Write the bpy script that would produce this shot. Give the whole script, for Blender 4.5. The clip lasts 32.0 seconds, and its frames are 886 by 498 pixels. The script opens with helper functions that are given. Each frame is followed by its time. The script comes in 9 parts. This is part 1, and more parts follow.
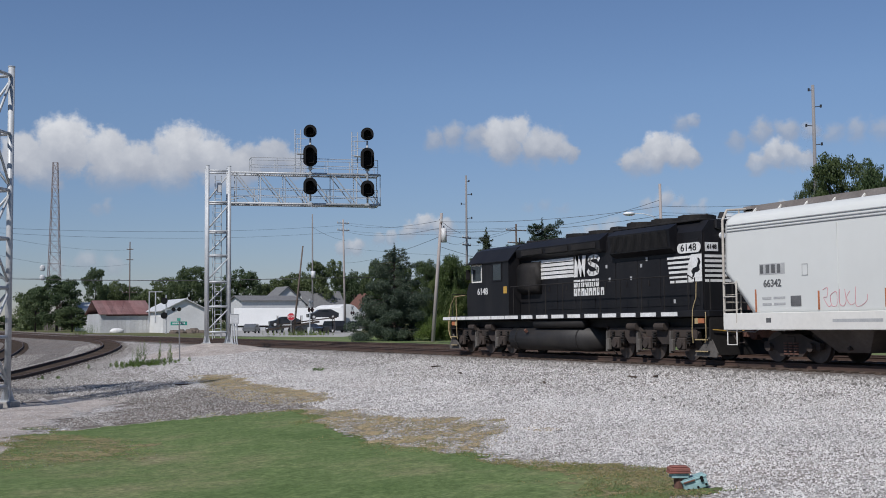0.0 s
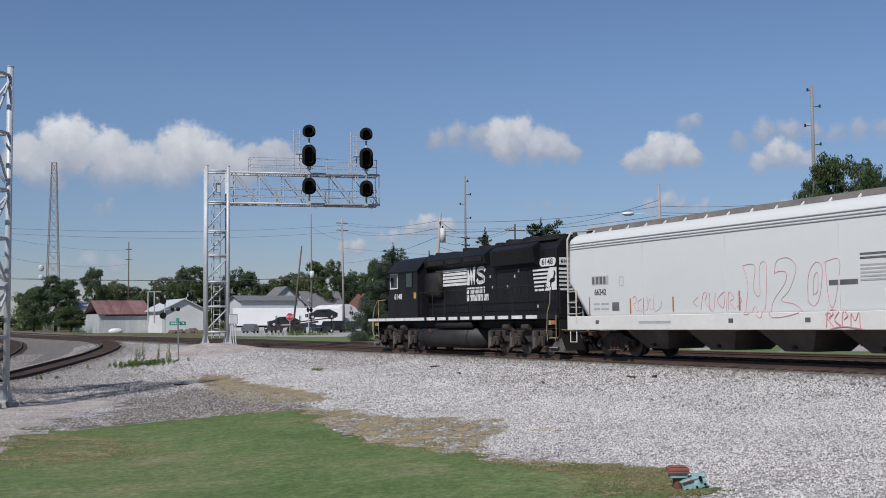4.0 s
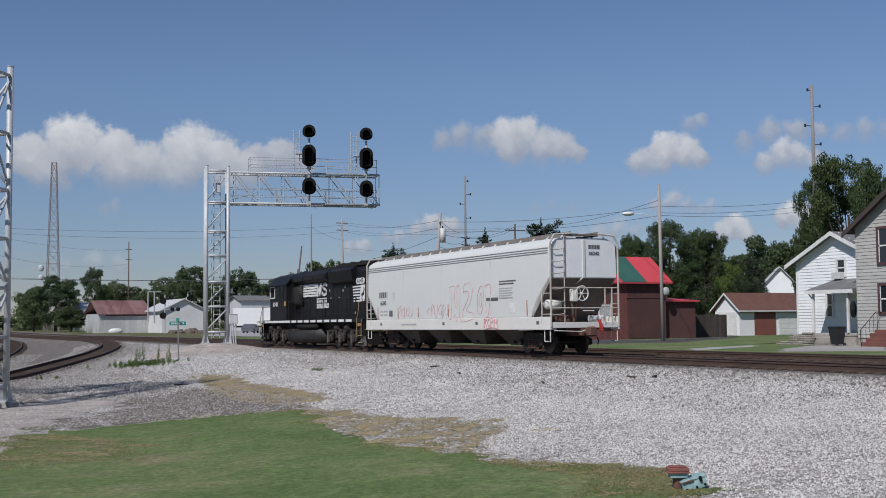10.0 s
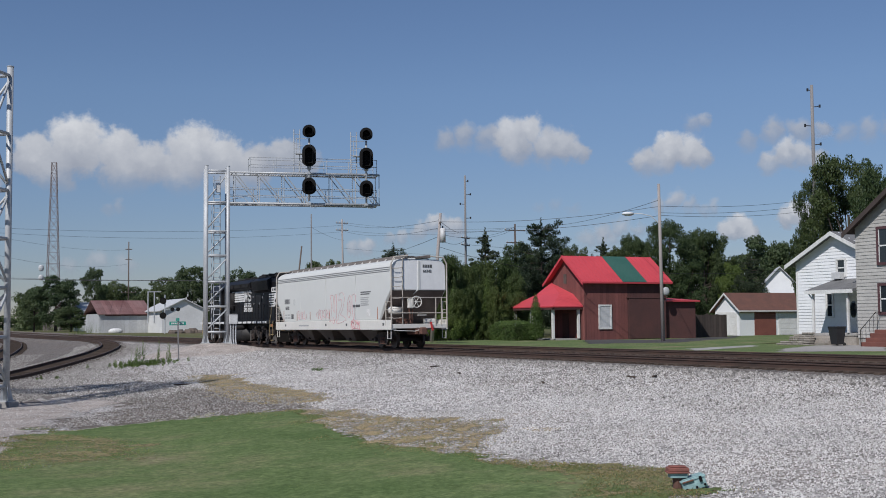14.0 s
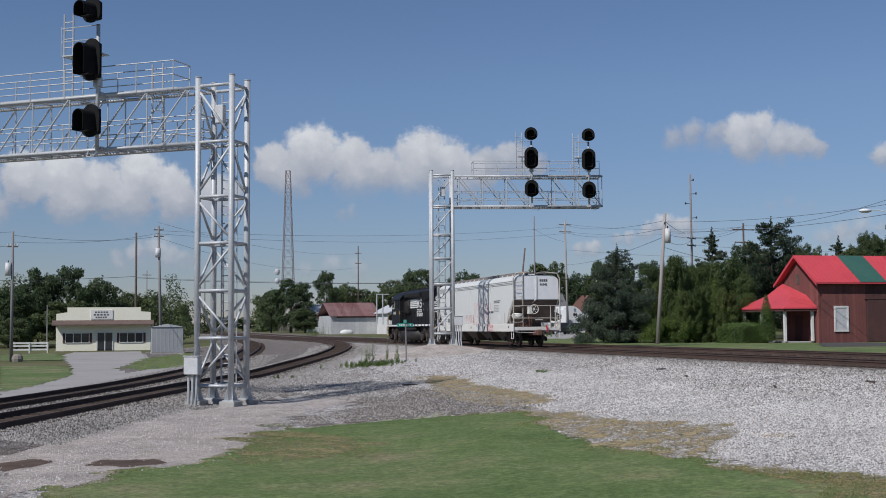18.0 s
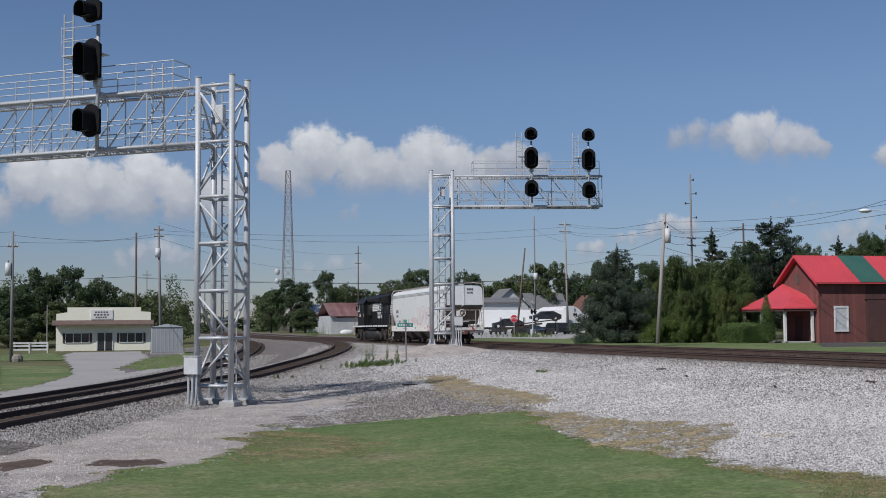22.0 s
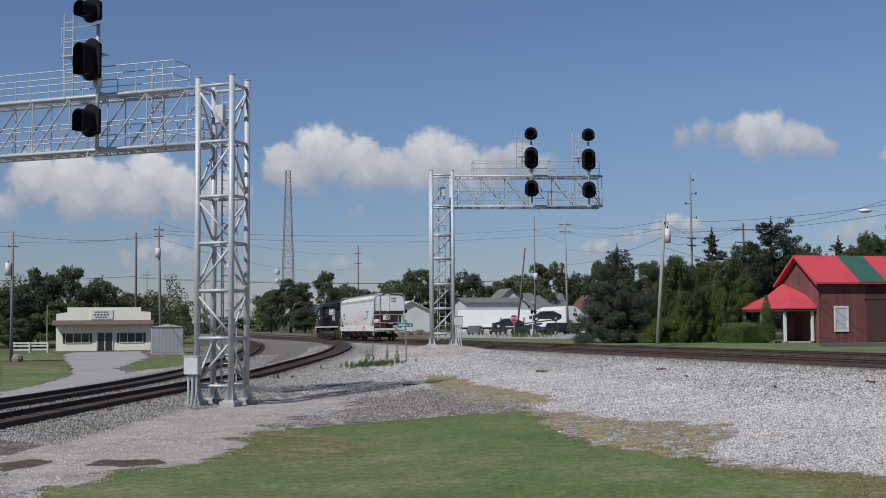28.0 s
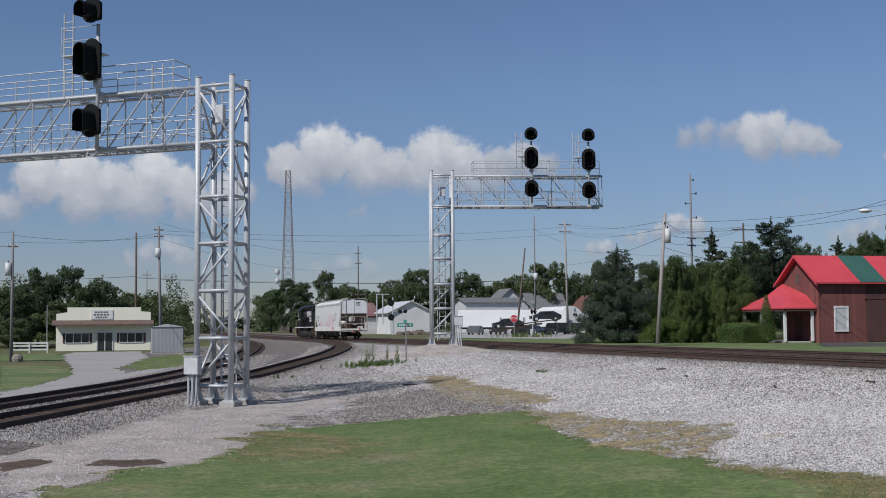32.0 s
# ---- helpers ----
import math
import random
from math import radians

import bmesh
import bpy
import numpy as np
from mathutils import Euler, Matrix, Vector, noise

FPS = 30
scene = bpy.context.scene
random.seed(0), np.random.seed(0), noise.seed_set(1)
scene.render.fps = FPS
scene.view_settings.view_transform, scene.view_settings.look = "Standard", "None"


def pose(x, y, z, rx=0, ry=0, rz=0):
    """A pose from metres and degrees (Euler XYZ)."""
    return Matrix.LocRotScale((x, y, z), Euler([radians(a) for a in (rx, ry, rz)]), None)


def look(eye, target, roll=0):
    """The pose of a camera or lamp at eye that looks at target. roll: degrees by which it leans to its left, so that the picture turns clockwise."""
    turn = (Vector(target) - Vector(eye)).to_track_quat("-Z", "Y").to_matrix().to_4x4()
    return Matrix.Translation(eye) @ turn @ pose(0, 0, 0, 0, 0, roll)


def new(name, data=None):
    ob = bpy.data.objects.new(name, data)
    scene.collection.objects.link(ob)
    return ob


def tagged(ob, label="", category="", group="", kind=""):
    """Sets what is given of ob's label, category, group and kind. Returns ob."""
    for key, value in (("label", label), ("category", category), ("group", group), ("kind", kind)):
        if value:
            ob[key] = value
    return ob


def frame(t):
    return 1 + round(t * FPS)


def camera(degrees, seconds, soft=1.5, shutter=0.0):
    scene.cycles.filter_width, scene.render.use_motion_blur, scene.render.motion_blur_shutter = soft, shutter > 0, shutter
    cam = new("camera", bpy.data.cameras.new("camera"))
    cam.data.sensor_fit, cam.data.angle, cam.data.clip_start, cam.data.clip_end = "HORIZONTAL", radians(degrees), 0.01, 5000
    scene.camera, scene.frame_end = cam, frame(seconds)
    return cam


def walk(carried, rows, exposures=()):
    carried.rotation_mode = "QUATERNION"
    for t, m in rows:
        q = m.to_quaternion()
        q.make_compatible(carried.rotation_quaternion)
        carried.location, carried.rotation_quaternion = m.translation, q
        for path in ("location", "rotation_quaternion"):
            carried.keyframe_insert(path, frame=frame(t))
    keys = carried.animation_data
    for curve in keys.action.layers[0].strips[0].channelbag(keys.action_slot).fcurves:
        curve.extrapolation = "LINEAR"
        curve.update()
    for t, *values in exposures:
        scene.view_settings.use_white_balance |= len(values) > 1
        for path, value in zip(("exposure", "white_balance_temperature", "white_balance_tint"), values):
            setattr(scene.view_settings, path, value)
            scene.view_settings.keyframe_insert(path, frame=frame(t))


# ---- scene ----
# World: X across the main line (positive beyond it), Y along it, z = 0 at its rail top.
EYE = (-25.81, 0.0, 1.383)
cam = camera(40.94, 32.0, soft=0.95)


def aim(tilt, lean, turn):
    return pose(*EYE, tilt, lean, turn)


VIEW_A, VIEW_B = (93.465, 0.499, -25.581), (93.641, 0.435, -14.824)
walk(cam, [
    (0.0, aim(93.465, 0.499, -25.527)),
    (0.5, aim(*VIEW_A)),
    (14.5, aim(*VIEW_A)),
    (15.0, aim(93.465, 0.499, -25.40)),
    (15.8, aim(93.54, 0.47, -20.9)),
    (16.5, aim(93.59, 0.435, -16.32)),
    (17.0, aim(93.63, 0.435, -15.588)),
    (17.5, aim(93.777, 0.435, -15.206)),
    (18.0, aim(*VIEW_B)),
    (32.0, aim(*VIEW_B)),
], exposures=[(0.0, -0.07, 6250, 10), (3.0, -0.03, 6250, 10), (6.0, -0.08, 6250, 10), (9.0, -0.14, 6250, 10), (14.0, -0.17, 6250, 10), (18.0, -0.13, 6250, 10), (32.0, -0.13, 6250, 10)])

# ---- light ----
SUN_AZ, SUN_EL = radians(237), radians(46)
TO_SUN = Vector((math.sin(SUN_AZ) * math.cos(SUN_EL), math.cos(SUN_AZ) * math.cos(SUN_EL), math.sin(SUN_EL)))
world = bpy.data.worlds.new("world")
scene.world = world
world.use_nodes = True
wn = world.node_tree
sky = wn.nodes.new("ShaderNodeTexSky")
sky.sky_type, sky.sun_disc = "NISHITA", False
sky.sun_elevation, sky.sun_rotation = SUN_EL, SUN_AZ
sky.air_density, sky.dust_density, sky.ozone_density = 1.0, 0.0, 3.4
tone = wn.nodes.new("ShaderNodeMix")
tone.data_type, tone.blend_type = "RGBA", "MULTIPLY"
tone.inputs[0].default_value = 1.0
tone.inputs[7].default_value = (0.95, 0.95, 1.05, 1)
wn.links.new(sky.outputs[0], tone.inputs[6])
# haze: the sky dims and turns bluer towards the horizon
where = wn.nodes.new("ShaderNodeTexCoord")
split = wn.nodes.new("ShaderNodeSeparateXYZ")
wn.links.new(where.outputs["Generated"], split.inputs[0])
haze = wn.nodes.new("ShaderNodeValToRGB")
haze.color_ramp.elements[0].position, haze.color_ramp.elements[0].color = 0.0, (0.65, 0.66, 0.745, 1)
haze.color_ramp.elements[1].position, haze.color_ramp.elements[1].color = 0.19, (1, 1, 1, 1)
mid_haze = haze.color_ramp.elements.new(0.07)
mid_haze.color = (0.79, 0.80, 0.865, 1)
wn.links.new(split.outputs[2], haze.inputs[0])
veil = wn.nodes.new("ShaderNodeMix")
veil.data_type, veil.blend_type = "RGBA", "MULTIPLY"
veil.inputs[0].default_value = 1.0
wn.links.new(tone.outputs[2], veil.inputs[6])
wn.links.new(haze.outputs[0], veil.inputs[7])
wn.links.new(veil.outputs[2], wn.nodes["Background"].inputs[0])
wn.nodes["Background"].inputs[1].default_value = 0.075
sun = new("sun", bpy.data.lights.new("sun", "SUN"))
sun.data.energy, sun.data.angle, sun.data.color = 4.3, radians(0.6), (1.0, 0.95, 0.90)
sun.matrix_world = look(TO_SUN * 100, (0, 0, 0))


# ---- materials ----
def node_mat(name):
    m = bpy.data.materials.new(name)
    m.use_nodes = True
    nt = m.node_tree
    return m, nt, nt.nodes["Principled BSDF"]


def noise_node(nt, scale, detail=5.0, rough=0.6, coord="Object", vec=None):
    n = nt.nodes.new("ShaderNodeTexNoise")
    n.inputs["Scale"].default_value = scale
    n.inputs["Detail"].default_value = detail
    n.inputs["Roughness"].default_value = rough
    if vec is None:
        tc = nt.nodes.new("ShaderNodeTexCoord")
        vec = tc.outputs[coord]
    nt.links.new(vec, n.inputs["Vector"])
    return n.outputs["Fac"]


def ramp(nt, fac, stops):
    r = nt.nodes.new("ShaderNodeValToRGB")
    e = r.color_ramp.elements
    while len(e) < len(stops):
        e.new(0.5)
    for k, (p, c) in zip(e, stops):
        k.position, k.color = p, (*c, 1) if len(c) == 3 else c
    nt.links.new(fac, r.inputs[0])
    return r.outputs[0]


def mix(nt, fac, a, b, mode="MIX"):
    n = nt.nodes.new("ShaderNodeMix")
    n.data_type, n.blend_type = "RGBA", mode
    for s, v in ((n.inputs[0], fac), (n.inputs[6], a), (n.inputs[7], b)):
        if isinstance(v, (int, float)):
            s.default_value = v
        elif isinstance(v, tuple):
            s.default_value = (*v, 1)
        else:
            nt.links.new(v, s)
    return n.outputs[2]


def bumped(nt, bsdf, height, strength, dist=0.02):
    b = nt.nodes.new("ShaderNodeBump")
    b.inputs["Strength"].default_value, b.inputs["Distance"].default_value = strength, dist
    nt.links.new(height, b.inputs["Height"])
    nt.links.new(b.outputs[0], bsdf.inputs["Normal"])


def shade(c, k):
    return tuple(min(1, v * k) for v in c)


def surface(name, base, worn=None, coarse=0.7, fine=9.0, rough=0.7, metal=0.0, bump=0.15, amount=0.5, vary=0.0, streak=False, grit=1.0):
    """A painted or raw surface: a base colour, patches of a worn colour at a coarse scale, and grain at a fine one."""
    m, nt, b = node_mat(name)
    worn = worn or shade(base, 0.72)
    vec = None
    if streak:
        tc, mp = nt.nodes.new("ShaderNodeTexCoord"), nt.nodes.new("ShaderNodeMapping")
        mp.inputs["Scale"].default_value = (1.0, 1.0, 0.12)
        nt.links.new(tc.outputs["Object"], mp.inputs["Vector"])
        vec = mp.outputs[0]
    big = noise_node(nt, coarse, 6, 0.65, vec=vec)
    col = ramp(nt, big, [(0.5 - amount * 0.4, worn), (0.5 + amount * 0.4, base)])
    tiny = noise_node(nt, fine, 4, 0.7)
    grain = ramp(nt, tiny, [(0.25, (1 - 0.22 * grit,) * 3), (0.75, (1 + 0.1 * grit,) * 3)])
    col = mix(nt, 1.0, col, grain, "MULTIPLY")
    if vary:
        oi = nt.nodes.new("ShaderNodeObjectInfo")
        v = ramp(nt, oi.outputs["Random"], [(0, (1 - vary,) * 3), (1, (1 + vary,) * 3)])
        col = mix(nt, 1.0, col, v, "MULTIPLY")
    nt.links.new(col, b.inputs["Base Color"])
    b.inputs["Roughness"].default_value, b.inputs["Metallic"].default_value = rough, metal
    if bump:
        bumped(nt, b, tiny, bump)
    return m


def stones(name, light, dark, size=14.0, tint=(0.3, 0.24, 0.18), tint_amount=0.25):
    """Crushed stone: cells of differing grey with crevice shade painted in the gaps, dust patches at a coarse scale,
    strong relief.
    """
    m, nt, b = node_mat(name)
    tc = nt.nodes.new("ShaderNodeTexCoord")
    mid = tuple((a + c) / 2 for a, c in zip(light, dark))
    layers = []
    for k, s in enumerate((size, size * 0.66)):
        v = nt.nodes.new("ShaderNodeTexVoronoi")
        v.inputs["Scale"].default_value = s
        nt.links.new(tc.outputs["Object"], v.inputs["Vector"])
        sep = nt.nodes.new("ShaderNodeSeparateColor")
        nt.links.new(v.outputs["Color"], sep.inputs[0])
        col = ramp(nt, sep.outputs[0], [(0.0, dark), (0.3, mid), (0.62, mid), (0.9, shade(light, 1.05)), (1.0, shade(light, 1.18))])
        # Painted crevice shade: colour darkens towards each cell's edge.
        gap = ramp(nt, v.outputs["Distance"], [(0.3, (1, 1, 1)), (0.75, (0.45, 0.44, 0.43))])
        layers.append((mix(nt, 1.0, col, gap, "MULTIPLY"), v.outputs["Distance"]))
    pick = ramp(nt, noise_node(nt, 2.2, 4, 0.7), [(0.46, (0, 0, 0)), (0.56, (1, 1, 1))])
    col = mix(nt, pick, layers[0][0], layers[1][0])
    patch = noise_node(nt, 0.35, 6, 0.7)
    fac = ramp(nt, patch, [(0.42, (0, 0, 0)), (0.75, (tint_amount,) * 3)])
    col = mix(nt, fac, col, tint)
    heap = noise_node(nt, size * 0.28, 3, 0.75)
    col = mix(nt, 1.0, col, ramp(nt, heap, [(0.32, (0.74, 0.73, 0.72)), (0.68, (1.22, 1.22, 1.22))]), "MULTIPLY")
    fine = noise_node(nt, 0.9, 5, 0.75)
    col = mix(nt, 1.0, col, ramp(nt, fine, [(0.36, (0.78, 0.77, 0.76)), (0.64, (1.15, 1.145, 1.14))]), "MULTIPLY")
    nt.links.new(col, b.inputs["Base Color"])
    b.inputs["Roughness"].default_value = 0.95
    bumped(nt, b, layers[0][1], 0.8, 0.04)
    return m


def foliage(name, dark, light, scale=0.8):
    m, nt, b = node_mat(name)
    geo = nt.nodes.new("ShaderNodeNewGeometry")
    leaf = ramp(nt, geo.outputs["Random Per Island"], [(0, dark), (0.55, tuple((a + c) / 2 for a, c in zip(dark, light))), (1, light)])
    big = noise_node(nt, scale, 3, 0.6)
    col = mix(nt, 1.0, leaf, ramp(nt, big, [(0.3, (0.6, 0.65, 0.6)), (0.7, (1.25, 1.2, 1.0))]), "MULTIPLY")
    oi = nt.nodes.new("ShaderNodeObjectInfo")
    col = mix(nt, 1.0, col, ramp(nt, oi.outputs["Random"], [(0, (0.78, 0.84, 0.8)), (1, (1.2, 1.1, 0.95))]), "MULTIPLY")
    nt.links.new(col, b.inputs["Base Color"])
    b.inputs["Roughness"].default_value = 0.6
    tr = nt.nodes.new("ShaderNodeBsdfTranslucent")
    nt.links.new(col, tr.inputs["Color"])
    ms = nt.nodes.new("ShaderNodeMixShader")
    ms.inputs[0].default_value = 0.48
    nt.links.new(b.outputs[0], ms.inputs[1])
    nt.links.new(tr.outputs[0], ms.inputs[2])
    nt.links.new(ms.outputs[0], nt.nodes["Material Output"].inputs["Surface"])
    return m


def glass(name, tint=(0.02, 0.025, 0.03)):
    m, nt, b = node_mat(name)
    b.inputs["Base Color"].default_value = (*tint, 1)
    b.inputs["Roughness"].default_value = 0.06
    b.inputs["Specular IOR Level"].default_value = 0.8
    return m


def glowing(name, colour, strength):
    m, nt, b = node_mat(name)
    b.inputs["Base Color"].default_value = (*colour, 1)
    b.inputs["Emission Color"].default_value = (*colour, 1)
    b.inputs["Emission Strength"].default_value = strength
    return m


M_GROUND = surface("meadow_ground", (0.085, 0.11, 0.035), (0.16, 0.14, 0.08), 0.08, 2.5, 0.95, bump=0.4)
M_GRASS = surface("mown_grass", (0.118, 0.185, 0.046), (0.185, 0.20, 0.085), 0.4, 3.5, 0.95, bump=0.3)


def turf(name):
    """Mown turf: fresh and yellowed patches, thin soil, mower-scale streaks and fine grain."""
    m, nt, b = node_mat(name)
    col = ramp(nt, noise_node(nt, 0.32, 5, 0.65), [(0.34, (0.097, 0.143, 0.052)), (0.49, (0.125, 0.168, 0.068)), (0.60, (0.172, 0.188, 0.092)), (0.71, (0.25, 0.215, 0.140))])
    clump = noise_node(nt, 3.4, 6, 0.75)
    col = mix(nt, 1.0, col, ramp(nt, clump, [(0.32, (0.72, 0.75, 0.70)), (0.5, (0.97, 0.98, 0.96)), (0.70, (1.3, 1.25, 1.22))]), "MULTIPLY")
    grain = noise_node(nt, 8.5, 5, 0.8)
    col = mix(nt, 1.0, col, ramp(nt, grain, [(0.32, (0.56, 0.59, 0.54)), (0.5, (0.98, 0.98, 0.97)), (0.68, (1.5, 1.42, 1.45))]), "MULTIPLY")
    nt.links.new(col, b.inputs["Base Color"])
    b.inputs["Roughness"].default_value = 0.95
    bumped(nt, b, grain, 0.35, 0.03)
    return m


M_LAWN = turf("patchy_turf")


def thinned(m, scale, low, high):
    """Lets the ground show through a cover in small ragged gaps."""
    nt = m.node_tree
    fine = noise_node(nt, scale, 4, 0.75)
    wide = noise_node(nt, scale * 0.12, 4, 0.7)
    both = nt.nodes.new("ShaderNodeMath")
    both.operation = "ADD"
    nt.links.new(fine, both.inputs[0])
    nt.links.new(wide, both.inputs[1])
    half = nt.nodes.new("ShaderNodeMath")
    half.operation = "MULTIPLY"
    half.inputs[1].default_value = 0.5
    nt.links.new(both.outputs[0], half.inputs[0])
    nt.links.new(ramp(nt, half.outputs[0], [(low / 2, (0, 0, 0)), (high / 2, (1, 1, 1))]), nt.nodes["Principled BSDF"].inputs["Alpha"])


M_DRY = surface("dry_grass", (0.47, 0.365, 0.225), (0.31, 0.26, 0.15), 1.6, 22, 0.95, bump=0.6, amount=0.8)
M_WORN = surface("worn_yellow_turf", (0.31, 0.245, 0.14), (0.20, 0.19, 0.092), 1.4, 14, 0.95, bump=0.4, amount=0.8)
M_LOT = stones("white_gravel", (0.78, 0.755, 0.735), (0.205, 0.195, 0.188), 17.0, (0.40, 0.335, 0.28), 0.45)
M_SHOULDER = stones("track_shoulder_stone", (0.60, 0.565, 0.535), (0.15, 0.138, 0.13), 16.0, (0.26, 0.205, 0.165), 0.6)
M_BALLAST = stones("ballast_stone", (0.36, 0.335, 0.315), (0.09, 0.082, 0.077), 15.0, (0.20, 0.155, 0.125), 0.5)
M_CINDER = stones("cinder", (0.36, 0.318, 0.286), (0.165, 0.145, 0.13), 19.0, (0.14, 0.115, 0.10), 0.6)
M_GREYMIX = stones("grey_gravel_and_cinder", (0.52, 0.475, 0.44), (0.18, 0.16, 0.145), 18.0, (0.20, 0.165, 0.14), 0.5)
M_PATH = stones("packed_dirt", (0.70, 0.635, 0.59), (0.52, 0.475, 0.44), 40.0, (0.52, 0.45, 0.40), 0.7)
M_STAIN = surface("wet_dirt", (0.07, 0.05, 0.04), (0.15, 0.11, 0.085), 1.2, 20, 0.8, bump=0.3)
M_OLDASPHALT = surface("pale_old_asphalt", (0.39, 0.37, 0.35), (0.31, 0.295, 0.28), 0.25, 12, 0.9, bump=0.25)
# Dark brown bed stone, with the rails' shadow painted into its colour.
M_BEDSHADE = stones("shaded_track_bed", (0.062, 0.044, 0.035), (0.022, 0.017, 0.014), 16.0, (0.12, 0.08, 0.06), 0.4)
M_ASPHALT = surface("asphalt", (0.07, 0.068, 0.066), (0.11, 0.105, 0.10), 0.3, 18, 0.9, bump=0.3)
M_CONCRETE = surface("concrete", (0.42, 0.41, 0.385), (0.30, 0.285, 0.265), 0.9, 12, 0.9, bump=0.25)
M_TIE = surface("creosoted_wood", (0.055, 0.040, 0.031), (0.095, 0.072, 0.058), 1.2, 18, 0.9, bump=0.5, vary=0.3)
M_RAIL = surface("rusty_rail", (0.088, 0.050, 0.036), (0.052, 0.034, 0.027), 0.8, 25, 0.8, bump=0.2)
M_RAILTOP = surface("worn_rail_head", (0.16, 0.115, 0.095), (0.11, 0.08, 0.065), 0.5, 20, 0.55, 0.4, bump=0.05)
M_GALV = surface("galvanised_steel", (0.54, 0.555, 0.565), (0.44, 0.455, 0.465), 1.5, 14, 0.5, 0.15, bump=0.05)
M_SIGBLACK = surface("signal_black", (0.010, 0.010, 0.011), (0.02, 0.02, 0.02), 2, 14, 0.7, bump=0.05)
M_LOCO = surface("locomotive_black", (0.008, 0.008, 0.010), (0.018, 0.017, 0.018), 0.8, 8, 0.5, bump=0.05, streak=True)
M_LOCOGREY = surface("sooty_black", (0.014, 0.013, 0.013), (0.030, 0.027, 0.025), 1.2, 10, 0.65, bump=0.15)
M_TRUCK = surface("dusty_black_iron", (0.026, 0.020, 0.017), (0.058, 0.042, 0.034), 1.5, 12, 0.85, bump=0.3)
M_TANK = surface("dusty_tank_black", (0.017, 0.016, 0.016), (0.035, 0.031, 0.028), 0.7, 8, 0.6, bump=0.05)
M_WHITE = surface("white_lettering", (0.80, 0.80, 0.78), (0.62, 0.61, 0.58), 2.0, 16, 0.6, bump=0.03)
M_DUST = surface("pale_brake_dust", (0.13, 0.118, 0.106), (0.07, 0.062, 0.055), 2.0, 14, 0.9, bump=0.2)
M_GRAB = surface("worn_yellow_cream", (0.46, 0.36, 0.18), (0.30, 0.22, 0.12), 3.0, 16, 0.7)
M_YELLOW = surface("yellow_paint", (0.55, 0.33, 0.05), (0.42, 0.25, 0.06), 2.0, 16, 0.6)
M_ORANGE = surface("orange_rust_paint", (0.52, 0.17, 0.06), (0.3, 0.12, 0.06), 2.0, 16, 0.7)
M_HOPPER = surface("hopper_white", (0.635, 0.645, 0.622), (0.60, 0.605, 0.575), 0.35, 1.0, 0.5, bump=0.0, amount=0.9, streak=True, grit=0.12)
# Lighter copy of the hopper white: extra sunlight on the ends, put into colour.
M_HOPEND = surface("sun_lifted_white_end", (0.80, 0.81, 0.815), (0.70, 0.70, 0.69), 0.6, 4, 0.55, bump=0.02, grit=0.3, streak=True)
M_HOPPERTRIM = surface("cream_steel", (0.70, 0.685, 0.64), (0.65, 0.63, 0.58), 0.5, 5, 0.6, bump=0.1, grit=0.35)
M_CARRAIL = surface("dirty_cream_steel", (0.56, 0.53, 0.47), (0.36, 0.31, 0.26), 1.2, 9, 0.7, bump=0.1)
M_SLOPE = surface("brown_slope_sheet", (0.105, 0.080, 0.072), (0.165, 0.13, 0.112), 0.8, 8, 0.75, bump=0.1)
M_HOPBIN = surface("rusty_bin", (0.15, 0.125, 0.11), (0.075, 0.06, 0.05), 0.8, 9, 0.8, bump=0.2)
M_RUNBOARD = surface("weathered_running_board", (0.23, 0.205, 0.19), (0.14, 0.12, 0.11), 1.5, 18, 0.8, bump=0.2)
M_RUST = surface("rusty_iron", (0.17, 0.075, 0.05), (0.09, 0.05, 0.04), 2.0, 16, 0.85, bump=0.3)
M_GRAFF = surface("red_spray_paint", (0.56, 0.19, 0.22), (0.62, 0.36, 0.37), 3.0, 25, 0.7, bump=0.02)
M_STENCIL = surface("black_stencil", (0.06, 0.062, 0.066), (0.15, 0.15, 0.15), 3.0, 30, 0.7, bump=0.02)
M_FADEDSHADE = surface("faded_stencil_and_rib_shade", (0.33, 0.335, 0.34), (0.46, 0.46, 0.45), 3.0, 30, 0.7, bump=0.02)
M_REDTAG = surface("red_flag", (0.55, 0.04, 0.04), (0.4, 0.04, 0.04), 3, 12, 0.7)
M_AWNING = surface("brown_awning", (0.155, 0.105, 0.085), (0.105, 0.075, 0.062), 1.0, 10, 0.85, bump=0.1)
M_POLE = surface("grey_weathered_pole", (0.26, 0.25, 0.25), (0.18, 0.172, 0.17), 0.8, 14, 0.9, bump=0.3, streak=True)
M_OLDPOLE = surface("brownish_grey_pole", (0.40, 0.36, 0.34), (0.27, 0.24, 0.225), 0.9, 14, 0.9, bump=0.35, streak=True)
M_DARKPOLE = surface("dark_wood_pole", (0.15, 0.115, 0.095), (0.09, 0.07, 0.06), 0.8, 14, 0.9, bump=0.3, streak=True)
M_WIRE = surface("wire", (0.04, 0.04, 0.042), None, 1, 10, 0.7, bump=0)
M_CAN = surface("transformer_grey", (0.62, 0.63, 0.63), (0.5, 0.5, 0.5), 2, 14, 0.5)
M_TOWER = surface("grey_lattice", (0.27, 0.265, 0.28), (0.24, 0.18, 0.165), 0.15, 4, 0.85, bump=0.1)
M_LEAF = foliage("leaves", (0.058, 0.094, 0.040), (0.108, 0.150, 0.064))
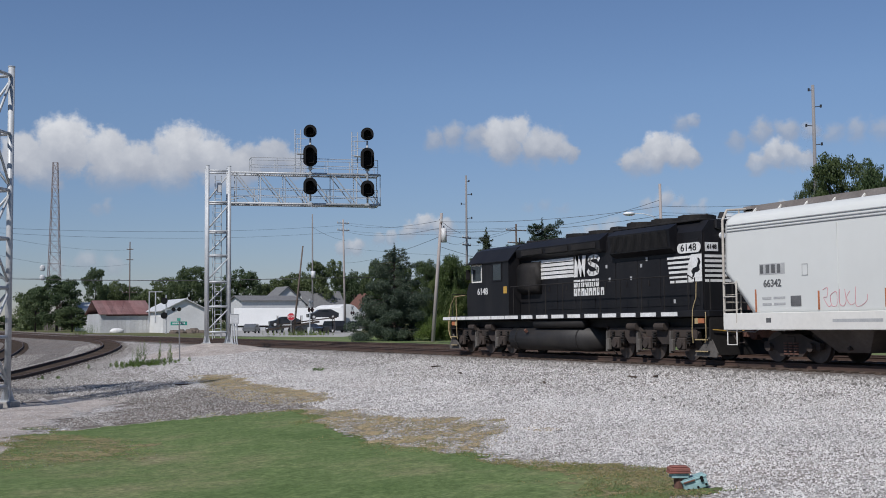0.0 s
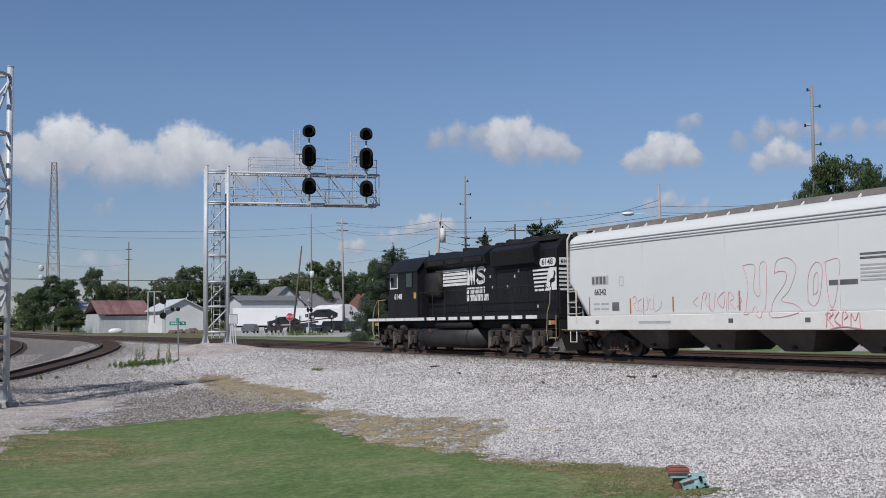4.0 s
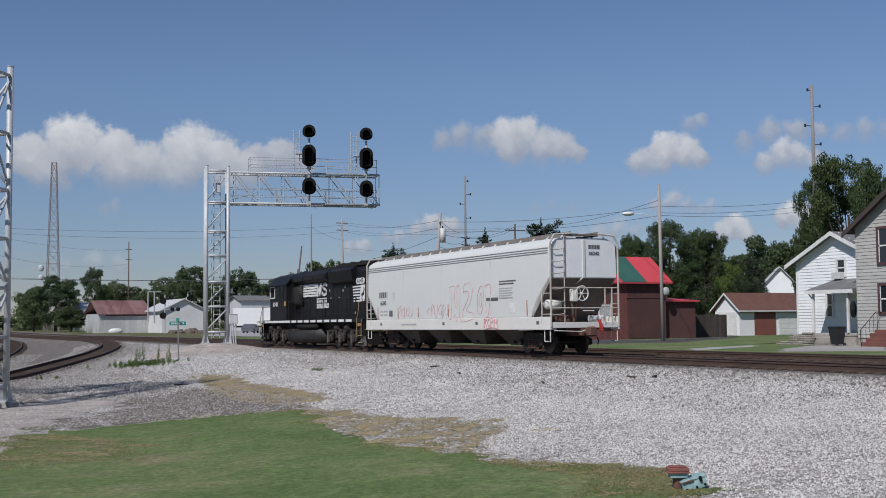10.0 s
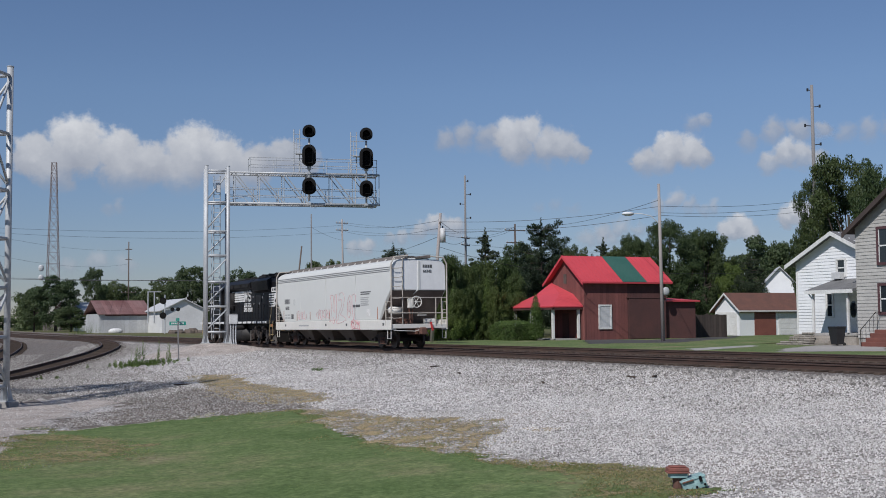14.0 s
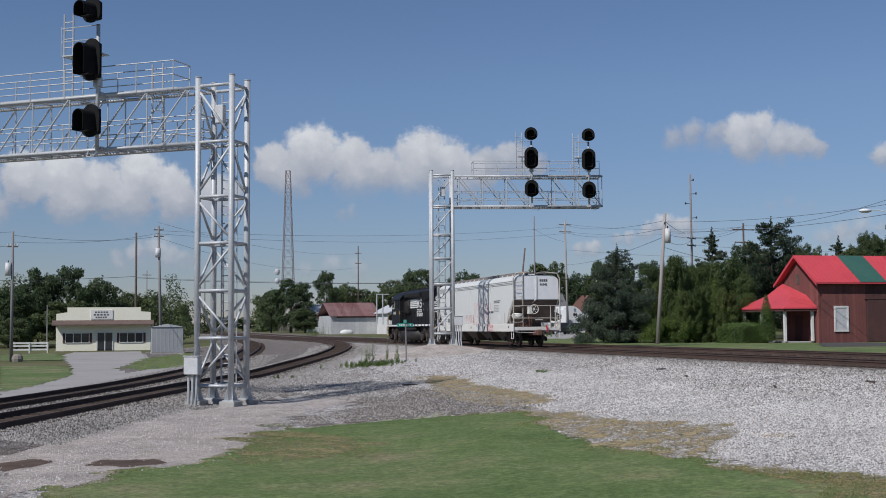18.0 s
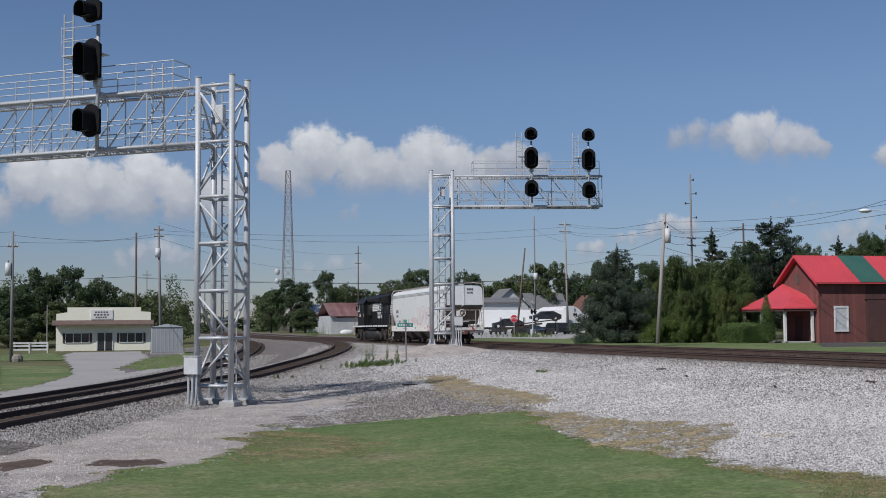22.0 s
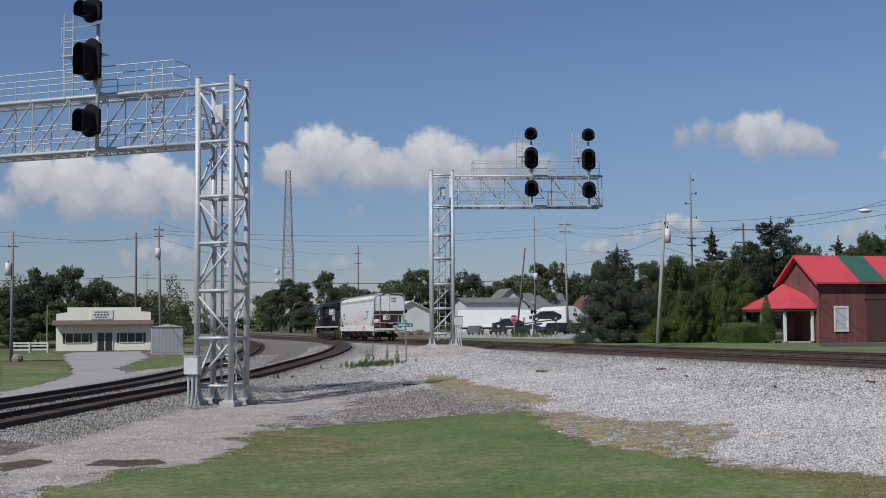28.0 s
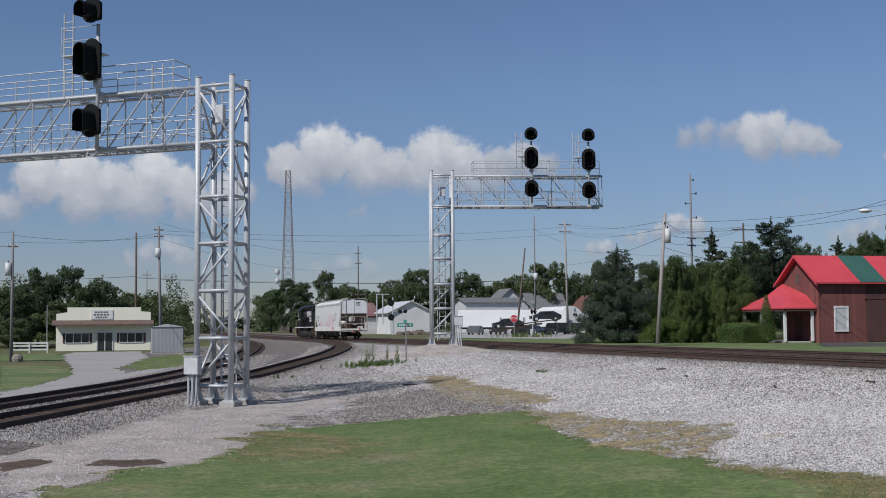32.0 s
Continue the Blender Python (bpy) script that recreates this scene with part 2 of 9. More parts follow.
# Paler leaf copy for far trees: distance haze put into the colour.
M_LEAFHAZE = foliage("hazed_far_leaves", (0.080, 0.120, 0.060), (0.130, 0.172, 0.090))
M_LEAFLIGHT = foliage("light_leaves", (0.092, 0.152, 0.042), (0.172, 0.245, 0.072))
M_YEW = foliage("yew_leaves", (0.074, 0.116, 0.040), (0.145, 0.195, 0.070))
M_NEEDLE = foliage("needles", (0.034, 0.058, 0.036), (0.074, 0.102, 0.062))
M_BLUESPRUCE = foliage("blue_spruce_needles", (0.056, 0.086, 0.068), (0.150, 0.190, 0.156))
M_BARK = surface("bark", (0.085, 0.065, 0.05), (0.05, 0.04, 0.032), 1.5, 10, 0.95, bump=0.5)
M_REDROOF = surface("red_painted_metal_roof", (0.60, 0.075, 0.09), (0.50, 0.06, 0.075), 0.35, 5, 0.5, bump=0.04, grit=0.35)
M_GREENROOF = surface("green_painted_roof", (0.035, 0.11, 0.085), (0.05, 0.13, 0.10), 0.5, 6, 0.55, bump=0.04)
M_BARN = surface("brown_red_boards", (0.225, 0.076, 0.066), (0.155, 0.058, 0.052), 0.5, 12, 0.85, bump=0.2, vary=0.16)
M_BARNDARK = surface("dark_barn_boards", (0.112, 0.046, 0.042), (0.080, 0.038, 0.036), 0.6, 12, 0.9, bump=0.2, vary=0.14)
M_TRIM = surface("white_trim", (0.78, 0.78, 0.76), (0.62, 0.61, 0.58), 1.0, 10, 0.6)
M_SIDING = surface("white_siding", (0.82, 0.825, 0.83), (0.76, 0.768, 0.775), 0.5, 6, 0.6, bump=0.03, vary=0.03, grit=0.35)
M_GREYSIDING = surface("grey_siding", (0.47, 0.455, 0.425), (0.40, 0.385, 0.36), 0.5, 6, 0.65, bump=0.03, vary=0.04)
M_SHINGLE = surface("grey_shingle", (0.19, 0.19, 0.19), (0.13, 0.13, 0.13), 1.5, 9, 0.9, bump=0.4)
M_BROWNROOF = surface("brown_shingle", (0.165, 0.075, 0.055), (0.115, 0.058, 0.045), 1.2, 9, 0.9, bump=0.35)
M_BROWNDOOR = surface("brown_door_paint", (0.24, 0.085, 0.06), (0.18, 0.065, 0.05), 0.8, 8, 0.7)
M_FENCE = surface("grey_brown_fence", (0.085, 0.066, 0.058), (0.06, 0.047, 0.042), 0.9, 12, 0.9, bump=0.3, vary=0.3)
M_DARKROOF = surface("dark_brown_roof", (0.075, 0.052, 0.046), (0.05, 0.038, 0.034), 1.2, 9, 0.9, bump=0.35)
M_MAROON = surface("maroon_trim", (0.10, 0.045, 0.05), None, 1, 10, 0.7)
M_GLASS = glass("dark_glass")
M_BRICK = surface("red_brick", (0.20, 0.075, 0.056), (0.15, 0.060, 0.048), 1.2, 16, 0.9, bump=0.3, vary=0.2)
M_STONE = surface("garden_stone", (0.36, 0.325, 0.28), (0.24, 0.215, 0.19), 1.0, 10, 0.9, bump=0.4, vary=0.25)
M_DARKPLASTIC = surface("dark_plastic", (0.022, 0.022, 0.026), None, 2, 12, 0.5)
M_CREAM = surface("cream_paint", (0.86, 0.84, 0.70), (0.80, 0.77, 0.62), 0.3, 5, 0.6, bump=0.03, grit=0.35)
M_SHELTER = surface("dull_grey_steel", (0.39, 0.40, 0.41), (0.32, 0.33, 0.34), 0.6, 8, 0.6, 0.2, bump=0.05)
M_TIN = surface("corrugated_tin", (0.56, 0.57, 0.575), (0.44, 0.435, 0.43), 0.3, 5, 0.55, 0.1, bump=0.05, vary=0.1)
M_RUSTROOF = surface("rusty_tin_roof", (0.15, 0.060, 0.055), (0.25, 0.15, 0.14), 0.22, 4, 0.8, bump=0.1, vary=0.2)
M_WHITEWALL = surface("white_wall", (0.72, 0.72, 0.71), (0.58, 0.58, 0.57), 0.25, 4, 0.7, bump=0.03, grit=0.35)
M_TRAILER = surface("white_trailer", (0.82, 0.82, 0.81), (0.74, 0.74, 0.73), 0.3, 5, 0.4, bump=0.02, grit=0.35)
M_SIGNGREEN = surface("green_sign", (0.02, 0.34, 0.25), (0.03, 0.28, 0.21), 2, 12, 0.4, bump=0)
M_STOPRED = surface("stop_red", (0.60, 0.03, 0.05), None, 2, 12, 0.4, bump=0)
M_TEAL = surface("teal_paint", (0.36, 0.54, 0.54), (0.17, 0.27, 0.27), 6.0, 30, 0.6, bump=0.2)
M_CARDARK = surface("dark_car_paint", (0.040, 0.044, 0.052), None, 1, 8, 0.25, bump=0)
M_CARGREY = surface("grey_car_paint", (0.18, 0.19, 0.2), None, 1, 8, 0.3, 0.3, bump=0)
M_CARRED = surface("maroon_car_paint", (0.14, 0.03, 0.03), None, 1, 8, 0.3, bump=0)
M_LENS = surface("dark_red_lens", (0.045, 0.012, 0.018), None, 2, 12, 0.3, bump=0)
M_RUBBER = surface("tyre_rubber", (0.02, 0.02, 0.02), None, 2, 12, 0.8)
M_WHEELSTEEL = surface("wheel_steel", (0.07, 0.05, 0.042), (0.13, 0.11, 0.10), 1.5, 14, 0.5, 0.5)
M_DIRTPILE = surface("dirt_pile", (0.16, 0.125, 0.10), (0.09, 0.075, 0.065), 0.8, 6, 0.95, bump=0.5)
M_LAMPWHITE = surface("lamp_glass", (0.85, 0.87, 0.88), None, 2, 8, 0.25, bump=0)
for cover, grain_size, low, high in ((M_DRY, 11.0, 0.90, 1.06), (M_WORN, 9.0, 0.95, 1.1), (M_CINDER, 7.0, 0.8, 0.98), (M_GREYMIX, 7.0, 0.82, 1.04), (M_SHOULDER, 9.0, 0.88, 1.02)):
    thinned(cover, grain_size, low, high)
for dull, level_of in ((M_GROUND, 0.12), (M_GRASS, 0.12), (M_LAWN, 0.12), (M_DRY, 0.12), (M_WORN, 0.12), (M_LOT, 0.15), (M_SHOULDER, 0.15), (M_BALLAST, 0.15), (M_CINDER, 0.12), (M_GREYMIX, 0.12), (M_PATH, 0.12), (M_STAIN, 0.1), (M_BEDSHADE, 0.15), (M_TIE, 0.15), (M_OLDASPHALT, 0.15), (M_ASPHALT, 0.15), (M_SIGBLACK, 0.08), (M_LOCO, 0.22), (M_LOCOGREY, 0.2), (M_TANK, 0.4)):
    dull.node_tree.nodes["Principled BSDF"].inputs["Specular IOR Level"].default_value = level_of
M_HEADLIGHT = glowing("headlight", (1.0, 0.97, 0.9), 4.0)


# ---- mesh tools ----
class Geo:
    """Collects simple solids into one mesh."""

    def __init__(self):
        self.v, self.f = [], []

    def add(self, verts, faces):
        k = len(self.v)
        self.v += [tuple(p) for p in verts]
        self.f += [tuple(i + k for i in f) for f in faces]
        return self

    def box(self, x0, y0, z0, x1, y1, z1, b=0.0):
        x0, x1, y0, y1, z0, z1 = min(x0, x1), max(x0, x1), min(y0, y1), max(y0, y1), min(z0, z1), max(z0, z1)
        if b <= 0:
            return self.add([(x0, y0, z0), (x1, y0, z0), (x1, y1, z0), (x0, y1, z0), (x0, y0, z1), (x1, y0, z1), (x1, y1, z1), (x0, y1, z1)],
                            [(0, 3, 2, 1), (4, 5, 6, 7), (0, 1, 5, 4), (1, 2, 6, 5), (2, 3, 7, 6), (3, 0, 4, 7)])
        b = min(b, (x1 - x0) * 0.45, (y1 - y0) * 0.45, (z1 - z0) * 0.45)
        rings = []
        for z, i in ((z0, b), (z0 + b, 0), (z1 - b, 0), (z1, b)):
            c = b if i == 0 else 2 * b
            c = min(c, (x1 - x0) * 0.49, (y1 - y0) * 0.49)
            rings.append([(x0 + c, y0 + i, z), (x1 - c, y0 + i, z), (x1 - i, y0 + c, z), (x1 - i, y1 - c, z),
                          (x1 - c, y1 - i, z), (x0 + c, y1 - i, z), (x0 + i, y1 - c, z), (x0 + i, y0 + c, z)])
        return self.loft(rings)

    def loft(self, rings, caps=True, closed=True):
        n, k = len(rings[0]), len(rings)
        faces = []
        for r in range(k - 1):
            for i in range(n if closed else n - 1):
                j = (i + 1) % n
                faces.append((r * n + i, r * n + j, r * n + n + j, r * n + n + i))
        if caps:
            faces += [tuple(range(n - 1, -1, -1)), tuple(range((k - 1) * n, k * n))]
        return self.add([p for r in rings for p in r], faces)

    def tube(self, a, b, r, n=8, r2=None):
        a, b = Vector(a), Vector(b)
        d = (b - a).normalized()
        u = d.orthogonal().normalized()
        w = d.cross(u)
        rings = []
        for p, q in ((a, r), (b, r if r2 is None else r2)):
            rings.append([p + (u * math.cos(2 * math.pi * i / n) + w * math.sin(2 * math.pi * i / n)) * q for i in range(n)])
        return self.loft(rings)

    def path(self, pts, r, n=6):
        pts = [Vector(p) for p in pts]
        k = len(pts)
        tans = [((pts[min(i + 1, k - 1)] - pts[i]).normalized() + (pts[i] - pts[max(i - 1, 0)]).normalized()).normalized() for i in range(k)]
        u = tans[0].orthogonal().normalized()
        rings = []
        for p, t in zip(pts, tans):
            u = (u - t * u.dot(t)).normalized()
            w = t.cross(u)
            rings.append([p + (u * math.cos(2 * math.pi * i / n) + w * math.sin(2 * math.pi * i / n)) * r for i in range(n)])
        return self.loft(rings)

    def bar(self, a, b, w, h):
        """A square bar from a to b."""
        a, b = Vector(a), Vector(b)
        d = (b - a).normalized()
        up = Vector((0, 0, 1)) if abs(d.z) < 0.9 else Vector((1, 0, 0))
        u = d.cross(up).normalized() * (w / 2)
        v = u.cross(d).normalized() * (h / 2)
        return self.loft([[p + u + v, p - u + v, p - u - v, p + u - v] for p in (a, b)])

    def prism(self, pts, axis, a, b):
        """A flat outline (two coordinates) pushed along axis 0, 1 or 2 from a to b."""
        def lift(p, t):
            q = list(p)
            q.insert(axis, t)
            return q
        return self.loft([[lift(p, a) for p in pts], [lift(p, b) for p in pts]])

    def ball(self, c, rx, ry, rz, n=10, m=6):
        rings = []
        for j in range(1, m):
            t = math.pi * j / m
            rings.append([(c[0] + rx * math.sin(t) * math.cos(2 * math.pi * i / n), c[1] + ry * math.sin(t) * math.sin(2 * math.pi * i / n), c[2] - rz * math.cos(t)) for i in range(n)])
        return self.loft(rings)

    def mesh(self, name, material, smooth=False):
        me = bpy.data.meshes.new(name)
        me.from_pydata(self.v, [], self.f)
        me.materials.append(material)
        if smooth:
            for p in me.polygons:
                p.use_smooth = True
        bm = bmesh.new()
        bm.from_mesh(me)
        bmesh.ops.recalc_face_normals(bm, faces=bm.faces)
        bm.to_mesh(me)
        bm.free()
        return me


def part(name, geo, material, parent=None, label="", smooth=False):
    ob = new(name, geo if isinstance(geo, bpy.types.Mesh) else geo.mesh(name, material, smooth))
    if parent is not None:
        ob.parent = parent
    return tagged(ob, label)


def thing(name, m, label, category, group="", kind=""):
    ob = new(name)
    ob.matrix_world = m
    return tagged(ob, label, category, group, kind)


def raw_mesh(name, verts, faces, material, smooth=False):
    me = bpy.data.meshes.new(name)
    me.from_pydata(verts, [], faces)
    me.materials.append(material)
    if smooth:
        me.polygons.foreach_set("use_smooth", [True] * len(me.polygons))
    return me


def lettering(name, text, size, m, material, parent, label="", width=1.0, bold=0.0):
    cu = bpy.data.curves.new(name, "FONT")
    cu.body, cu.size, cu.extrude, cu.offset = text, size, 0.004, bold
    cu.align_x, cu.align_y = "CENTER", "CENTER"
    tmp = bpy.data.objects.new(name, cu)
    me = bpy.data.meshes.new_from_object(tmp)
    me.transform(m @ Matrix.Diagonal((width, 1, 1, 1)))
    me.materials.clear()
    me.materials.append(material)
    bpy.data.objects.remove(tmp)
    return part(name, me, material, parent, label)


NEAR_SIDE = Matrix(((0, 0, -1, 0), (-1, 0, 0, 0), (0, 1, 0, 0), (0, 0, 0, 1)))


def on_side(x, y, z):
    """The pose of writing on a face that looks towards -X."""
    return Matrix.Translation((x, y, z)) @ NEAR_SIDE


# ---- ground ----
def fall(y):
    return -0.003 * (min(max(y, -50.0), 200.0) - 33.0)


def level(x, y):
    """The height of the ground: it drops from the main line towards the camera's side and, slightly, along the line."""
    q = -x
    base = -0.25 if q < 3 else (-0.25 - 1.1 * (q - 3) / 17 if q < 20 else -1.35)
    w = min(max((x - 5) / 4, 0.0), 1.0)
    return (base + fall(y)) * (1 - w) - 0.28 * w


def sheet():
    xs = [-4000, -900, -300, -120, -60, -40, -30, -24, -20, -17, -14, -11, -8, -5, -3, 0, 3, 5, 6, 7, 8, 9, 14, 22, 40, 80, 200, 600, 4000]
    ys = [-600, -200, -50, -20, 0, 10, 20, 30, 40, 50, 60, 75, 90, 105, 120, 140, 160, 180, 200, 260, 400, 900, 4500]
    v = [(x, y, level(x, y) - 0.03) for y in ys for x in xs]
    n = len(xs)
    f = [(j * n + i, j * n + i + 1, j * n + n + i + 1, j * n + n + i) for j in range(len(ys) - 1) for i in range(n - 1)]
    ob = new("ground", raw_mesh("ground", v, f, M_GROUND, True))
    tagged(ob, "flat ground of rough grass and bare earth", "ground", kind="structure")


sheet()


def inside(x, y, pts):
    hit, j = False, len(pts) - 1
    for i in range(len(pts)):
        (xi, yi), (xj, yj) = pts[i], pts[j]
        if (yi > y) != (yj > y) and x < (xj - xi) * (y - yi) / (yj - yi) + xi:
            hit = not hit
        j = i
    return hit


def ragged(x, y, k=1.0):
    q = Vector((x * 0.8, y * 0.8, 3.0))
    e = 0.3 * noise.noise(q * 11.0)
    return x + k * (noise.noise(q) + 0.5 * noise.noise(q * 3.1) + e), y + k * (noise.noise(q + Vector((40, 7, 0))) * 1.6 + noise.noise(q * 2.7) + 2.2 * e)


def patch(name, pts, lift, material, label, category, step=0.4, wobble=0.5, bare=0.0):
    """A ground cover with a ragged edge that follows the ground."""
    x0, x1 = min(p[0] for p in pts) - 1, max(p[0] for p in pts) + 1
    y0, y1 = min(p[1] for p in pts) - 1, max(p[1] for p in pts) + 1
    nx, ny = int((x1 - x0) / step) + 1, int((y1 - y0) / step) + 1
    ids, v, f = {}, [], []

    def vert(i, j):
        if (i, j) not in ids:
            x, y = x0 + i * step, y0 + j * step
            ids[i, j] = len(v)
            v.append((x, y, level(x, y) + lift))
        return ids[i, j]
    for j in range(ny):
        for i in range(nx):
            cx, cy = x0 + (i + 0.5) * step, y0 + (j + 0.5) * step
            if bare and 0.5 + 0.5 * noise.noise(Vector((cx * 2.2, cy * 1.3, 9))) + 0.3 * noise.noise(Vector((cx * 9, cy * 6, 4))) < bare:
                continue
            if inside(*(ragged(cx, cy, wobble) if wobble else (cx, cy)), pts):
                f.append((vert(i, j), vert(i + 1, j), vert(i + 1, j + 1), vert(i, j + 1)))
    ob = new(name, raw_mesh(name, v, f, material, True))
    return tagged(ob, label, category, kind="structure")


LAWN = [(-23.3, 27.2), (-22.2, 31.0), (-20.0, 32.5), (-17.4, 32.1), (-15.3, 31.5), (-16.0, 27.7), (-16.6, 24.1), (-16.3, 20.4), (-16.1, 18.2), (-15.7, 16.5), (-14.9, 15.0), (-16.0, 13.3), (-17.5, 11.0), (-30.0, 11.0), (-27.2, 20.1), (-25.9, 22.9), (-24.7, 23.8), (-23.8, 26.0)]
DRY_A = [(-13.2, 52.7), (-12.0, 50.8), (-12.9, 43.4), (-12.9, 35.5), (-13.9, 33.0), (-15.3, 34.3), (-15.5, 37.2), (-14.8, 42.8)]
DRY_B = [(-15.4, 32.2), (-14.4, 29.5), (-14.3, 26.7), (-12.9, 24.1), (-13.4, 22.5), (-15.6, 19.5), (-16.6, 19.4), (-16.5, 23.5), (-16.1, 27.1)]
DRY_C = [(-22.8, 30.5), (-21.3, 30.5), (-20.3, 27.9), (-20.5, 24.7), (-22.1, 23.9), (-23.7, 23.2), (-23.3, 27.2)]
DRY_D = [(-16.0, 18.7), (-15.6, 17.6), (-14.9, 16.2), (-14.5, 15.2), (-14.9, 14.1), (-15.8, 13.0), (-17.0, 14.4), (-15.8, 15.6), (-16.2, 17.0)]
PATH = [(-29.0, 33.4), (-26.5, 34.3), (-24.0, 39.7), (-21.2, 43.7), (-18.1, 44.6), (-17.8, 41.8), (-20.9, 36.7), (-22.6, 31.0), (-23.2, 27.1), (-24.3, 23.2), (-25.8, 23.1), (-26.9, 21.1), (-27.8, 20.3)]
CINDER = [(-20.1, 49.2), (-17.2, 48.1), (-14.5, 48.3), (-14.1, 41.4), (-14.0, 35.4), (-14.7, 31.5), (-17.2, 32.6), (-19.9, 33.0), (-22.0, 32.4), (-20.5, 36.2), (-18.0, 39.6)]
ROAD_L = [(-30.4, 47.5), (-31.2, 55.5), (-30.2, 60.5), (-29.0, 74.9), (-29.6, 88.6), (-31.0, 108.6), (-32.7, 133.9), (-32.3, 154.1), (-24.2, 156.0), (-24.0, 117.3), (-26.6, 87.0), (-25.9, 77.3), (-21.4, 94.1), (-21.5, 80.5), (-26.4, 55.4)]
STAIN_A = [(-28.3, 25.3), (-27.7, 26.0), (-27.2, 25.4), (-27.6, 24.5), (-28.1, 23.9)]
STAIN_B = [(-26.7, 24.5), (-26.3, 25.4), (-25.2, 25.1), (-25.1, 24.4), (-25.8, 23.8)]
GRASS_L = [(-35.3, 97.4), (-31.1, 95.0), (-29.7, 87.3), (-29.0, 74.9), (-30.2, 60.5), (-31.2, 55.5)]
GRASS_M = [(-39.4, 138.4), (-34.9, 152.1), (-31.9, 127.6), (-31.6, 113.1), (-37.0, 114.4)]
GRASS_N = [(-26.2, 86.7), (-24.6, 113.1), (-18.4, 145.3), (-20.4, 102.2), (-21.2, 89.4), (-25.0, 81.2)]
FARLOT = [(11.2, 146.8), (20.3, 122.2), (29.9, 141.5), (57.8, 218.5), (62.7, 272.9), (42.7, 251.0)]
DRIVE = [(29.7, 87.7), (29.9, 78.3), (44.7, 86.7), (52.4, 94.6), (39.9, 80.1), (25.1, 68.2), (18.3, 69.2)]
HOUSE_DRIVE = [(18.1, 49.6), (24.6, 54.3), (34.4, 58.2), (18.5, 42.9), (14.3, 45.6)]
WALK = [(14.5, 53.3), (22.7, 57.6), (21.6, 55.5), (12.8, 50.0)]
LOT = [(-2.5, -12), (-2.5, 150), (-12, 170), (-22, 170), (-26, 110), (-32, 60), (-40, 36), (-42, -12)]
patch("gravel_lot", LOT, 0.0, M_LOT, "wide lot of pale crushed gravel beside the tracks", "gravel", 0.8, 0.3)
patch("ballast_field", [(-34, 30), (-26, 36), (-20.8, 43.5), (-17.5, 52), (-15.5, 66), (-8, 100), (-3, 140), (-8, 168), (-22, 168), (-26, 110), (-31, 60), (-36, 40)], 0.004, M_BALLAST, "grey stone ballast around the curved tracks", "gravel", 0.4, 0.5)
patch("track_shoulder", [(-2.4, 14), (-2.4, 76), (-5.5, 76), (-7.0, 60), (-8.2, 44), (-8.4, 34), (-7.4, 24), (-6.0, 14)], 0.005, M_SHOULDER, "brownish crushed stone along the track's edge", "gravel", 0.16, 1.6, 0.3)
patch("cinder_ground", CINDER, 0.006, M_CINDER, "dark grey cinders around the signal mast", "ground", 0.14, 0.9, 0.18)
GREYMIX = [(-20.0, 52.5), (-17.5, 73.3), (-13.4, 80.8), (-9.1, 87.0), (-11.4, 62.2), (-12.9, 51.2), (-15.2, 43.9), (-16.9, 40.9), (-18.8, 45.8)]
patch("cinder_ground", GREYMIX, 0.0055, M_GREYMIX, "brownish cinders between the curved track and the gravel", "ground", 0.2, 1.3, 0.2)
patch("dirt_path", PATH, 0.008, M_PATH, "pale packed dirt track beside the lawn", "path", 0.09, 0.5)
patch("dry_grass", DRY_A, 0.010, M_DRY, "patch of straw-coloured dead grass on gravel", "grass", 0.08, 0.9, 0.25)
patch("dry_grass", DRY_B, 0.010, M_DRY, "patch of straw-coloured dead grass beside the lawn", "grass", 0.08, 1.2, 0.42)
patch("lawn", LAWN, 0.012, M_LAWN, "mown green lawn beside the gravel lot", "lawn", 0.07, 0.4)
patch("lawn_fringe", LAWN, 0.0105, M_LAWN, "thin ragged grass at the edge of the lawn", "grass", 0.055, 1.7, 0.56)
patch("dry_grass", DRY_C, 0.016, M_WORN, "worn yellow edge of the lawn", "grass", 0.08, 1.1, 0.3)
patch("dry_grass", DRY_D, 0.016, M_WORN, "dry weedy edge of the lawn", "grass", 0.08, 0.6, 0.3)
patch("wet_stain", STAIN_A, 0.012, M_STAIN, "dark wet hollow in the dirt track", "stain", 0.05, 0.15)
patch("wet_stain", STAIN_B, 0.012, M_STAIN, "dark wet hollow in the dirt track", "stain", 0.05, 0.15)
patch("road", ROAD_L, 0.007, M_OLDASPHALT, "worn grey asphalt drive to the shop", "road", 0.35, 0.2)
patch("lawn", GRASS_L, 0.011, M_LAWN, "mown grass beside the asphalt drive", "lawn", 0.16, 0.25)
patch("lawn", GRASS_M, 0.011, M_LAWN, "mown grass strip before the shop", "lawn", 0.25, 0.25)
patch("lawn", GRASS_N, 0.011, M_GRASS, "weedy grass beside the curved tracks", "lawn", 0.3, 0.9, 0.4)
patch("parking_lot", FARLOT, 0.01, M_CONCRETE, "pale paved yard with parked vehicles", "car park", 1.0, 0.4)
patch("driveway", DRIVE, 0.01, M_ASPHALT, "dark asphalt driveway before the barn", "driveway", 0.3, 0.3)
patch("driveway", HOUSE_DRIVE, 0.012, M_OLDASPHALT, "grey driveway before the houses", "driveway", 0.3, 0.2)
patch("concrete_walk", WALK, 0.014, M_CONCRETE, "narrow pale concrete walk in the grass", "path", 0.25, 0.1)
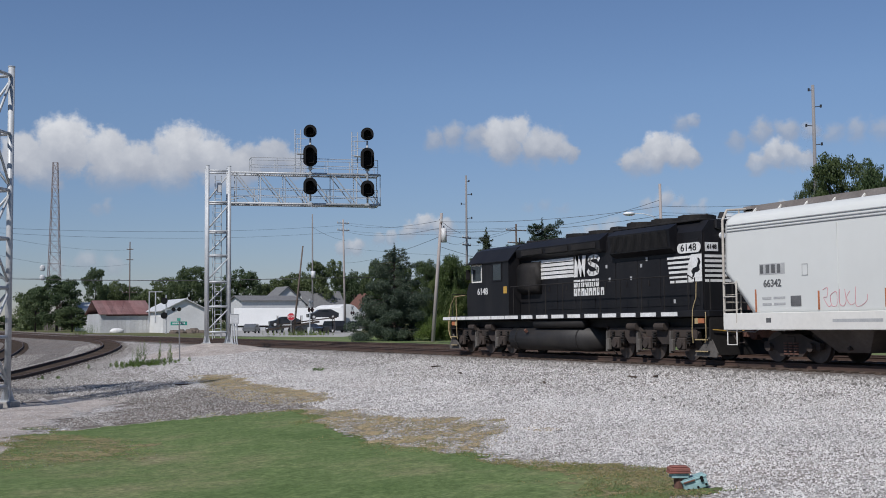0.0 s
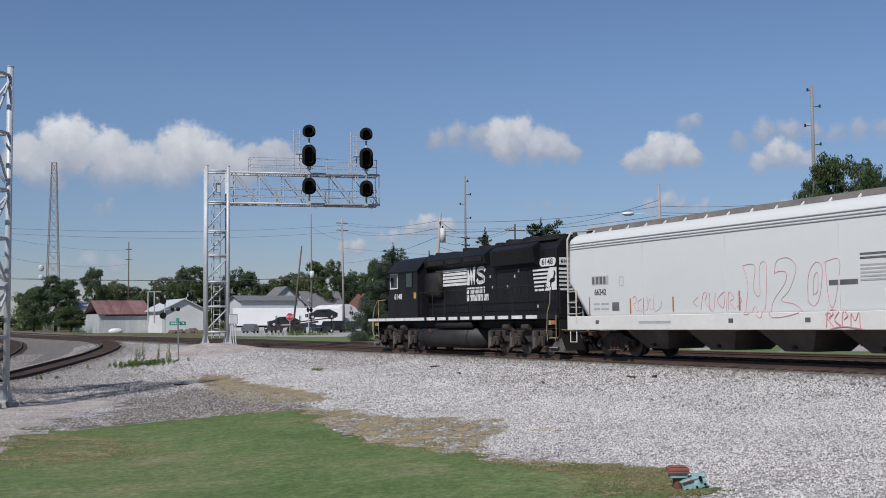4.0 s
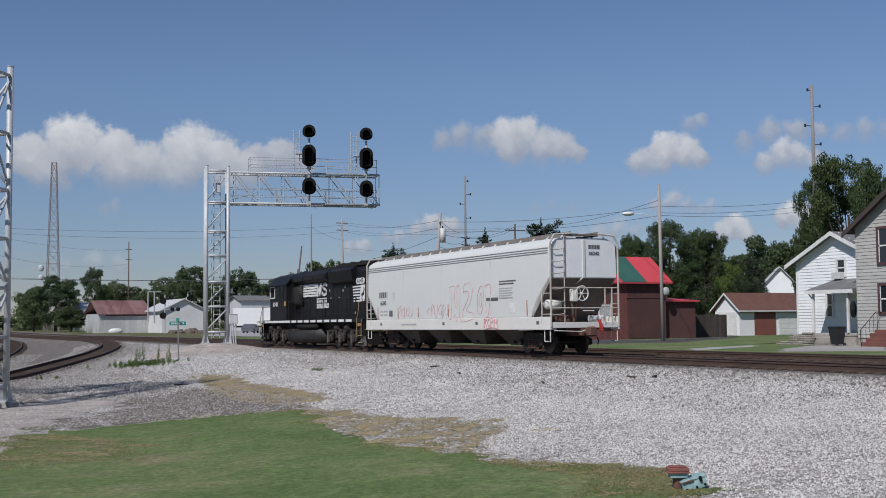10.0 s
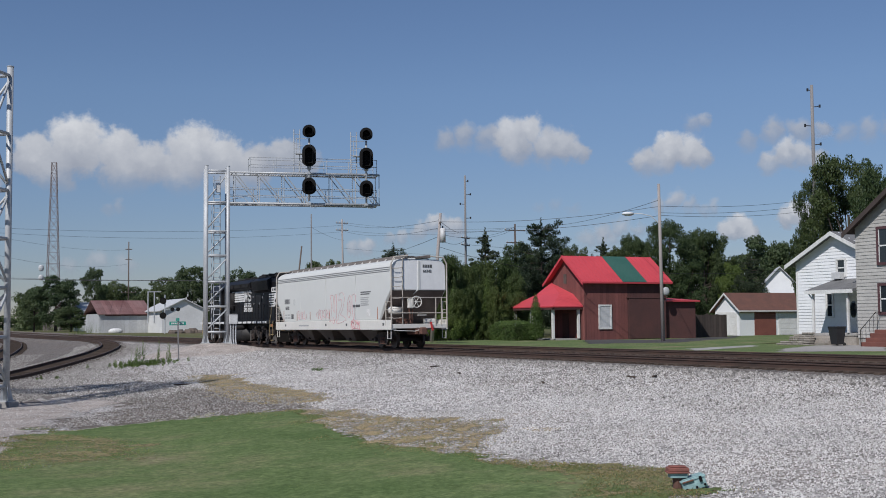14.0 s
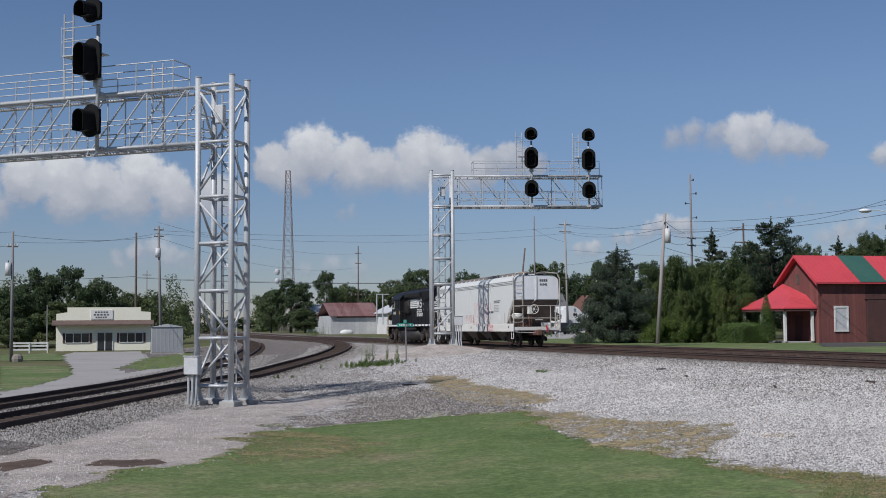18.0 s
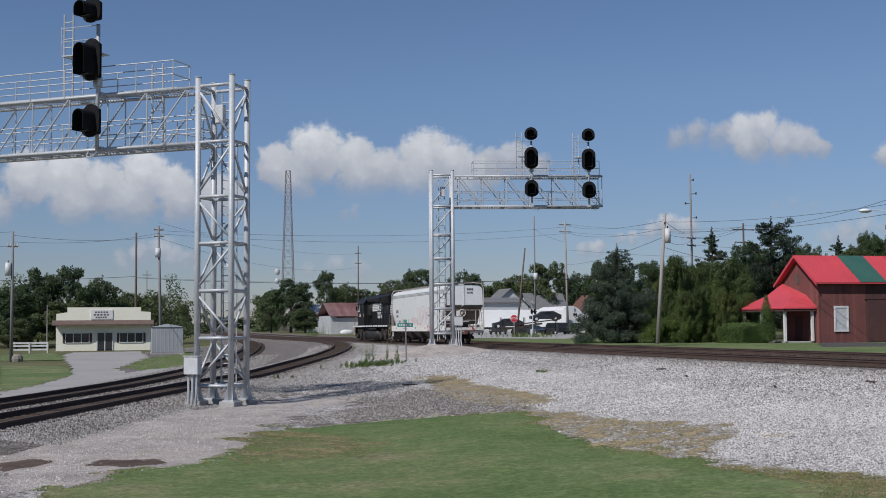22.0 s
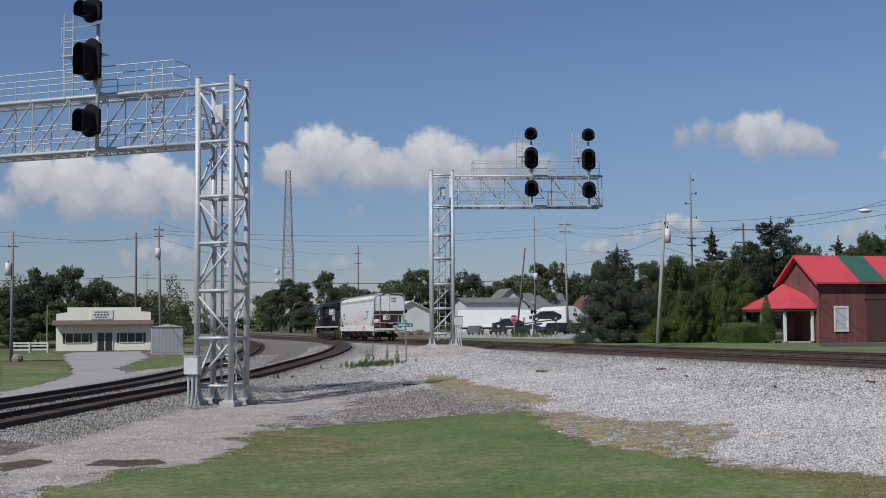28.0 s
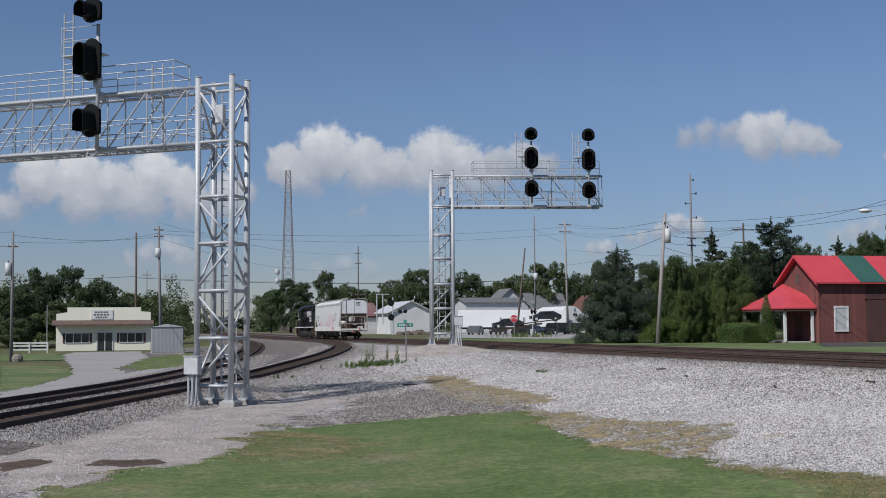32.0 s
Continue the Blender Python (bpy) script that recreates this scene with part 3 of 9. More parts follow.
patch("lawn", [(9, 36), (9, 135), (24, 130), (24, 92), (60, 89), (60, 66), (27, 62), (24, 40), (24, 36)], 0.004, M_LAWN, "mown grass between the tracks and the houses", "lawn", 0.8, 0.4)


# ---- tracks ----
def smooth_curve(knots, y):
    """A smooth way through (y, offset) knots."""
    for i in range(len(knots) - 1):
        (y0, a), (y1, b) = knots[i], knots[i + 1]
        if y <= y1 or i == len(knots) - 2:
            ym, am = knots[max(i - 1, 0)]
            yp, ap = knots[min(i + 2, len(knots) - 1)]
            s0, s1 = (b - am) / (y1 - ym), (ap - a) / (yp - y0)
            h = y1 - y0
            u = (y - y0) / h
            return ((2 * u ** 3 - 3 * u * u + 1) * a + (u ** 3 - 2 * u * u + u) * h * s0 + (3 * u * u - 2 * u ** 3) * b + (u ** 3 - u * u) * h * s1)
    return knots[-1][1]


CURVE_A = [(28, 31.0), (39.3, 27.4), (48.6, 24.4), (57.5, 21.6), (66, 18.4), (74, 15.7), (85, 12.1), (97, 9.0), (107, 7.0), (121, 5.1), (131, 4.3), (145, 3.9), (172, 3.8), (300, 3.8), (420, 3.8)]
CURVE_B = [(32, 33.2), (43.8, 29.3), (50, 27.4), (56, 25.7), (70, 22.5), (98.5, 17.1), (116, 14.5), (131, 12.6), (160, 9.9), (215, 7.8)]


def bed_level(x, y):
    return min(level(x, y) + 0.1, fall(y) - 0.2)


def main_line(x):
    return lambda y: (x, y, fall(y))


def curved(knots):
    def at(y):
        x = -smooth_curve(knots, y)
        return (x, y, min(level(x, y) + 0.34, fall(y)) if x < -3 else fall(y) - 0.002)
    return at


RAIL_PROFILE = [(-0.07, -0.18), (0.07, -0.18), (0.07, -0.165), (0.012, -0.145), (0.012, -0.045), (0.036, -0.035), (0.036, -0.004), (0.03, 0.0), (-0.03, 0.0), (-0.036, -0.004), (-0.036, -0.035), (-0.012, -0.045), (-0.012, -0.145), (-0.07, -0.165)]
tie_mesh = Geo().box(-1.3, -0.115, -0.34, 1.3, 0.115, -0.150, 0.012).mesh("tie", M_TIE)


def track(label, at, y0, y1, step, tie_from, tie_to, bed=True):
    owner = thing("track", Matrix(), label, "railway track", kind="structure")
    n = int((y1 - y0) / step)
    stations = [y0 + (y1 - y0) * i / n for i in range(n + 1)]
    pts = [Vector(at(y)) for y in stations]
    tans = [(pts[min(i + 1, n)] - pts[max(i - 1, 0)]).normalized() for i in range(n + 1)]
    sides = [Vector((t.y, -t.x, 0)).normalized() for t in tans]
    for gauge in (-0.755, 0.755):
        rings = [[p + s * (gauge + a) + Vector((0, 0, b)) for a, b in RAIL_PROFILE] for p, s in zip(pts, sides)]
        part("rail", Geo().loft(rings), M_RAIL, owner, "brown rusty steel rail")
        head = [[p + s * (gauge + a) + Vector((0, 0, b)) for a, b in ((-0.03, 0.001), (0.03, 0.001), (0.025, 0.004), (-0.025, 0.004))] for p, s in zip(pts, sides)]
        part("rail_head", Geo().loft(head), M_RAILTOP, owner, "worn running surface")
    if bed:
        prof = [(-3.3, None), (-1.9, -0.22), (-1.4, -0.205), (1.4, -0.205), (1.9, -0.22), (3.3, None)]
        v, f = [], []
        for i, (p, s) in enumerate(zip(pts, sides)):
            for a, z in prof:
                q = p + s * a
                v.append((q.x, q.y, (level(q.x, q.y) - 0.04 if z is None else max(p.z + z, level(q.x, q.y) - 0.02)) + 0.02 * noise.noise(q * 1.3)))
            if i:
                k = 6 * i
                f += [(k - 6 + j, k - 5 + j, k + 1 + j, k + j) for j in range(5)]
        part("ballast", raw_mesh("ballast", v, f, M_BALLAST, True), M_BALLAST, owner, "grey stone ballast bed")
        # Dark strip between the rails; its colour includes the shadow they throw.
        v, f = [], []
        for i, (p, s) in enumerate(zip(pts, sides)):
            v += [p + s * a + Vector((0, 0, -0.192)) for a in (-0.70, 0.70)]
            if i:
                f.append((2 * i - 2, 2 * i - 1, 2 * i + 1, 2 * i))
        part("shade_bed", raw_mesh("shade_bed", v, f, M_BEDSHADE), M_BEDSHADE, owner, "dark brown stone between the rails, rail shadow in its colour")
    rest, y, i = Geo(), y0 + 0.3, 0
    while y < y1 - 0.3:
        p, q = Vector(at(y)), Vector(at(y + 0.1))
        t = (q - p).normalized()
        turn = math.atan2(-t.x, t.y)
        m = Matrix.Translation(p) @ Matrix.Rotation(turn + random.uniform(-0.012, 0.012), 4, "Z")
        if tie_from <= y <= tie_to:
            ob = new("tie", tie_mesh)
            ob.parent, ob.matrix_local = owner, m
        else:
            corners = [m @ Vector((cx, cy, cz)) for cz in (-0.34, -0.15) for cx, cy in ((-1.3, -0.115), (1.3, -0.115), (1.3, 0.115), (-1.3, 0.115))]
            rest.add(corners, [(4, 5, 6, 7), (0, 1, 5, 4), (1, 2, 6, 5), (2, 3, 7, 6), (3, 0, 4, 7)])
        y += 0.56 * t.y
        i += 1
    if rest.v:
        tagged(part("ties", rest, M_TIE, owner, "dark wooden ties"), kind="stuff")
    return owner


track("straight main line track with rusty rails on ballast", main_line(0.0), -30, 420, 5.0, 18, 130)
track("second straight main line track with rusty rails", main_line(6.2), -30, 420, 5.0, 30, 90)
track("curved connecting track with rusty rails on ballast", curved(CURVE_A), 28, 400, 2.0, 32, 95)
track("outer curved track with rusty rails on ballast", curved(CURVE_B), 32, 214, 2.0, 36, 80)


# ---- signal bridges ----
def frame_of(o, d):
    """A frame at o whose x axis runs along the beam."""
    a = Vector((d[0], d[1], 0)).normalized()
    return Matrix(((a.x, -a.y, 0, o[0]), (a.y, a.x, 0, o[1]), (0, 0, 1, o[2]), (0, 0, 0, 1)))


def signal_head(owner, c, face, w, h, lenses):
    """A black signal head: a rounded backplate and a hood over each lens, looking along face (angle in degrees about z)."""
    head = part("signal_head", Geo(), M_SIGBLACK, owner, "black signal head with hooded lenses")
    m = Matrix.Translation(c) @ Matrix.Rotation(radians(face), 4, "Z")

    def put(geo):
        geo.v = [tuple(m @ Vector(p)) for p in geo.v]
        return geo
    r = w / 2
    top, bot = h / 2 - r, -h / 2 + r * 0.7
    outline = [(r * math.cos(a), top + r * math.sin(a)) for a in [math.pi * i / 14 for i in range(15)]]
    outline += [(-r * math.cos(a), bot - r * 0.7 * math.sin(a)) for a in [math.pi * i / 12 for i in range(13)]]
    plate = Geo().prism(outline, 0, -0.03, 0.02)
    head.data = put(plate).mesh("signal_head", M_SIGBLACK)
    part("housing", put(Geo().box(-0.3, -r * 0.55, -h / 2 + 0.12, -0.03, r * 0.55, h / 2 - 0.15, 0.04)), M_SIGBLACK, head)
    # one deep hood with a rounded top and an open underside covers the lenses
    rr, reach = r * 0.6, 0.6
    crown_z, foot_z = h / 2 - r * 1.05, -h / 2 + r * 0.42
    arc = [(rr, foot_z)] + [(rr * math.cos(math.pi * k / 12), crown_z + rr * 0.86 * math.sin(math.pi * k / 12)) for k in range(13)] + [(-rr, foot_z)]
    hood = Geo().prism(arc + [(ya * 0.94, za - 0.03 if 0 < k < len(arc) - 1 else za) for k, (ya, za) in reversed(list(enumerate(arc)))], 0, 0.0, reach)
    part("hood", put(hood), M_SIGBLACK, head)
    part("shelf", put(Geo().box(0.0, -rr * 0.9, foot_z - 0.01, reach * 0.55, rr * 0.9, foot_z + 0.015)), M_SIGBLACK, head)
    for i in range(lenses):
        z = (0.5 - i) * (h - 2 * r * 0.75) if lenses > 1 else 0.04
        part("lens", put(Geo().tube((0.02, 0, z), (0.035, 0, z), r * 0.36, 14)), M_SIGBLACK, head, "dark unlit lens")
    return head


def ladder(owner, a, b, w, across, label="galvanised ladder"):
    a, b, c = Vector(a), Vector(b), Vector(across) * (w / 2)
    g = Geo().tube(a - c, b - c, 0.034, 6).tube(a + c, b + c, 0.034, 6)
    n = int((b - a).length / 0.31)
    for i in range(1, n):
        p = a + (b - a) * (i / n)
        g.tube(p - c, p + c, 0.022, 5)
    return part("ladder", g, M_GALV, owner, label)


def signal_bridge(label, origin, direction, side, depth, base, levels, chord_top, chord_low, length, panel, leg_r, walk_from, stacks, face, box_at, swap):
    """A four-legged lattice mast with a cantilevered lattice beam along its x axis."""
    owner = thing("signal_bridge", frame_of((origin[0], origin[1], 0), direction), label, "signal bridge", "signal bridges")
    legs = [(0, 0), (side, 0), (side, depth), (0, depth)]
    top = levels[0] + 0.3
    for x, y in legs:
        leg = part("leg", Geo().tube((x, y, base), (x, y, top), leg_r, 14), M_GALV, owner, "round galvanised leg", True)
        part("cap", Geo().tube((x, y, top), (x, y, top + 0.03), leg_r * 1.12, 14), M_GALV, leg)
        foot = Geo().box(x - 0.3, y - 0.3, base - 0.5, x + 0.3, y + 0.3, base + 0.08, 0.02)
        part("footing", foot, M_CONCRETE, leg, "concrete footing")
        gus = Geo().box(x - 0.22, y - 0.22, base + 0.081, x + 0.22, y + 0.22, base + 0.12)
        for k in range(4):
            ca, sa = math.cos(k * math.pi / 2 + 0.78), math.sin(k * math.pi / 2 + 0.78)
            gus.add([(x + ca * leg_r, y + sa * leg_r, base + 0.12), (x + ca * (leg_r + 0.13), y + sa * (leg_r + 0.13), base + 0.12), (x + ca * leg_r, y + sa * leg_r, base + 0.6),
                     (x + ca * leg_r - sa * 0.02, y + sa * leg_r + ca * 0.02, base + 0.12), (x + ca * (leg_r + 0.13) - sa * 0.02, y + sa * (leg_r + 0.13) + ca * 0.02, base + 0.12), (x + ca * leg_r - sa * 0.02, y + sa * leg_r + ca * 0.02, base + 0.6)],
                    [(0, 1, 2), (3, 5, 4), (0, 3, 4, 1), (1, 4, 5, 2), (0, 2, 5, 3)])
        part("base_plate", gus, M_GALV, leg, "bolted base plate with gussets")
    zs = levels + [base + 0.15]
    for k, z in enumerate(levels):
        for i in range(4):
            (xa, ya), (xb, yb) = legs[i], legs[(i + 1) % 4]
            part("strut", Geo().tube((xa, ya, z), (xb, yb, z), leg_r * 0.55, 8), M_GALV, owner, "", True)
    for k in range(len(levels) - 1):
        za, zb = levels[k] - 0.12, levels[k + 1] + 0.12
        for i in range(4):
            (xa, ya), (xb, yb) = legs[i], legs[(i + 1) % 4]
            if not swap and ((i == 0 and k % 2 == 0) or (i == 2 and k % 2)):
                continue
            if (k + i + swap) % 2:
                xa, ya, xb, yb = xb, yb, xa, ya
            part("diagonal", Geo().tube((xa, ya, za), (xb, yb, zb), leg_r * 0.42, 8), M_GALV, owner, "", True)
    ladder(owner, (side * 0.55, depth + 0.1, base + 0.4), (side * 0.55, depth + 0.1, chord_top - 0.1), 0.42, (1, 0, 0))
    # beam
    x0, x1 = side, side + length
    for y in (0, depth):
        for z in (chord_top, chord_low):
            part("chord", Geo().tube((x0, y, z), (x1, y, z), leg_r * 0.56, 10), M_GALV, owner, "round beam chord", True)
        n = int(length / panel)
        for i in range(n + 1):
            x = x0 + 0.45 + i * (length - 0.5) / n
            part("post", Geo().tube((x, y, chord_low), (x, y, chord_top), leg_r * 0.24, 6), M_GALV, owner)
            if i < n:
                xn = x0 + 0.45 + (i + 1) * (length - 0.5) / n
                part("beam_diagonal", Geo().tube((x, y, chord_top), (xn, y, chord_low), leg_r * 0.3, 6), M_GALV, owner)
    for z in (chord_top, chord_low):
        for i in range(2 * int(length / panel) + 1):
            x = x0 + 0.3 + i * (length - 0.4) / (2 * int(length / panel))
            part("cross_tie", Geo().tube((x, 0, z), (x, depth, z), leg_r * 0.3, 6), M_GALV, owner)
    # walkway inside the beam and on top
    for z, xa in ((chord_low + 0.06, x0), (chord_top + 0.08, x0 + walk_from)):
        g = Geo()
        for i in range(int((x1 - xa) / 0.12)):
            x = xa + 0.06 + i * 0.12
            g.box(x, depth * 0.2, z, x + 0.035, depth * 0.95, z + 0.03)
        g.box(xa, depth * 0.2, z, x1, depth * 0.2 + 0.03, z + 0.05).box(xa, depth * 0.95, z, x1, depth * 0.95 + 0.03, z + 0.05)
        part("walkway", g, M_GALV, owner, "open steel grating")
    for z0, xa, ys in ((chord_top, x0 + walk_from, (0.05, depth + 0.05)), (chord_low, x0, (depth * 0.15, depth * 0.9))):
        for y in ys:
            for h in (0.55, 1.05):
                part("handrail", Geo().tube((xa, y, z0 + h), (x1 - 0.2, y, z0 + h), 0.022, 6), M_GALV, owner)
            n = max(2, int((x1 - xa) / 1.5))
            for i in range(n + 1):
                x = xa + i * (x1 - 0.2 - xa) / n
                part("handrail_post", Geo().tube((x, y, z0), (x, y, z0 + 1.05), 0.022, 6), M_GALV, owner)
        for h in (0.55, 1.05):
            part("handrail", Geo().tube((xa, ys[0], z0 + h), (xa, ys[1], z0 + h), 0.022, 6), M_GALV, owner)
    for x, heads in stacks:
        zt = heads[0][0]
        zb = heads[-1][0]
        sg = 1 if depth > 0 else -1
        y = -0.32 * sg
        pole = part("signal_pole", Geo().tube((x, y, zb - heads[-1][2] / 2 - 0.4), (x, y, zt - heads[0][2] / 2), 0.07, 10), M_GALV, owner, "galvanised signal pole", True)
        for z in (chord_top, chord_low):
            part("bracket", Geo().box(x - 0.12, y - 0.08, z - 0.08, x + 0.12, 0.05, z + 0.08, 0.01), M_GALV, pole)
        part("junction_box", Geo().box(x - 0.13, y - 0.12, chord_top + 0.25, x + 0.13, y + 0.12, chord_top + 0.62, 0.02), M_GALV, pole, "small grey junction box")
        fx, fy = math.cos(radians(face)), math.sin(radians(face))
        for z, w, h, lenses in heads:
            signal_head(owner, (x + fx * 0.32, y + fy * 0.32, z), face, w, h, lenses)
        # ladder and platform beside the upper heads
        lx = x - 0.75 if not swap else x + 1.8
        ladder(owner, (lx, 0.35 * sg, chord_top + 0.1), (lx, 0.35 * sg, zt + 0.25), 0.4, (1, 0, 0))
        g = Geo().box(lx - 0.1, -0.2 * sg, zt - 1.5, x, 0.35 * sg, zt - 1.46)
        for h in (0.5, 1.0):
            g.tube((lx - 0.1, -0.2 * sg, zt - 1.46 + h), (x - 0.1 if not swap else x + 0.1, -0.2 * sg, zt - 1.46 + h), 0.018, 5)
        g.tube((lx - 0.1, -0.2 * sg, zt - 1.5), (lx - 0.1, -0.2 * sg, zt - 0.4), 0.018, 5)
        part("platform", g, M_GALV, owner, "small caged work platform")
        part("cable", Geo().path([(x, y, chord_low - 0.1), (x + 0.15, y, chord_low - 0.28), (x + 0.45, y, chord_low - 0.28), (x + 0.6, 0, chord_low)], 0.02, 5), M_GALV, owner)
    if swap:
        hx = side + walk_from + 1.25
        ladder(owner, (hx, depth * 0.8, chord_low + 0.1), (hx, depth * 0.8, chord_top + 1.2), 0.45, (1, 0, 0), "short inner ladder")
    bx, by, bz = box_at
    cab = part("equipment_box", Geo().box(bx - 0.28, by - 0.14, bz, bx + 0.28, by + 0.14, bz + 0.62, 0.02), M_CAN, owner, "pale grey metal equipment box")
    part("lid", Geo().box(bx - 0.3, by - 0.17, bz + 0.62, bx + 0.3, by + 0.17, bz + 0.65, 0.01), M_CAN, cab)
    for dx in (-0.17, 0.0, 0.17):
        part("conduit", Geo().path([(bx + dx, by, bz), (bx + dx * 0.9, by, base + 0.35), (bx + dx * 0.8 + 0.06, by - 0.06, base - 0.1)], 0.042, 8), M_GALV, cab)
    part("relay_box", Geo().box(side * 0.45, depth * 0.5 - 0.12, chord_low + 0.75, side * 0.45 + 0.32, depth * 0.5 + 0.12, chord_low + 1.4, 0.02), M_CAN, owner)
    part("conduit", Geo().path([(side * 0.3, depth, base + 0.3), (side * 0.3, depth, chord_low), (side, depth, chord_low + 0.3), (side + 1.0, 0.1, chord_low + 0.4), (side + 1.4, 0.1, chord_low)], 0.025, 6), M_GALV, owner)
    return owner


signal_bridge("tall galvanised cantilever signal bridge over curved tracks, black signal heads", (-22.38, 41.55), (-0.82, 0.57), 1.35, -1.08, -1.27,
              [9.85, 7.85, 5.92, 4.28, 2.62, 0.97, -0.68], 9.82, 7.83, 10.5, 1.62, 0.108, 1.0,
              [(5.35, [(12.85, 0.92, 0.95, 1), (11.02, 0.92, 1.55, 2), (8.8, 0.92, 1.2, 1)])],
              78.0, (1.3, 0.35, -0.28), 1)
signal_bridge("tall galvanised cantilever signal bridge over the main line, black signal heads", (-6.05, 77.45), (0.98, -0.19), 1.42, 1.3, -0.03,
              [11.5, 9.4, 7.45, 5.84, 4.1, 2.46, 0.78], 11.42, 9.36, 10.3, 1.62, 0.118, 1.45,
              [(6.8, [(14.25, 0.88, 0.88, 1), (12.6, 0.93, 1.48, 2), (10.52, 0.93, 1.15, 1)]), (10.72, [(14.18, 0.88, 0.88, 1), (12.5, 0.93, 1.48, 2), (10.42, 0.93, 1.15, 1)])],
              -100.0, (1.75, -0.25, 1.3), 0)


# ---- the train ----
def wheelset(owner, y, r, gauge=0.755):
    """Two wheels on an axle, turning about its own middle."""
    g = Geo().tube((-1.05, 0, 0), (1.05, 0, 0), 0.085, 10)
    ob = part("wheelset", g, M_TRUCK, owner, "wheelset with steel wheels")
    ob.location = (0, y, r)
    for s in (-1, 1):
        x = s * gauge
        w = Geo().tube((x - 0.06 * s, 0, 0), (x + 0.06 * s, 0, 0), r, 28).tube((x - 0.085 * s, 0, 0), (x - 0.061 * s, 0, 0), r + 0.03, 28)
        wheel = part("wheel", w, M_WHEELSTEEL, ob, "steel wheel with worn bright tread")
        part("wheel_web", Geo().tube((x + 0.06 * s, 0, 0), (x + 0.13 * s, 0, 0), r * 0.25, 12), M_TRUCK, ob)
    return ob


WHEELS = []
locomotive = thing("locomotive", Matrix(), "black diesel freight locomotive with white lettering and stripes", "locomotive")


def loco(name, geo, material=M_LOCO, label="", smooth=False, parent=None):
    return part(name, geo, material, parent or locomotive, label, smooth)


def build_locomotive():
    frame_ob = loco("underframe", Geo().box(-1.02, 0.95, 1.12, 1.02, 20.05, 1.46, 0.03), M_LOCOGREY, "black underframe")
    loco("deck", Geo().box(-1.52, 0.9, 1.465, 1.52, 20.1, 1.68, 0.02), label="black walkway deck")
    for s in (-1, 1):
        y = 2.55
        while y < 19.8:
            loco("sill_stripe", Geo().box(s * 1.523, y, 1.50, s * 1.53, y + (0.92 if y < 13.5 else 1.16), 1.64), M_WHITE, "white reflective sill stripe")
            y += 1.22
    # long hood with sloped shoulders
    hood = [(-0.92, 1.68), (0.92, 1.68), (0.92, 4.35), (0.62, 4.72), (-0.62, 4.72), (-0.92, 4.35)]
    loco("long_hood", Geo().prism([(x, z) for x, z in hood], 1, 1.92, 14.35), label="long black engine hood")
    for s in (-1, 1):
        for i, (ya, yb) in enumerate(((2.1, 2.55), (2.62, 4.2), (4.3, 5.6), (5.7, 7.0), (7.1, 8.4), (8.5, 9.8), (9.9, 11.2), (11.3, 12.5))):
            door = loco("hood_door", Geo().box(s * 0.921, ya, 1.85, s * 0.94, yb, 3.55 if i else 4.1, 0.008))
            part("latch", Geo().box(s * 0.941, (ya + yb) / 2 - 0.03, 2.6, s * 0.965, (ya + yb) / 2 + 0.03, 2.8, 0.006), M_LOCOGREY, door)
        # radiator flare
        flare = [(s * 0.9, 3.66), (s * 1.2, 3.84), (s * 1.26, 4.5), (s * 0.9, 4.7)]
        loco("radiator", Geo().prism(flare, 1, 3.3, 7.1), label="flared radiator section")
        g = Geo()
        for k in range(16):
            z = 3.9 + 0.035 * k
            xa = s * (1.2 + 0.06 * (z - 3.84) / 0.66)
            g.box(xa, 3.45, z, xa + s * 0.016, 6.95, z + 0.018)
        loco("radiator_grille", g, M_LOCOGREY, "dark radiator shutters")
        flare = [(s * 0.9, 3.95), (s * 1.18, 4.1), (s * 1.22, 4.42), (s * 0.8, 4.72)]
        loco("brake_housing", Geo().prism(flare, 1, 7.7, 14.2), label="dynamic brake and filter housing")
        for k in range(3):
            loco("housing_grille", Geo().box(s * 1.2, 8.0 + 2.0 * k, 4.14, s * 1.235, 9.7 + 2.0 * k, 4.36, 0.01), M_LOCOGREY)
        n = 10
        rings = []
        for y in (12.55, 14.1):
            rings.append([(s * (0.9 + 0.34 * min(1.0, 2.2 * math.sin(math.pi * i / n)) ** 0.6), y, 2.5 + 1.4 * i / n) for i in range(n + 1)] + [(s * 0.85, y, 3.9), (s * 0.85, y, 2.5)])
        loco("air_filter_box", Geo().loft(rings), M_LOCOGREY, "bulging air filter box", True)
    for i, y in enumerate((3.35, 4.95, 6.5)):
        fan = loco("radiator_fan", Geo().tube((0, y, 4.7), (0, y, 4.98), 0.66, 20), M_LOCOGREY, "round roof fan")
        part("fan_grille", Geo().tube((0, y, 4.981), (0, y, 5.0), 0.6, 20).box(-0.6, y - 0.02, 5.0, 0.6, y + 0.02, 5.02).box(-0.02, y - 0.6, 5.0, 0.02, y + 0.6, 5.02), M_TRUCK, fan)
    loco("roof_walk", Geo().box(-0.75, 2.3, 4.72, 0.75, 7.5, 4.8, 0.02), M_LOCOGREY)
    for y in (9.2, 10.9):
        loco("brake_fan", Geo().tube((0, y, 4.7), (0, y, 4.9), 0.62, 20), M_LOCOGREY, "round roof fan")
    loco("exhaust_stack", Geo().box(-0.3, 7.85, 4.7, 0.3, 8.4, 4.98, 0.04), M_LOCOGREY, "sooty exhaust stack")
    loco("roof_panel", Geo().box(-0.6, 11.8, 4.72, 0.6, 14.2, 4.8, 0.02), M_LOCOGREY)
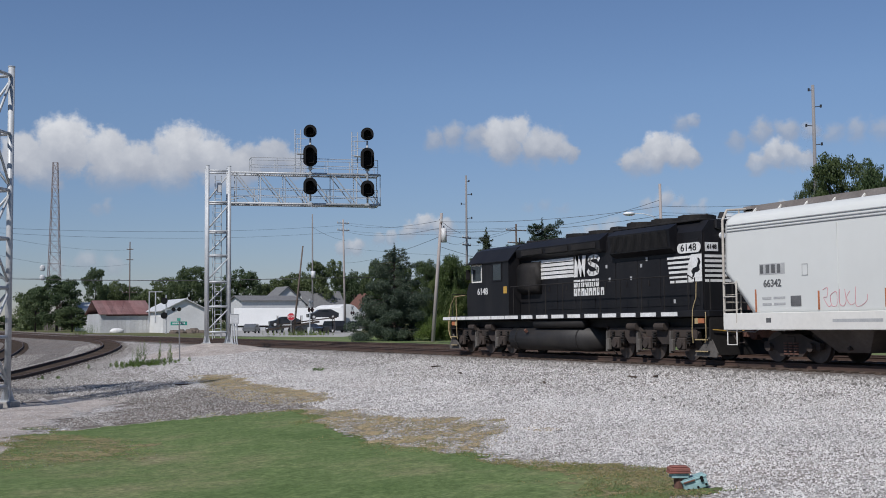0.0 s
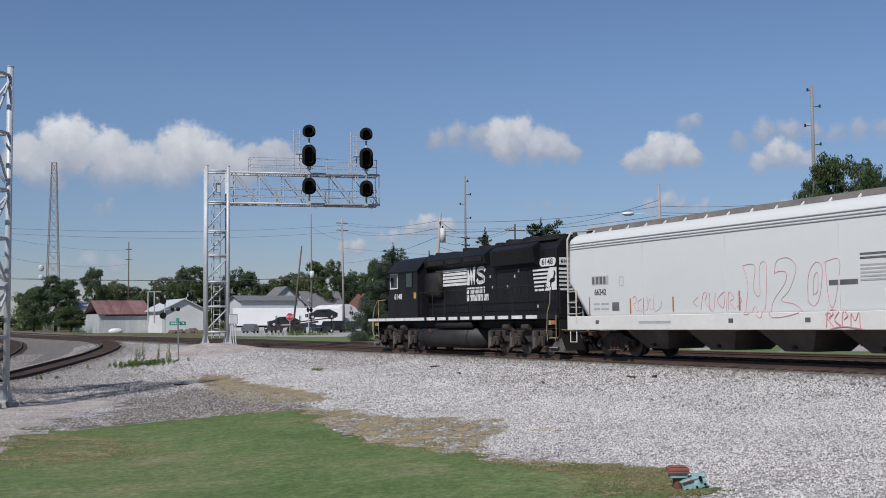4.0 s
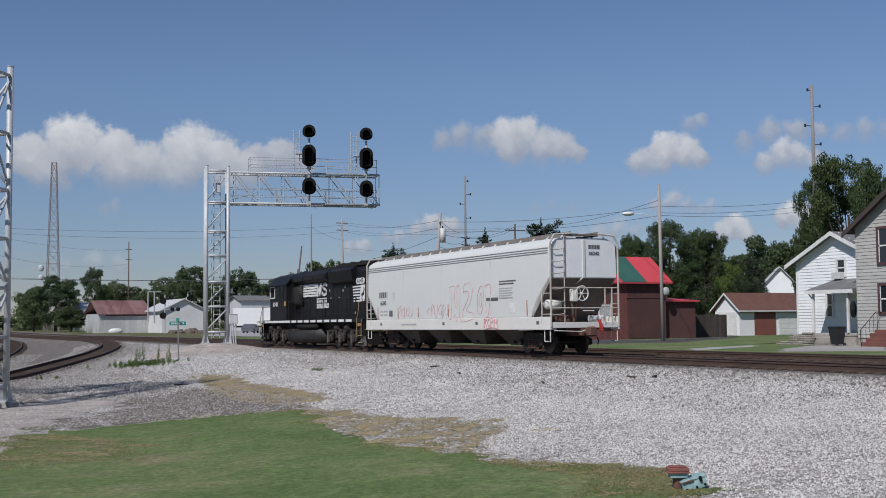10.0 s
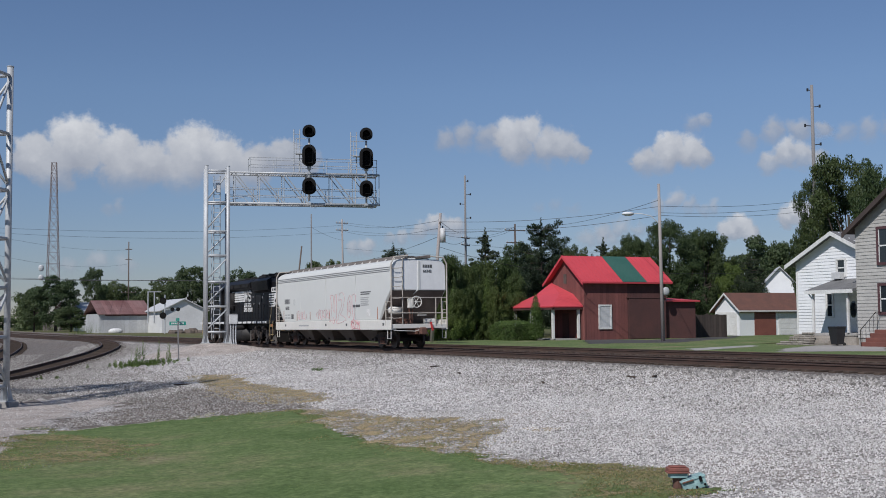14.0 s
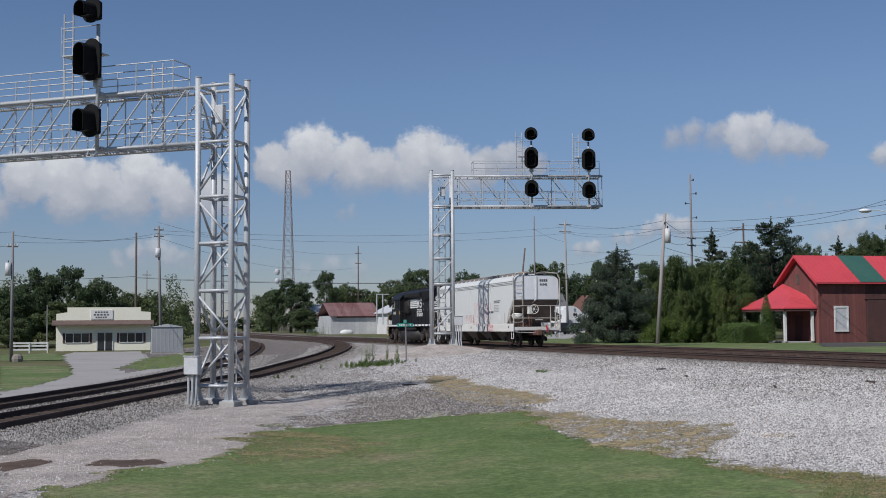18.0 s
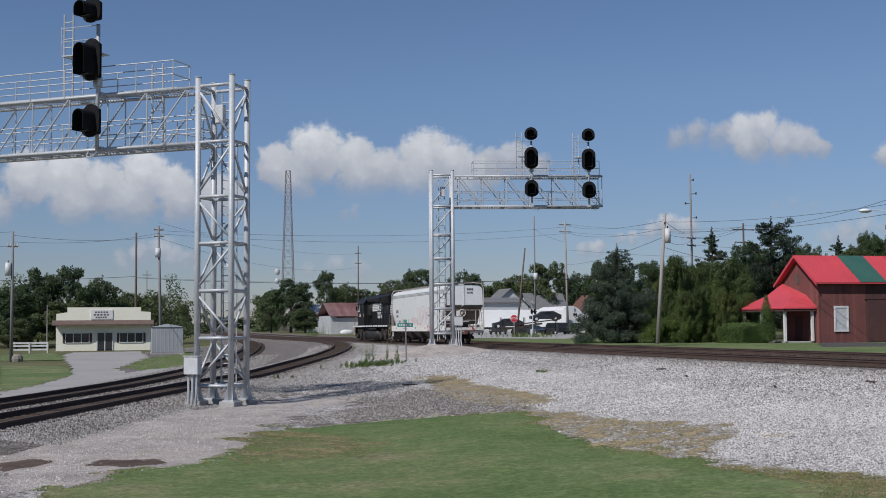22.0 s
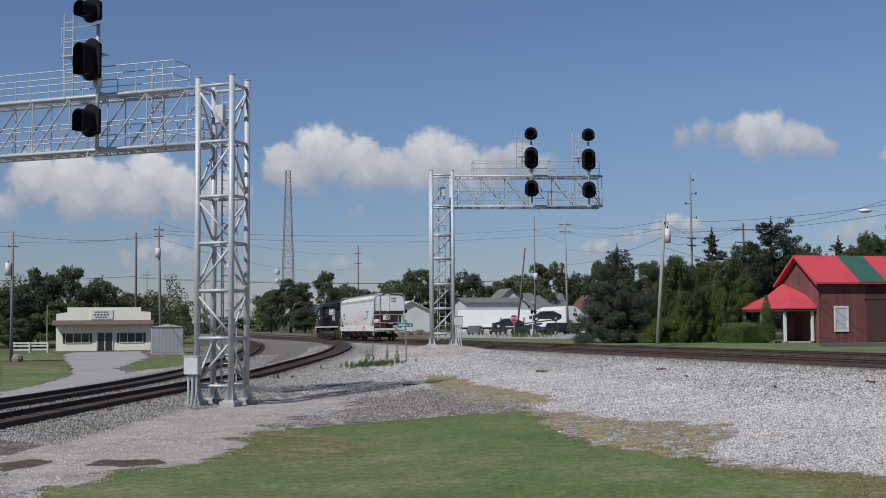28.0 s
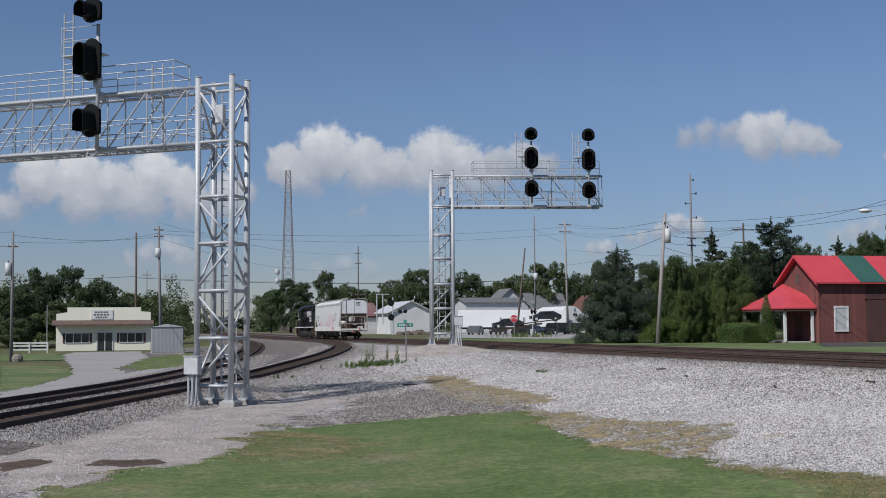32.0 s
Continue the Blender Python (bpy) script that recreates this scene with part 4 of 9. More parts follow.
    # cab
    cab = [(-1.5, 1.68), (1.5, 1.68), (1.5, 3.98), (1.02, 4.5), (0.45, 4.66), (-0.45, 4.66), (-1.02, 4.5), (-1.5, 3.98)]
    cab_ob = loco("cab", Geo().prism(cab, 1, 14.35, 17.9), label="black driving cab")
    roof = [(-1.56, 3.96), (-1.06, 4.53), (-0.46, 4.7), (0.46, 4.7), (1.06, 4.53), (1.56, 3.96), (1.56, 4.0), (1.06, 4.58), (0.46, 4.75), (-0.46, 4.75), (-1.06, 4.58), (-1.56, 4.0)]
    part("cab_roof", Geo().loft([[(x, y, z) for x, z in roof] for y in (14.25, 18.1)]), M_LOCO, cab_ob)
    for s in (-1, 1):
        for ya, yb in ((15.0, 15.75), (16.85, 17.7)):
            w = part("cab_window", Geo().box(s * 1.502, ya, 3.2, s * 1.51, yb, 3.88), M_GLASS, cab_ob, "dark cab window")
            g = Geo()
            for a, b, c, d in ((ya - 0.06, 3.14, yb + 0.06, 3.2), (ya - 0.06, 3.88, yb + 0.06, 3.94), (ya - 0.06, 3.2, ya, 3.88), (yb, 3.2, yb + 0.06, 3.88)):
                g.box(s * 1.502, a, b, s * 1.525, c, d)
            part("window_frame", g, M_HOPPERTRIM if ya > 16 else M_LOCO, cab_ob, "pale window frame" if ya > 16 else "")
        part("window_shade", Geo().box(s * 1.51, 16.7, 3.95, s * 1.85, 17.85, 3.98), M_LOCO, cab_ob, "sun visor over the window")
        part("mirror", Geo().box(s * 1.55, 17.86, 3.3, s * 1.75, 17.9, 3.75, 0.01), M_LOCOGREY, cab_ob)
        part("front_window", Geo().box(s * 0.3, 17.902, 3.35, s * 1.3, 17.91, 3.92), M_GLASS, cab_ob, "dark front window")
    part("antenna", Geo().tube((-0.4, 15.3, 4.72), (-0.4, 15.3, 5.05), 0.03, 6).tube((0.3, 16.5, 4.72), (0.3, 16.5, 4.9), 0.12, 10), M_LOCOGREY, cab_ob)
    part("horn", Geo().tube((0.2, 15.0, 4.88), (0.2, 15.6, 4.88), 0.05, 8, 0.09), M_LOCOGREY, cab_ob)
    # short hood
    nose = [(17.9, 1.68), (19.35, 1.68), (19.4, 2.75), (19.15, 3.2), (17.9, 3.28)]
    loco("short_hood", Geo().prism(nose, 0, -0.95, 0.95), label="low black nose")
    loco("nose_door", Geo().box(-0.5, 19.37, 1.75, 0.1, 19.41, 2.65, 0.02))
    # fuel tank and reservoirs
    tank = []
    for i in range(11):
        a = math.pi * (i / 10 - 0.5)
        tank.append((1.02 + 0.42 * math.cos(a), 0.68 + 0.48 * math.sin(a)))
    tank += [(-x, z) for x, z in reversed(tank)]
    t = loco("fuel_tank", Geo().prism(tank, 1, 8.5, 14.5), M_TANK, "dusty black fuel tank", True)
    for y in (9.1, 13.9):
        part("tank_strap", Geo().prism([(x * 1.01, z * 1.01 - 0.008) for x, z in tank], 1, y, y + 0.08), M_LOCOGREY, t)
    part("filler", Geo().tube((-1.45, 12.9, 0.95), (-1.55, 12.9, 1.05), 0.07, 8), M_RUST, t)
    for s in (-1, 1):
        loco("air_reservoir", Geo().tube((s * 1.27, 8.7, 1.28), (s * 1.27, 12.4, 1.28), 0.18, 14), M_LOCOGREY, "long air reservoir", True)
    # trucks
    for c in (17.3, 4.65):
        for k in (-1.95, 0.0, 1.95):
            w = wheelset(locomotive, c + k, 0.508)
            WHEELS.append((w, 0.508))
        for s in (-1, 1):
            x = s * 1.08
            pts = [(c - 2.75, 0.95), (c - 2.5, 1.12), (c + 2.5, 1.12), (c + 2.75, 0.95), (c + 2.65, 0.72), (c + 2.35, 0.8), (c + 1.55, 0.8), (c + 1.3, 0.55), (c + 0.7, 0.55), (c + 0.4, 0.8), (c - 0.4, 0.8), (c - 0.7, 0.55), (c - 1.3, 0.55), (c - 1.55, 0.8), (c - 2.35, 0.8), (c - 2.65, 0.72)]
            fr = loco("truck_frame", Geo().prism(pts, 0, x - 0.08, x + 0.08), M_TRUCK, "cast steel truck side frame")
            for k in (-1.95, 0.0, 1.95):
                part("journal_box", Geo().box(x + s * 0.081, c + k - 0.2, 0.36, x + s * 0.25, c + k + 0.2, 0.78, 0.04).tube((x + s * 0.25, c + k, 0.56), (x + s * 0.31, c + k, 0.56), 0.15, 12), M_TRUCK, fr, "journal box")
                for d in (-0.32, 0.32):
                    sp = Geo()
                    for j in range(5):
                        sp.tube((x + s * 0.13, c + k + d, 0.58 + 0.09 * j), (x + s * 0.13, c + k + d, 0.62 + 0.09 * j), 0.085, 8)
                    part("coil_spring", sp, M_LOCOGREY, fr)
                part("brake_hanger", Geo().bar((x + s * 0.14, c + k + 0.62, 1.0), (x + s * 0.14, c + k + 0.66, 0.25), 0.09, 0.11).box(x + s * 0.06, c + k + 0.5, 0.3, x + s * 0.2, c + k + 0.62, 0.72, 0.02), M_DUST, fr, "dusty brake hanger")
            for k in (-0.83, 0.83):
                part("brake_cylinder", Geo().tube((x + s * 0.2, c + k - 0.28, 1.16), (x + s * 0.2, c + k + 0.28, 1.16), 0.14, 12), M_TRUCK, fr, "brake cylinder")
            part("damper", Geo().bar((x + s * 0.15, c - 0.05, 0.5), (x + s * 0.15, c + 0.5, 1.1), 0.1, 0.1), M_TRUCK, fr)
            loco("sand_pipe", Geo().path([(x, c + 2.85, 1.2), (x - s * 0.1, c + 2.75, 0.4), (x - s * 0.25, c + 2.55, 0.12)], 0.03, 6), M_TRUCK)
    # ends: pilots, steps, couplers, yellow grab irons
    for y, d in ((0.95, -1), (20.05, 1)):
        pil = loco("pilot", Geo().prism([(-1.45, 1.46), (1.45, 1.46), (1.45, 0.75), (1.1, 0.22), (-1.1, 0.22), (-1.45, 0.75)], 1, y - 0.03, y + 0.03), M_LOCOGREY, "end plate with snow plough")
        part("coupler", Geo().box(-0.14, y, 0.78, 0.14, y + d * 0.5, 1.02, 0.03).box(-0.2, y + d * 0.42, 0.7, 0.2, y + d * 0.72, 1.1, 0.06), M_RUST, pil, "rusty coupler")
        for s in (-1, 1):
            st = loco("steps", Geo().box(s * 1.02, y - d * 0.05, 0.3, s * 1.06, y - d * 0.72, 1.46).box(s * 1.06, y - d * 0.05, 0.32, s * 1.5, y - d * 0.7, 0.36).box(s * 1.06, y - d * 0.05, 0.7, s * 1.5, y - d * 0.7, 0.74).box(s * 1.06, y - d * 0.05, 1.08, s * 1.5, y - d * 0.7, 1.12), M_LOCOGREY, "corner boarding steps")
            part("grab_iron", Geo().path([(s * 1.53, y - d * 0.78, 0.62), (s * 1.56, y - d * 0.78, 1.0), (s * 1.54, y - d * 0.76, 1.72), (s * 1.5, y - d * 0.62, 2.1), (s * 1.49, y - d * 0.60, 2.62)], 0.015, 6), M_GRAB, st, "worn yellow grab iron")
            part("grab_iron", Geo().path([(s * 1.53, y - d * 0.1, 1.62), (s * 1.56, y - d * 0.06, 1.45), (s * 1.56, y - d * 0.06, 0.78), (s * 1.53, y - d * 0.16, 0.62)], 0.015, 6), M_GRAB, st, "worn yellow grab iron")
            part("step_edge", Geo().box(s * 1.5, y - d * 0.05, 0.325, s * 1.512, y - d * 0.7, 0.362).box(s * 1.5, y - d * 0.05, 0.705, s * 1.512, y - d * 0.7, 0.742), M_GRAB, st, "worn pale step edge")
            part("plough_wing", Geo().prism([(y - d * 0.9, 0.18), (y + d * 0.28, 0.16), (y + d * 0.3, 0.3), (y - d * 0.05, 0.85)], 0, s * 1.36, s * 1.41), M_DUST, st, "grey plough wing")
            part("marker_plate", Geo().box(s * 1.5, y - d * 0.68, 1.24, s * 1.53, y - d * 0.52, 1.42), M_GRAB, st, "cream marker plate")
            part("step_light", Geo().box(s * 1.5, y - d * 0.5, 1.26, s * 1.53, y - d * 0.2, 1.42), M_ORANGE, st, "orange marker plate")
            part("hose", Geo().path([(s * 0.5, y + d * 0.03, 0.85), (s * 0.5, y + d * 0.25, 0.6), (s * 0.4, y + d * 0.45, 0.62)], 0.03, 6), M_TRUCK, pil)
        part("uncoupling_lever", Geo().path([(-1.4, y + d * 0.1, 1.05), (-0.3, y + d * 0.1, 0.95), (0.0, y + d * 0.2, 1.1)], 0.02, 6), M_YELLOW, pil, "yellow uncoupling lever")
        part("end_rail", Geo().path([(-1.4, y, 1.7), (-1.4, y, 2.7), (-0.5, y, 2.7), (-0.5, y, 1.7)], 0.022, 6).path([(1.4, y, 1.7), (1.4, y, 2.7), (0.5, y, 2.7), (0.5, y, 1.7)], 0.022, 6), M_LOCOGREY, pil)
    for s in (-1, 1):
        loco("nose_rail", Geo().path([(s * 1.4, 18.7, 2.62), (s * 1.42, 19.75, 2.58), (s * 1.45, 20.1, 2.2), (s * 1.48, 20.3, 1.55), (s * 1.48, 20.28, 1.0), (s * 1.46, 20.12, 0.66)], 0.02, 6), M_GRAB, "worn cream curved nose handrail")
    # side handrails
    for s in (-1, 1):
        pts = [(s * 1.48, 1.72, 2.72)] + [(s * 1.48, 2.0 + 1.33 * i, 2.86) for i in range(10)] + [(s * 1.48, 14.25, 2.86)]
        loco("handrail", Geo().path(pts, 0.02, 6), M_LOCOGREY, "black side handrail")
        for i in range(10):
            loco("handrail_post", Geo().tube((s * 1.48, 2.0 + 1.33 * i, 1.68), (s * 1.48, 2.0 + 1.33 * i, 2.86), 0.02, 6), M_LOCOGREY)
    # lettering and paint
    for s in (-1, 1):
        x = s * 0.945
        for i in range(5):
            z = 3.90 - 0.165 * i
            loco("white_stripe", Geo().box(x, 10.0, z - 0.12, x + s * 0.004, 13.35, z), M_WHITE, "white stripe of the emblem")
        # monogram drawn as plain slanted shapes
        z0, z1 = 3.10, 3.93
        for pts in ([(9.98, z0), (9.72, z0), (9.62, z1), (9.88, z1)], [(9.86, z1), (9.6, z1), (9.22, z0), (9.5, z0)], [(9.45, z0), (9.2, z0), (9.1, z1), (9.34, z1)]):
            q = [(18.16 - y if s > 0 else y, z) for y, z in pts]
            loco("monogram_stroke", Geo().prism(q, 0, x, x + s * 0.005), M_WHITE, "white stroke of the emblem")
        bend = [(0.94, 0.74), (0.82, 0.86), (0.5, 0.9), (0.2, 0.84), (0.12, 0.7), (0.28, 0.58), (0.68, 0.46), (0.88, 0.34), (0.84, 0.17), (0.55, 0.1), (0.2, 0.12), (0.06, 0.26)]
        bend = [(9.02 - 0.86 * u - 0.05 * v, z0 + (z1 - z0) * v) for u, v in bend]
        curl = Geo()
        for (ya, za), (yb, zb) in zip(bend, bend[1:]):
            ln = math.hypot(yb - ya, zb - za)
            nx, nz, ex, ez = -(zb - za) / ln * 0.085, (yb - ya) / ln * 0.085, (yb - ya) / ln * 0.03, (zb - za) / ln * 0.03
            curl.prism([(ya - ex + nx, za - ez + nz), (yb + ex + nx, zb + ez + nz), (yb + ex - nx, zb + ez - nz), (ya - ex - nx, za - ez - nz)], 0, x, x + s * 0.005)
        loco("monogram_stroke", curl, M_WHITE, "white curved stroke of the emblem")
        for k, (z, w0, w1) in enumerate(((2.84, 10.0, 8.15), (2.50, 10.0, 7.8))):
            n = 7 if k == 0 else 8
            wd = (w0 - w1) / n
            for i in range(n):
                y = w0 - i * wd
                loco("name_bar", Geo().box(x, y - wd * 0.82, z - 0.14, x + s * 0.004, y, z + 0.15), M_WHITE, "white lettering block")
                loco("name_gap", Geo().box(x + s * 0.0045, y - wd * (0.52 if i % 2 else 0.45), z - (0.13 if i % 3 else 0.03), x + s * 0.006, y - wd * 0.3, z + (0.04 if i % 3 else 0.14)), M_LOCO)
        # rear flank: white bands and panel
        for i in range(6):
            z = 3.55 - 0.165 * i
            loco("flank_stripe", Geo().box(x, 2.45 + 0.0 * i, z - 0.085, x + s * 0.004, 3.85 - 0.03 * i, z), M_WHITE, "white flank stripe")
        loco("flank_panel", Geo().prism([(1.925, 2.66), (2.75, 2.66), (2.68, 3.2), (2.5, 3.58), (1.925, 3.58)], 0, x + s * 0.005, x + s * 0.008), M_WHITE, "white panel with a black emblem")
        loco("flank_emblem", Geo().prism([(2.5, 2.72), (2.42, 2.9), (2.5, 3.02), (2.38, 3.12), (2.2, 3.16), (2.12, 3.34), (2.16, 3.46), (2.06, 3.44), (1.98, 3.3), (2.06, 3.2), (2.04, 3.04), (2.14, 2.98), (2.3, 2.96), (2.34, 2.84)], 0, x + s * 0.009, x + s * 0.012), M_LOCO, "black emblem")
        pill = [(3.06 + 0.17 * math.cos(a), 3.81 + 0.17 * math.sin(a)) for a in [math.pi * (k / 8 - 0.5) for k in range(9)]] + [(2.13 - 0.17 * math.cos(a), 3.81 - 0.17 * math.sin(a)) for a in [math.pi * (k / 8 - 0.5) for k in range(9)]]
        loco("number_board", Geo().prism(pill, 0, x, x + s * 0.03), M_WHITE, "white number board with rounded ends")
        loco("yellow_plate", Geo().box(s * 1.505, 14.5, 2.6, s * 1.51, 14.8, 2.9), M_YELLOW, "yellow plate")
        for y, z in ((7.6, 3.35), (5.0, 3.5), (5.35, 3.28), (7.4, 2.86), (6.0, 2.85), (3.4, 1.95)):
            loco("data_plate", Geo().box(x, y, z, x + s * 0.004, y + 0.12, z + 0.13), M_FADEDSHADE)
    lettering("road_number", "6148", 0.34, on_side(-0.978, 2.6, 3.81), M_SIGBLACK, locomotive, "black road number", 1.3, 0.003)
    lettering("road_number", "6148", 0.40, on_side(-1.504, 16.75, 2.72), M_WHITE, locomotive, "white road number", 1.25, 0.004)
    # rear face
    back = loco("rear_face", Geo().box(-0.88, 1.88, 1.7, 0.88, 1.919, 4.3), M_LOCO)
    part("headlight", Geo().tube((-0.14, 1.88, 4.2), (-0.14, 1.80, 4.2), 0.11, 12).tube((0.14, 1.88, 4.2), (0.14, 1.80, 4.2), 0.11, 12), M_LAMPWHITE, back, "twin headlight")
    part("number_board", Geo().box(-0.85, 1.86, 3.66, -0.3, 1.879, 3.96, 0.01).box(0.3, 1.86, 3.66, 0.85, 1.879, 3.96, 0.01), M_WHITE, back, "white number board")
    for i in range(6):
        part("rear_stripe", Geo().box(-0.86, 1.875, 3.46 - 0.165 * i, 0.86, 1.8795, 3.55 - 0.165 * i), M_WHITE, back)
    part("sand_hatch", Geo().box(-0.4, 1.84, 4.4, 0.4, 2.3, 4.76, 0.05), M_LOCO, back)
    part("bell", Geo().tube((0, 2.0, 4.8), (0, 2.0, 5.0), 0.16, 12, 0.08), M_LOCOGREY, back)
    lettering("road_number", "6148", 0.2, Matrix.Translation((0.575, 1.855, 3.81)) @ Matrix(((1, 0, 0, 0), (0, 0, -1, 0), (0, 1, 0, 0), (0, 0, 0, 1))), M_SIGBLACK, locomotive, "black road number", 1.0, 0.006)
    lettering("road_number", "6148", 0.2, Matrix.Translation((-0.575, 1.855, 3.81)) @ Matrix(((1, 0, 0, 0), (0, 0, -1, 0), (0, 1, 0, 0), (0, 0, 0, 1))), M_SIGBLACK, locomotive, "black road number", 1.0, 0.006)


build_locomotive()

hopper = thing("covered_hopper_car", Matrix(), "white covered hopper freight car with red graffiti and dark slope sheets", "freight car")
HL = 19.46


def car(name, geo, material=M_HOPPERTRIM, label="", smooth=False, parent=None):
    return part(name, geo, material, parent or hopper, label, smooth)


def half_width(z):
    """The rounded side of the tank body."""
    if z > 4.3:
        u = min((z - 4.3) / 0.37, 1.0)
        return 1.545 - 0.45 * u ** 2.2
    return 1.58 - 0.035 * ((z - 2.9) / 1.4) ** 2


def build_hopper():
    side = [1.35, 1.6, 1.9, 2.3, 2.7, 3.1, 3.5, 3.8, 4.05, 4.25, 4.42, 4.55, 4.63, 4.67]

    def ring(y, zb):
        zs = [zb + (4.67 - zb) * (z - 1.35) / 3.32 for z in side]
        if zb < 1.5:
            zs = side
        left = [(-half_width(z), y, z) for z in zs]
        return left + [(-x, yy, z) for x, yy, z in reversed(left)]
    st = [(-0.08, 2.72), (-0.2, 2.66), (-0.75, 2.12), (-1.2, 1.62), (-1.45, 1.4)] + [(-1.6 - i * 1.0, 1.35) for i in range(17)] + [(-17.75, 1.4), (-18.05, 1.85), (-18.3, 2.15), (-18.8, 2.6), (-19.25, 2.98), (-19.36, 3.06)]
    car("body", Geo().loft([ring(y, z) for y, z in st]), M_HOPPER, "rounded white tank body", True)
    for ya, yb, zb in ((-19.362, -19.385, 3.08), (-0.078, -0.05, 2.76)):
        zs = [zb + (4.64 - zb) * k / 12 for k in range(13)]
        edge = [(-half_width(z) * 0.985, z) for z in zs]
        edge += [(-xx, z) for xx, z in reversed(edge)]
        car("end_panel", Geo().loft([[(xx, yy, z) for xx, z in edge] for yy in (ya, yb)]), M_HOPEND, "flat white end panel, lightened to look sunlit")
    # Ribs on the white body take stencil grey, which paints their shadow lines.
    for z in (4.08, 4.17, 4.27):
        for s in (-1, 1):
            x = s * (half_width(z) + 0.012)
            car("side_rib", Geo().box(x - 0.018, -19.2, z - 0.016, x + 0.018, -0.15, z + 0.016, 0.006), M_FADEDSHADE, "horizontal rib with shadow painted as grey")
    for s in (-1, 1):
        for y in (-4.9, -9.4, -14.3):
            x = s * (half_width(2.8) + 0.002)
            car("weld_seam", Geo().box(x - 0.006, y - 0.02, 1.5, x + 0.006, y + 0.02, 4.0), M_HOPPER)
        sill = car("side_sill", Geo().box(s * 1.56, 0.0, 0.98, s * 1.66, -HL, 1.50, 0.015), M_HOPPERTRIM, "cream side sill")
        for y in (-2.0, -9.6, -13.0, -18.4):
            part("sill_label", Geo().box(s * 1.661, y, 1.2, s * 1.664, y - 0.22, 1.34), M_STENCIL, sill)
        part("maker_bar", Geo().box(s * 1.661, -4.75, 1.2, s * 1.664, -6.6, 1.29), M_FADEDSHADE, sill, "row of faded writing")
        part("bolster", Geo().box(s * 1.2, -2.1, 0.95, s * 1.56, -2.7, 1.35).box(s * 1.2, -16.75, 0.95, s * 1.56, -17.35, 1.35), M_HOPPERTRIM, sill)
        for y0, y1 in ((-0.1, -0.9), (-18.6, -HL + 0.1)):
            part("jack_pad", Geo().box(s * 1.3, y0, 0.98, s * 1.6, y1, 1.1), M_HOPPERTRIM, sill)
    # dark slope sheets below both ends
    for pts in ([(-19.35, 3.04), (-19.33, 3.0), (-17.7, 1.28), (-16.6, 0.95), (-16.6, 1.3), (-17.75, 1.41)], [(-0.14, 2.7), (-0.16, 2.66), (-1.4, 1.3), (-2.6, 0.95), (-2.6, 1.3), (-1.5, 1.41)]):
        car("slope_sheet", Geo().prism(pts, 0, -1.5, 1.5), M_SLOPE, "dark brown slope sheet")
    g = Geo()
    for x in (-0.5, 0.5):
        g.bar((x, -19.22, 3.0), (x * 1.7, -17.6, 1.25), 0.06, 0.1)
    car("slope_stiffener", g, M_HOPPER, "white angle stiffener")
    car("end_stiffener", Geo().box(-0.06, -19.361, 3.06, 0.06, -19.42, 4.6, 0.01).bar((-0.06, -19.39, 3.06), (-0.55, -18.6, 2.4), 0.08, 0.05), M_HOPPER, "white vertical end stiffener")
    # bins and outlets
    for y in (-4.6, -8.15, -11.7, -15.2):
        bin_ob = car("bin", Geo().loft([[(-1.5, y + 1.65, 1.36), (1.5, y + 1.65, 1.36), (1.5, y - 1.65, 1.36), (-1.5, y - 1.65, 1.36)], [(-0.75, y + 0.6, 0.32), (0.75, y + 0.6, 0.32), (0.75, y - 0.6, 0.32), (-0.75, y - 0.6, 0.32)]]), M_HOPBIN, "rust-brown discharge bin")
        part("outlet_gate", Geo().box(-0.7, y + 0.5, 0.36, 0.7, y - 0.5, 0.55, 0.02).tube((-0.95, y, 0.45), (0.95, y, 0.45), 0.06, 8), M_TRUCK, bin_ob, "outlet gate")
    car("centre_sill", Geo().box(-0.2, -0.1, 0.8, 0.2, -HL + 0.1, 1.2), M_TRUCK)
    # roof walk, hatches
    rw = car("running_board", Geo().box(-0.62, 0.1, 4.80, -0.28, -HL, 4.84), M_RUNBOARD, "weathered roof walkway")
    car("running_board", Geo().box(0.28, 0.1, 4.80, 0.62, -HL, 4.84), M_RUNBOARD, "weathered roof walkway")
    for i in range(17):
        y = -0.5 - i * 1.15
        car("walk_bracket", Geo().bar((-0.9, y, 4.55), (-0.62, y, 4.84), 0.05, 0.05).bar((0.9, y, 4.55), (0.62, y, 4.84), 0.05, 0.05).box(-0.62, y - 0.03, 4.76, 0.62, y + 0.03, 4.8), M_HOPPERTRIM)
    for s in (-1, 1):
        car("walk_edge", Geo().box(s * 0.62, 0.1, 4.74, s * 0.66, -HL, 4.92), M_RUNBOARD, "brown walkway edge")
    car("roof_hatch", Geo().box(-0.27, -1.0, 4.66, 0.27, -HL + 1.0, 4.8, 0.03), M_HOPPER, "long roof hatch cover")
    for i in range(8):
        y = -2.0 - i * 2.2
        car("hatch_clamp", Geo().box(-0.3, y - 0.05, 4.8, 0.3, y + 0.05, 4.86, 0.01), M_HOPPERTRIM)
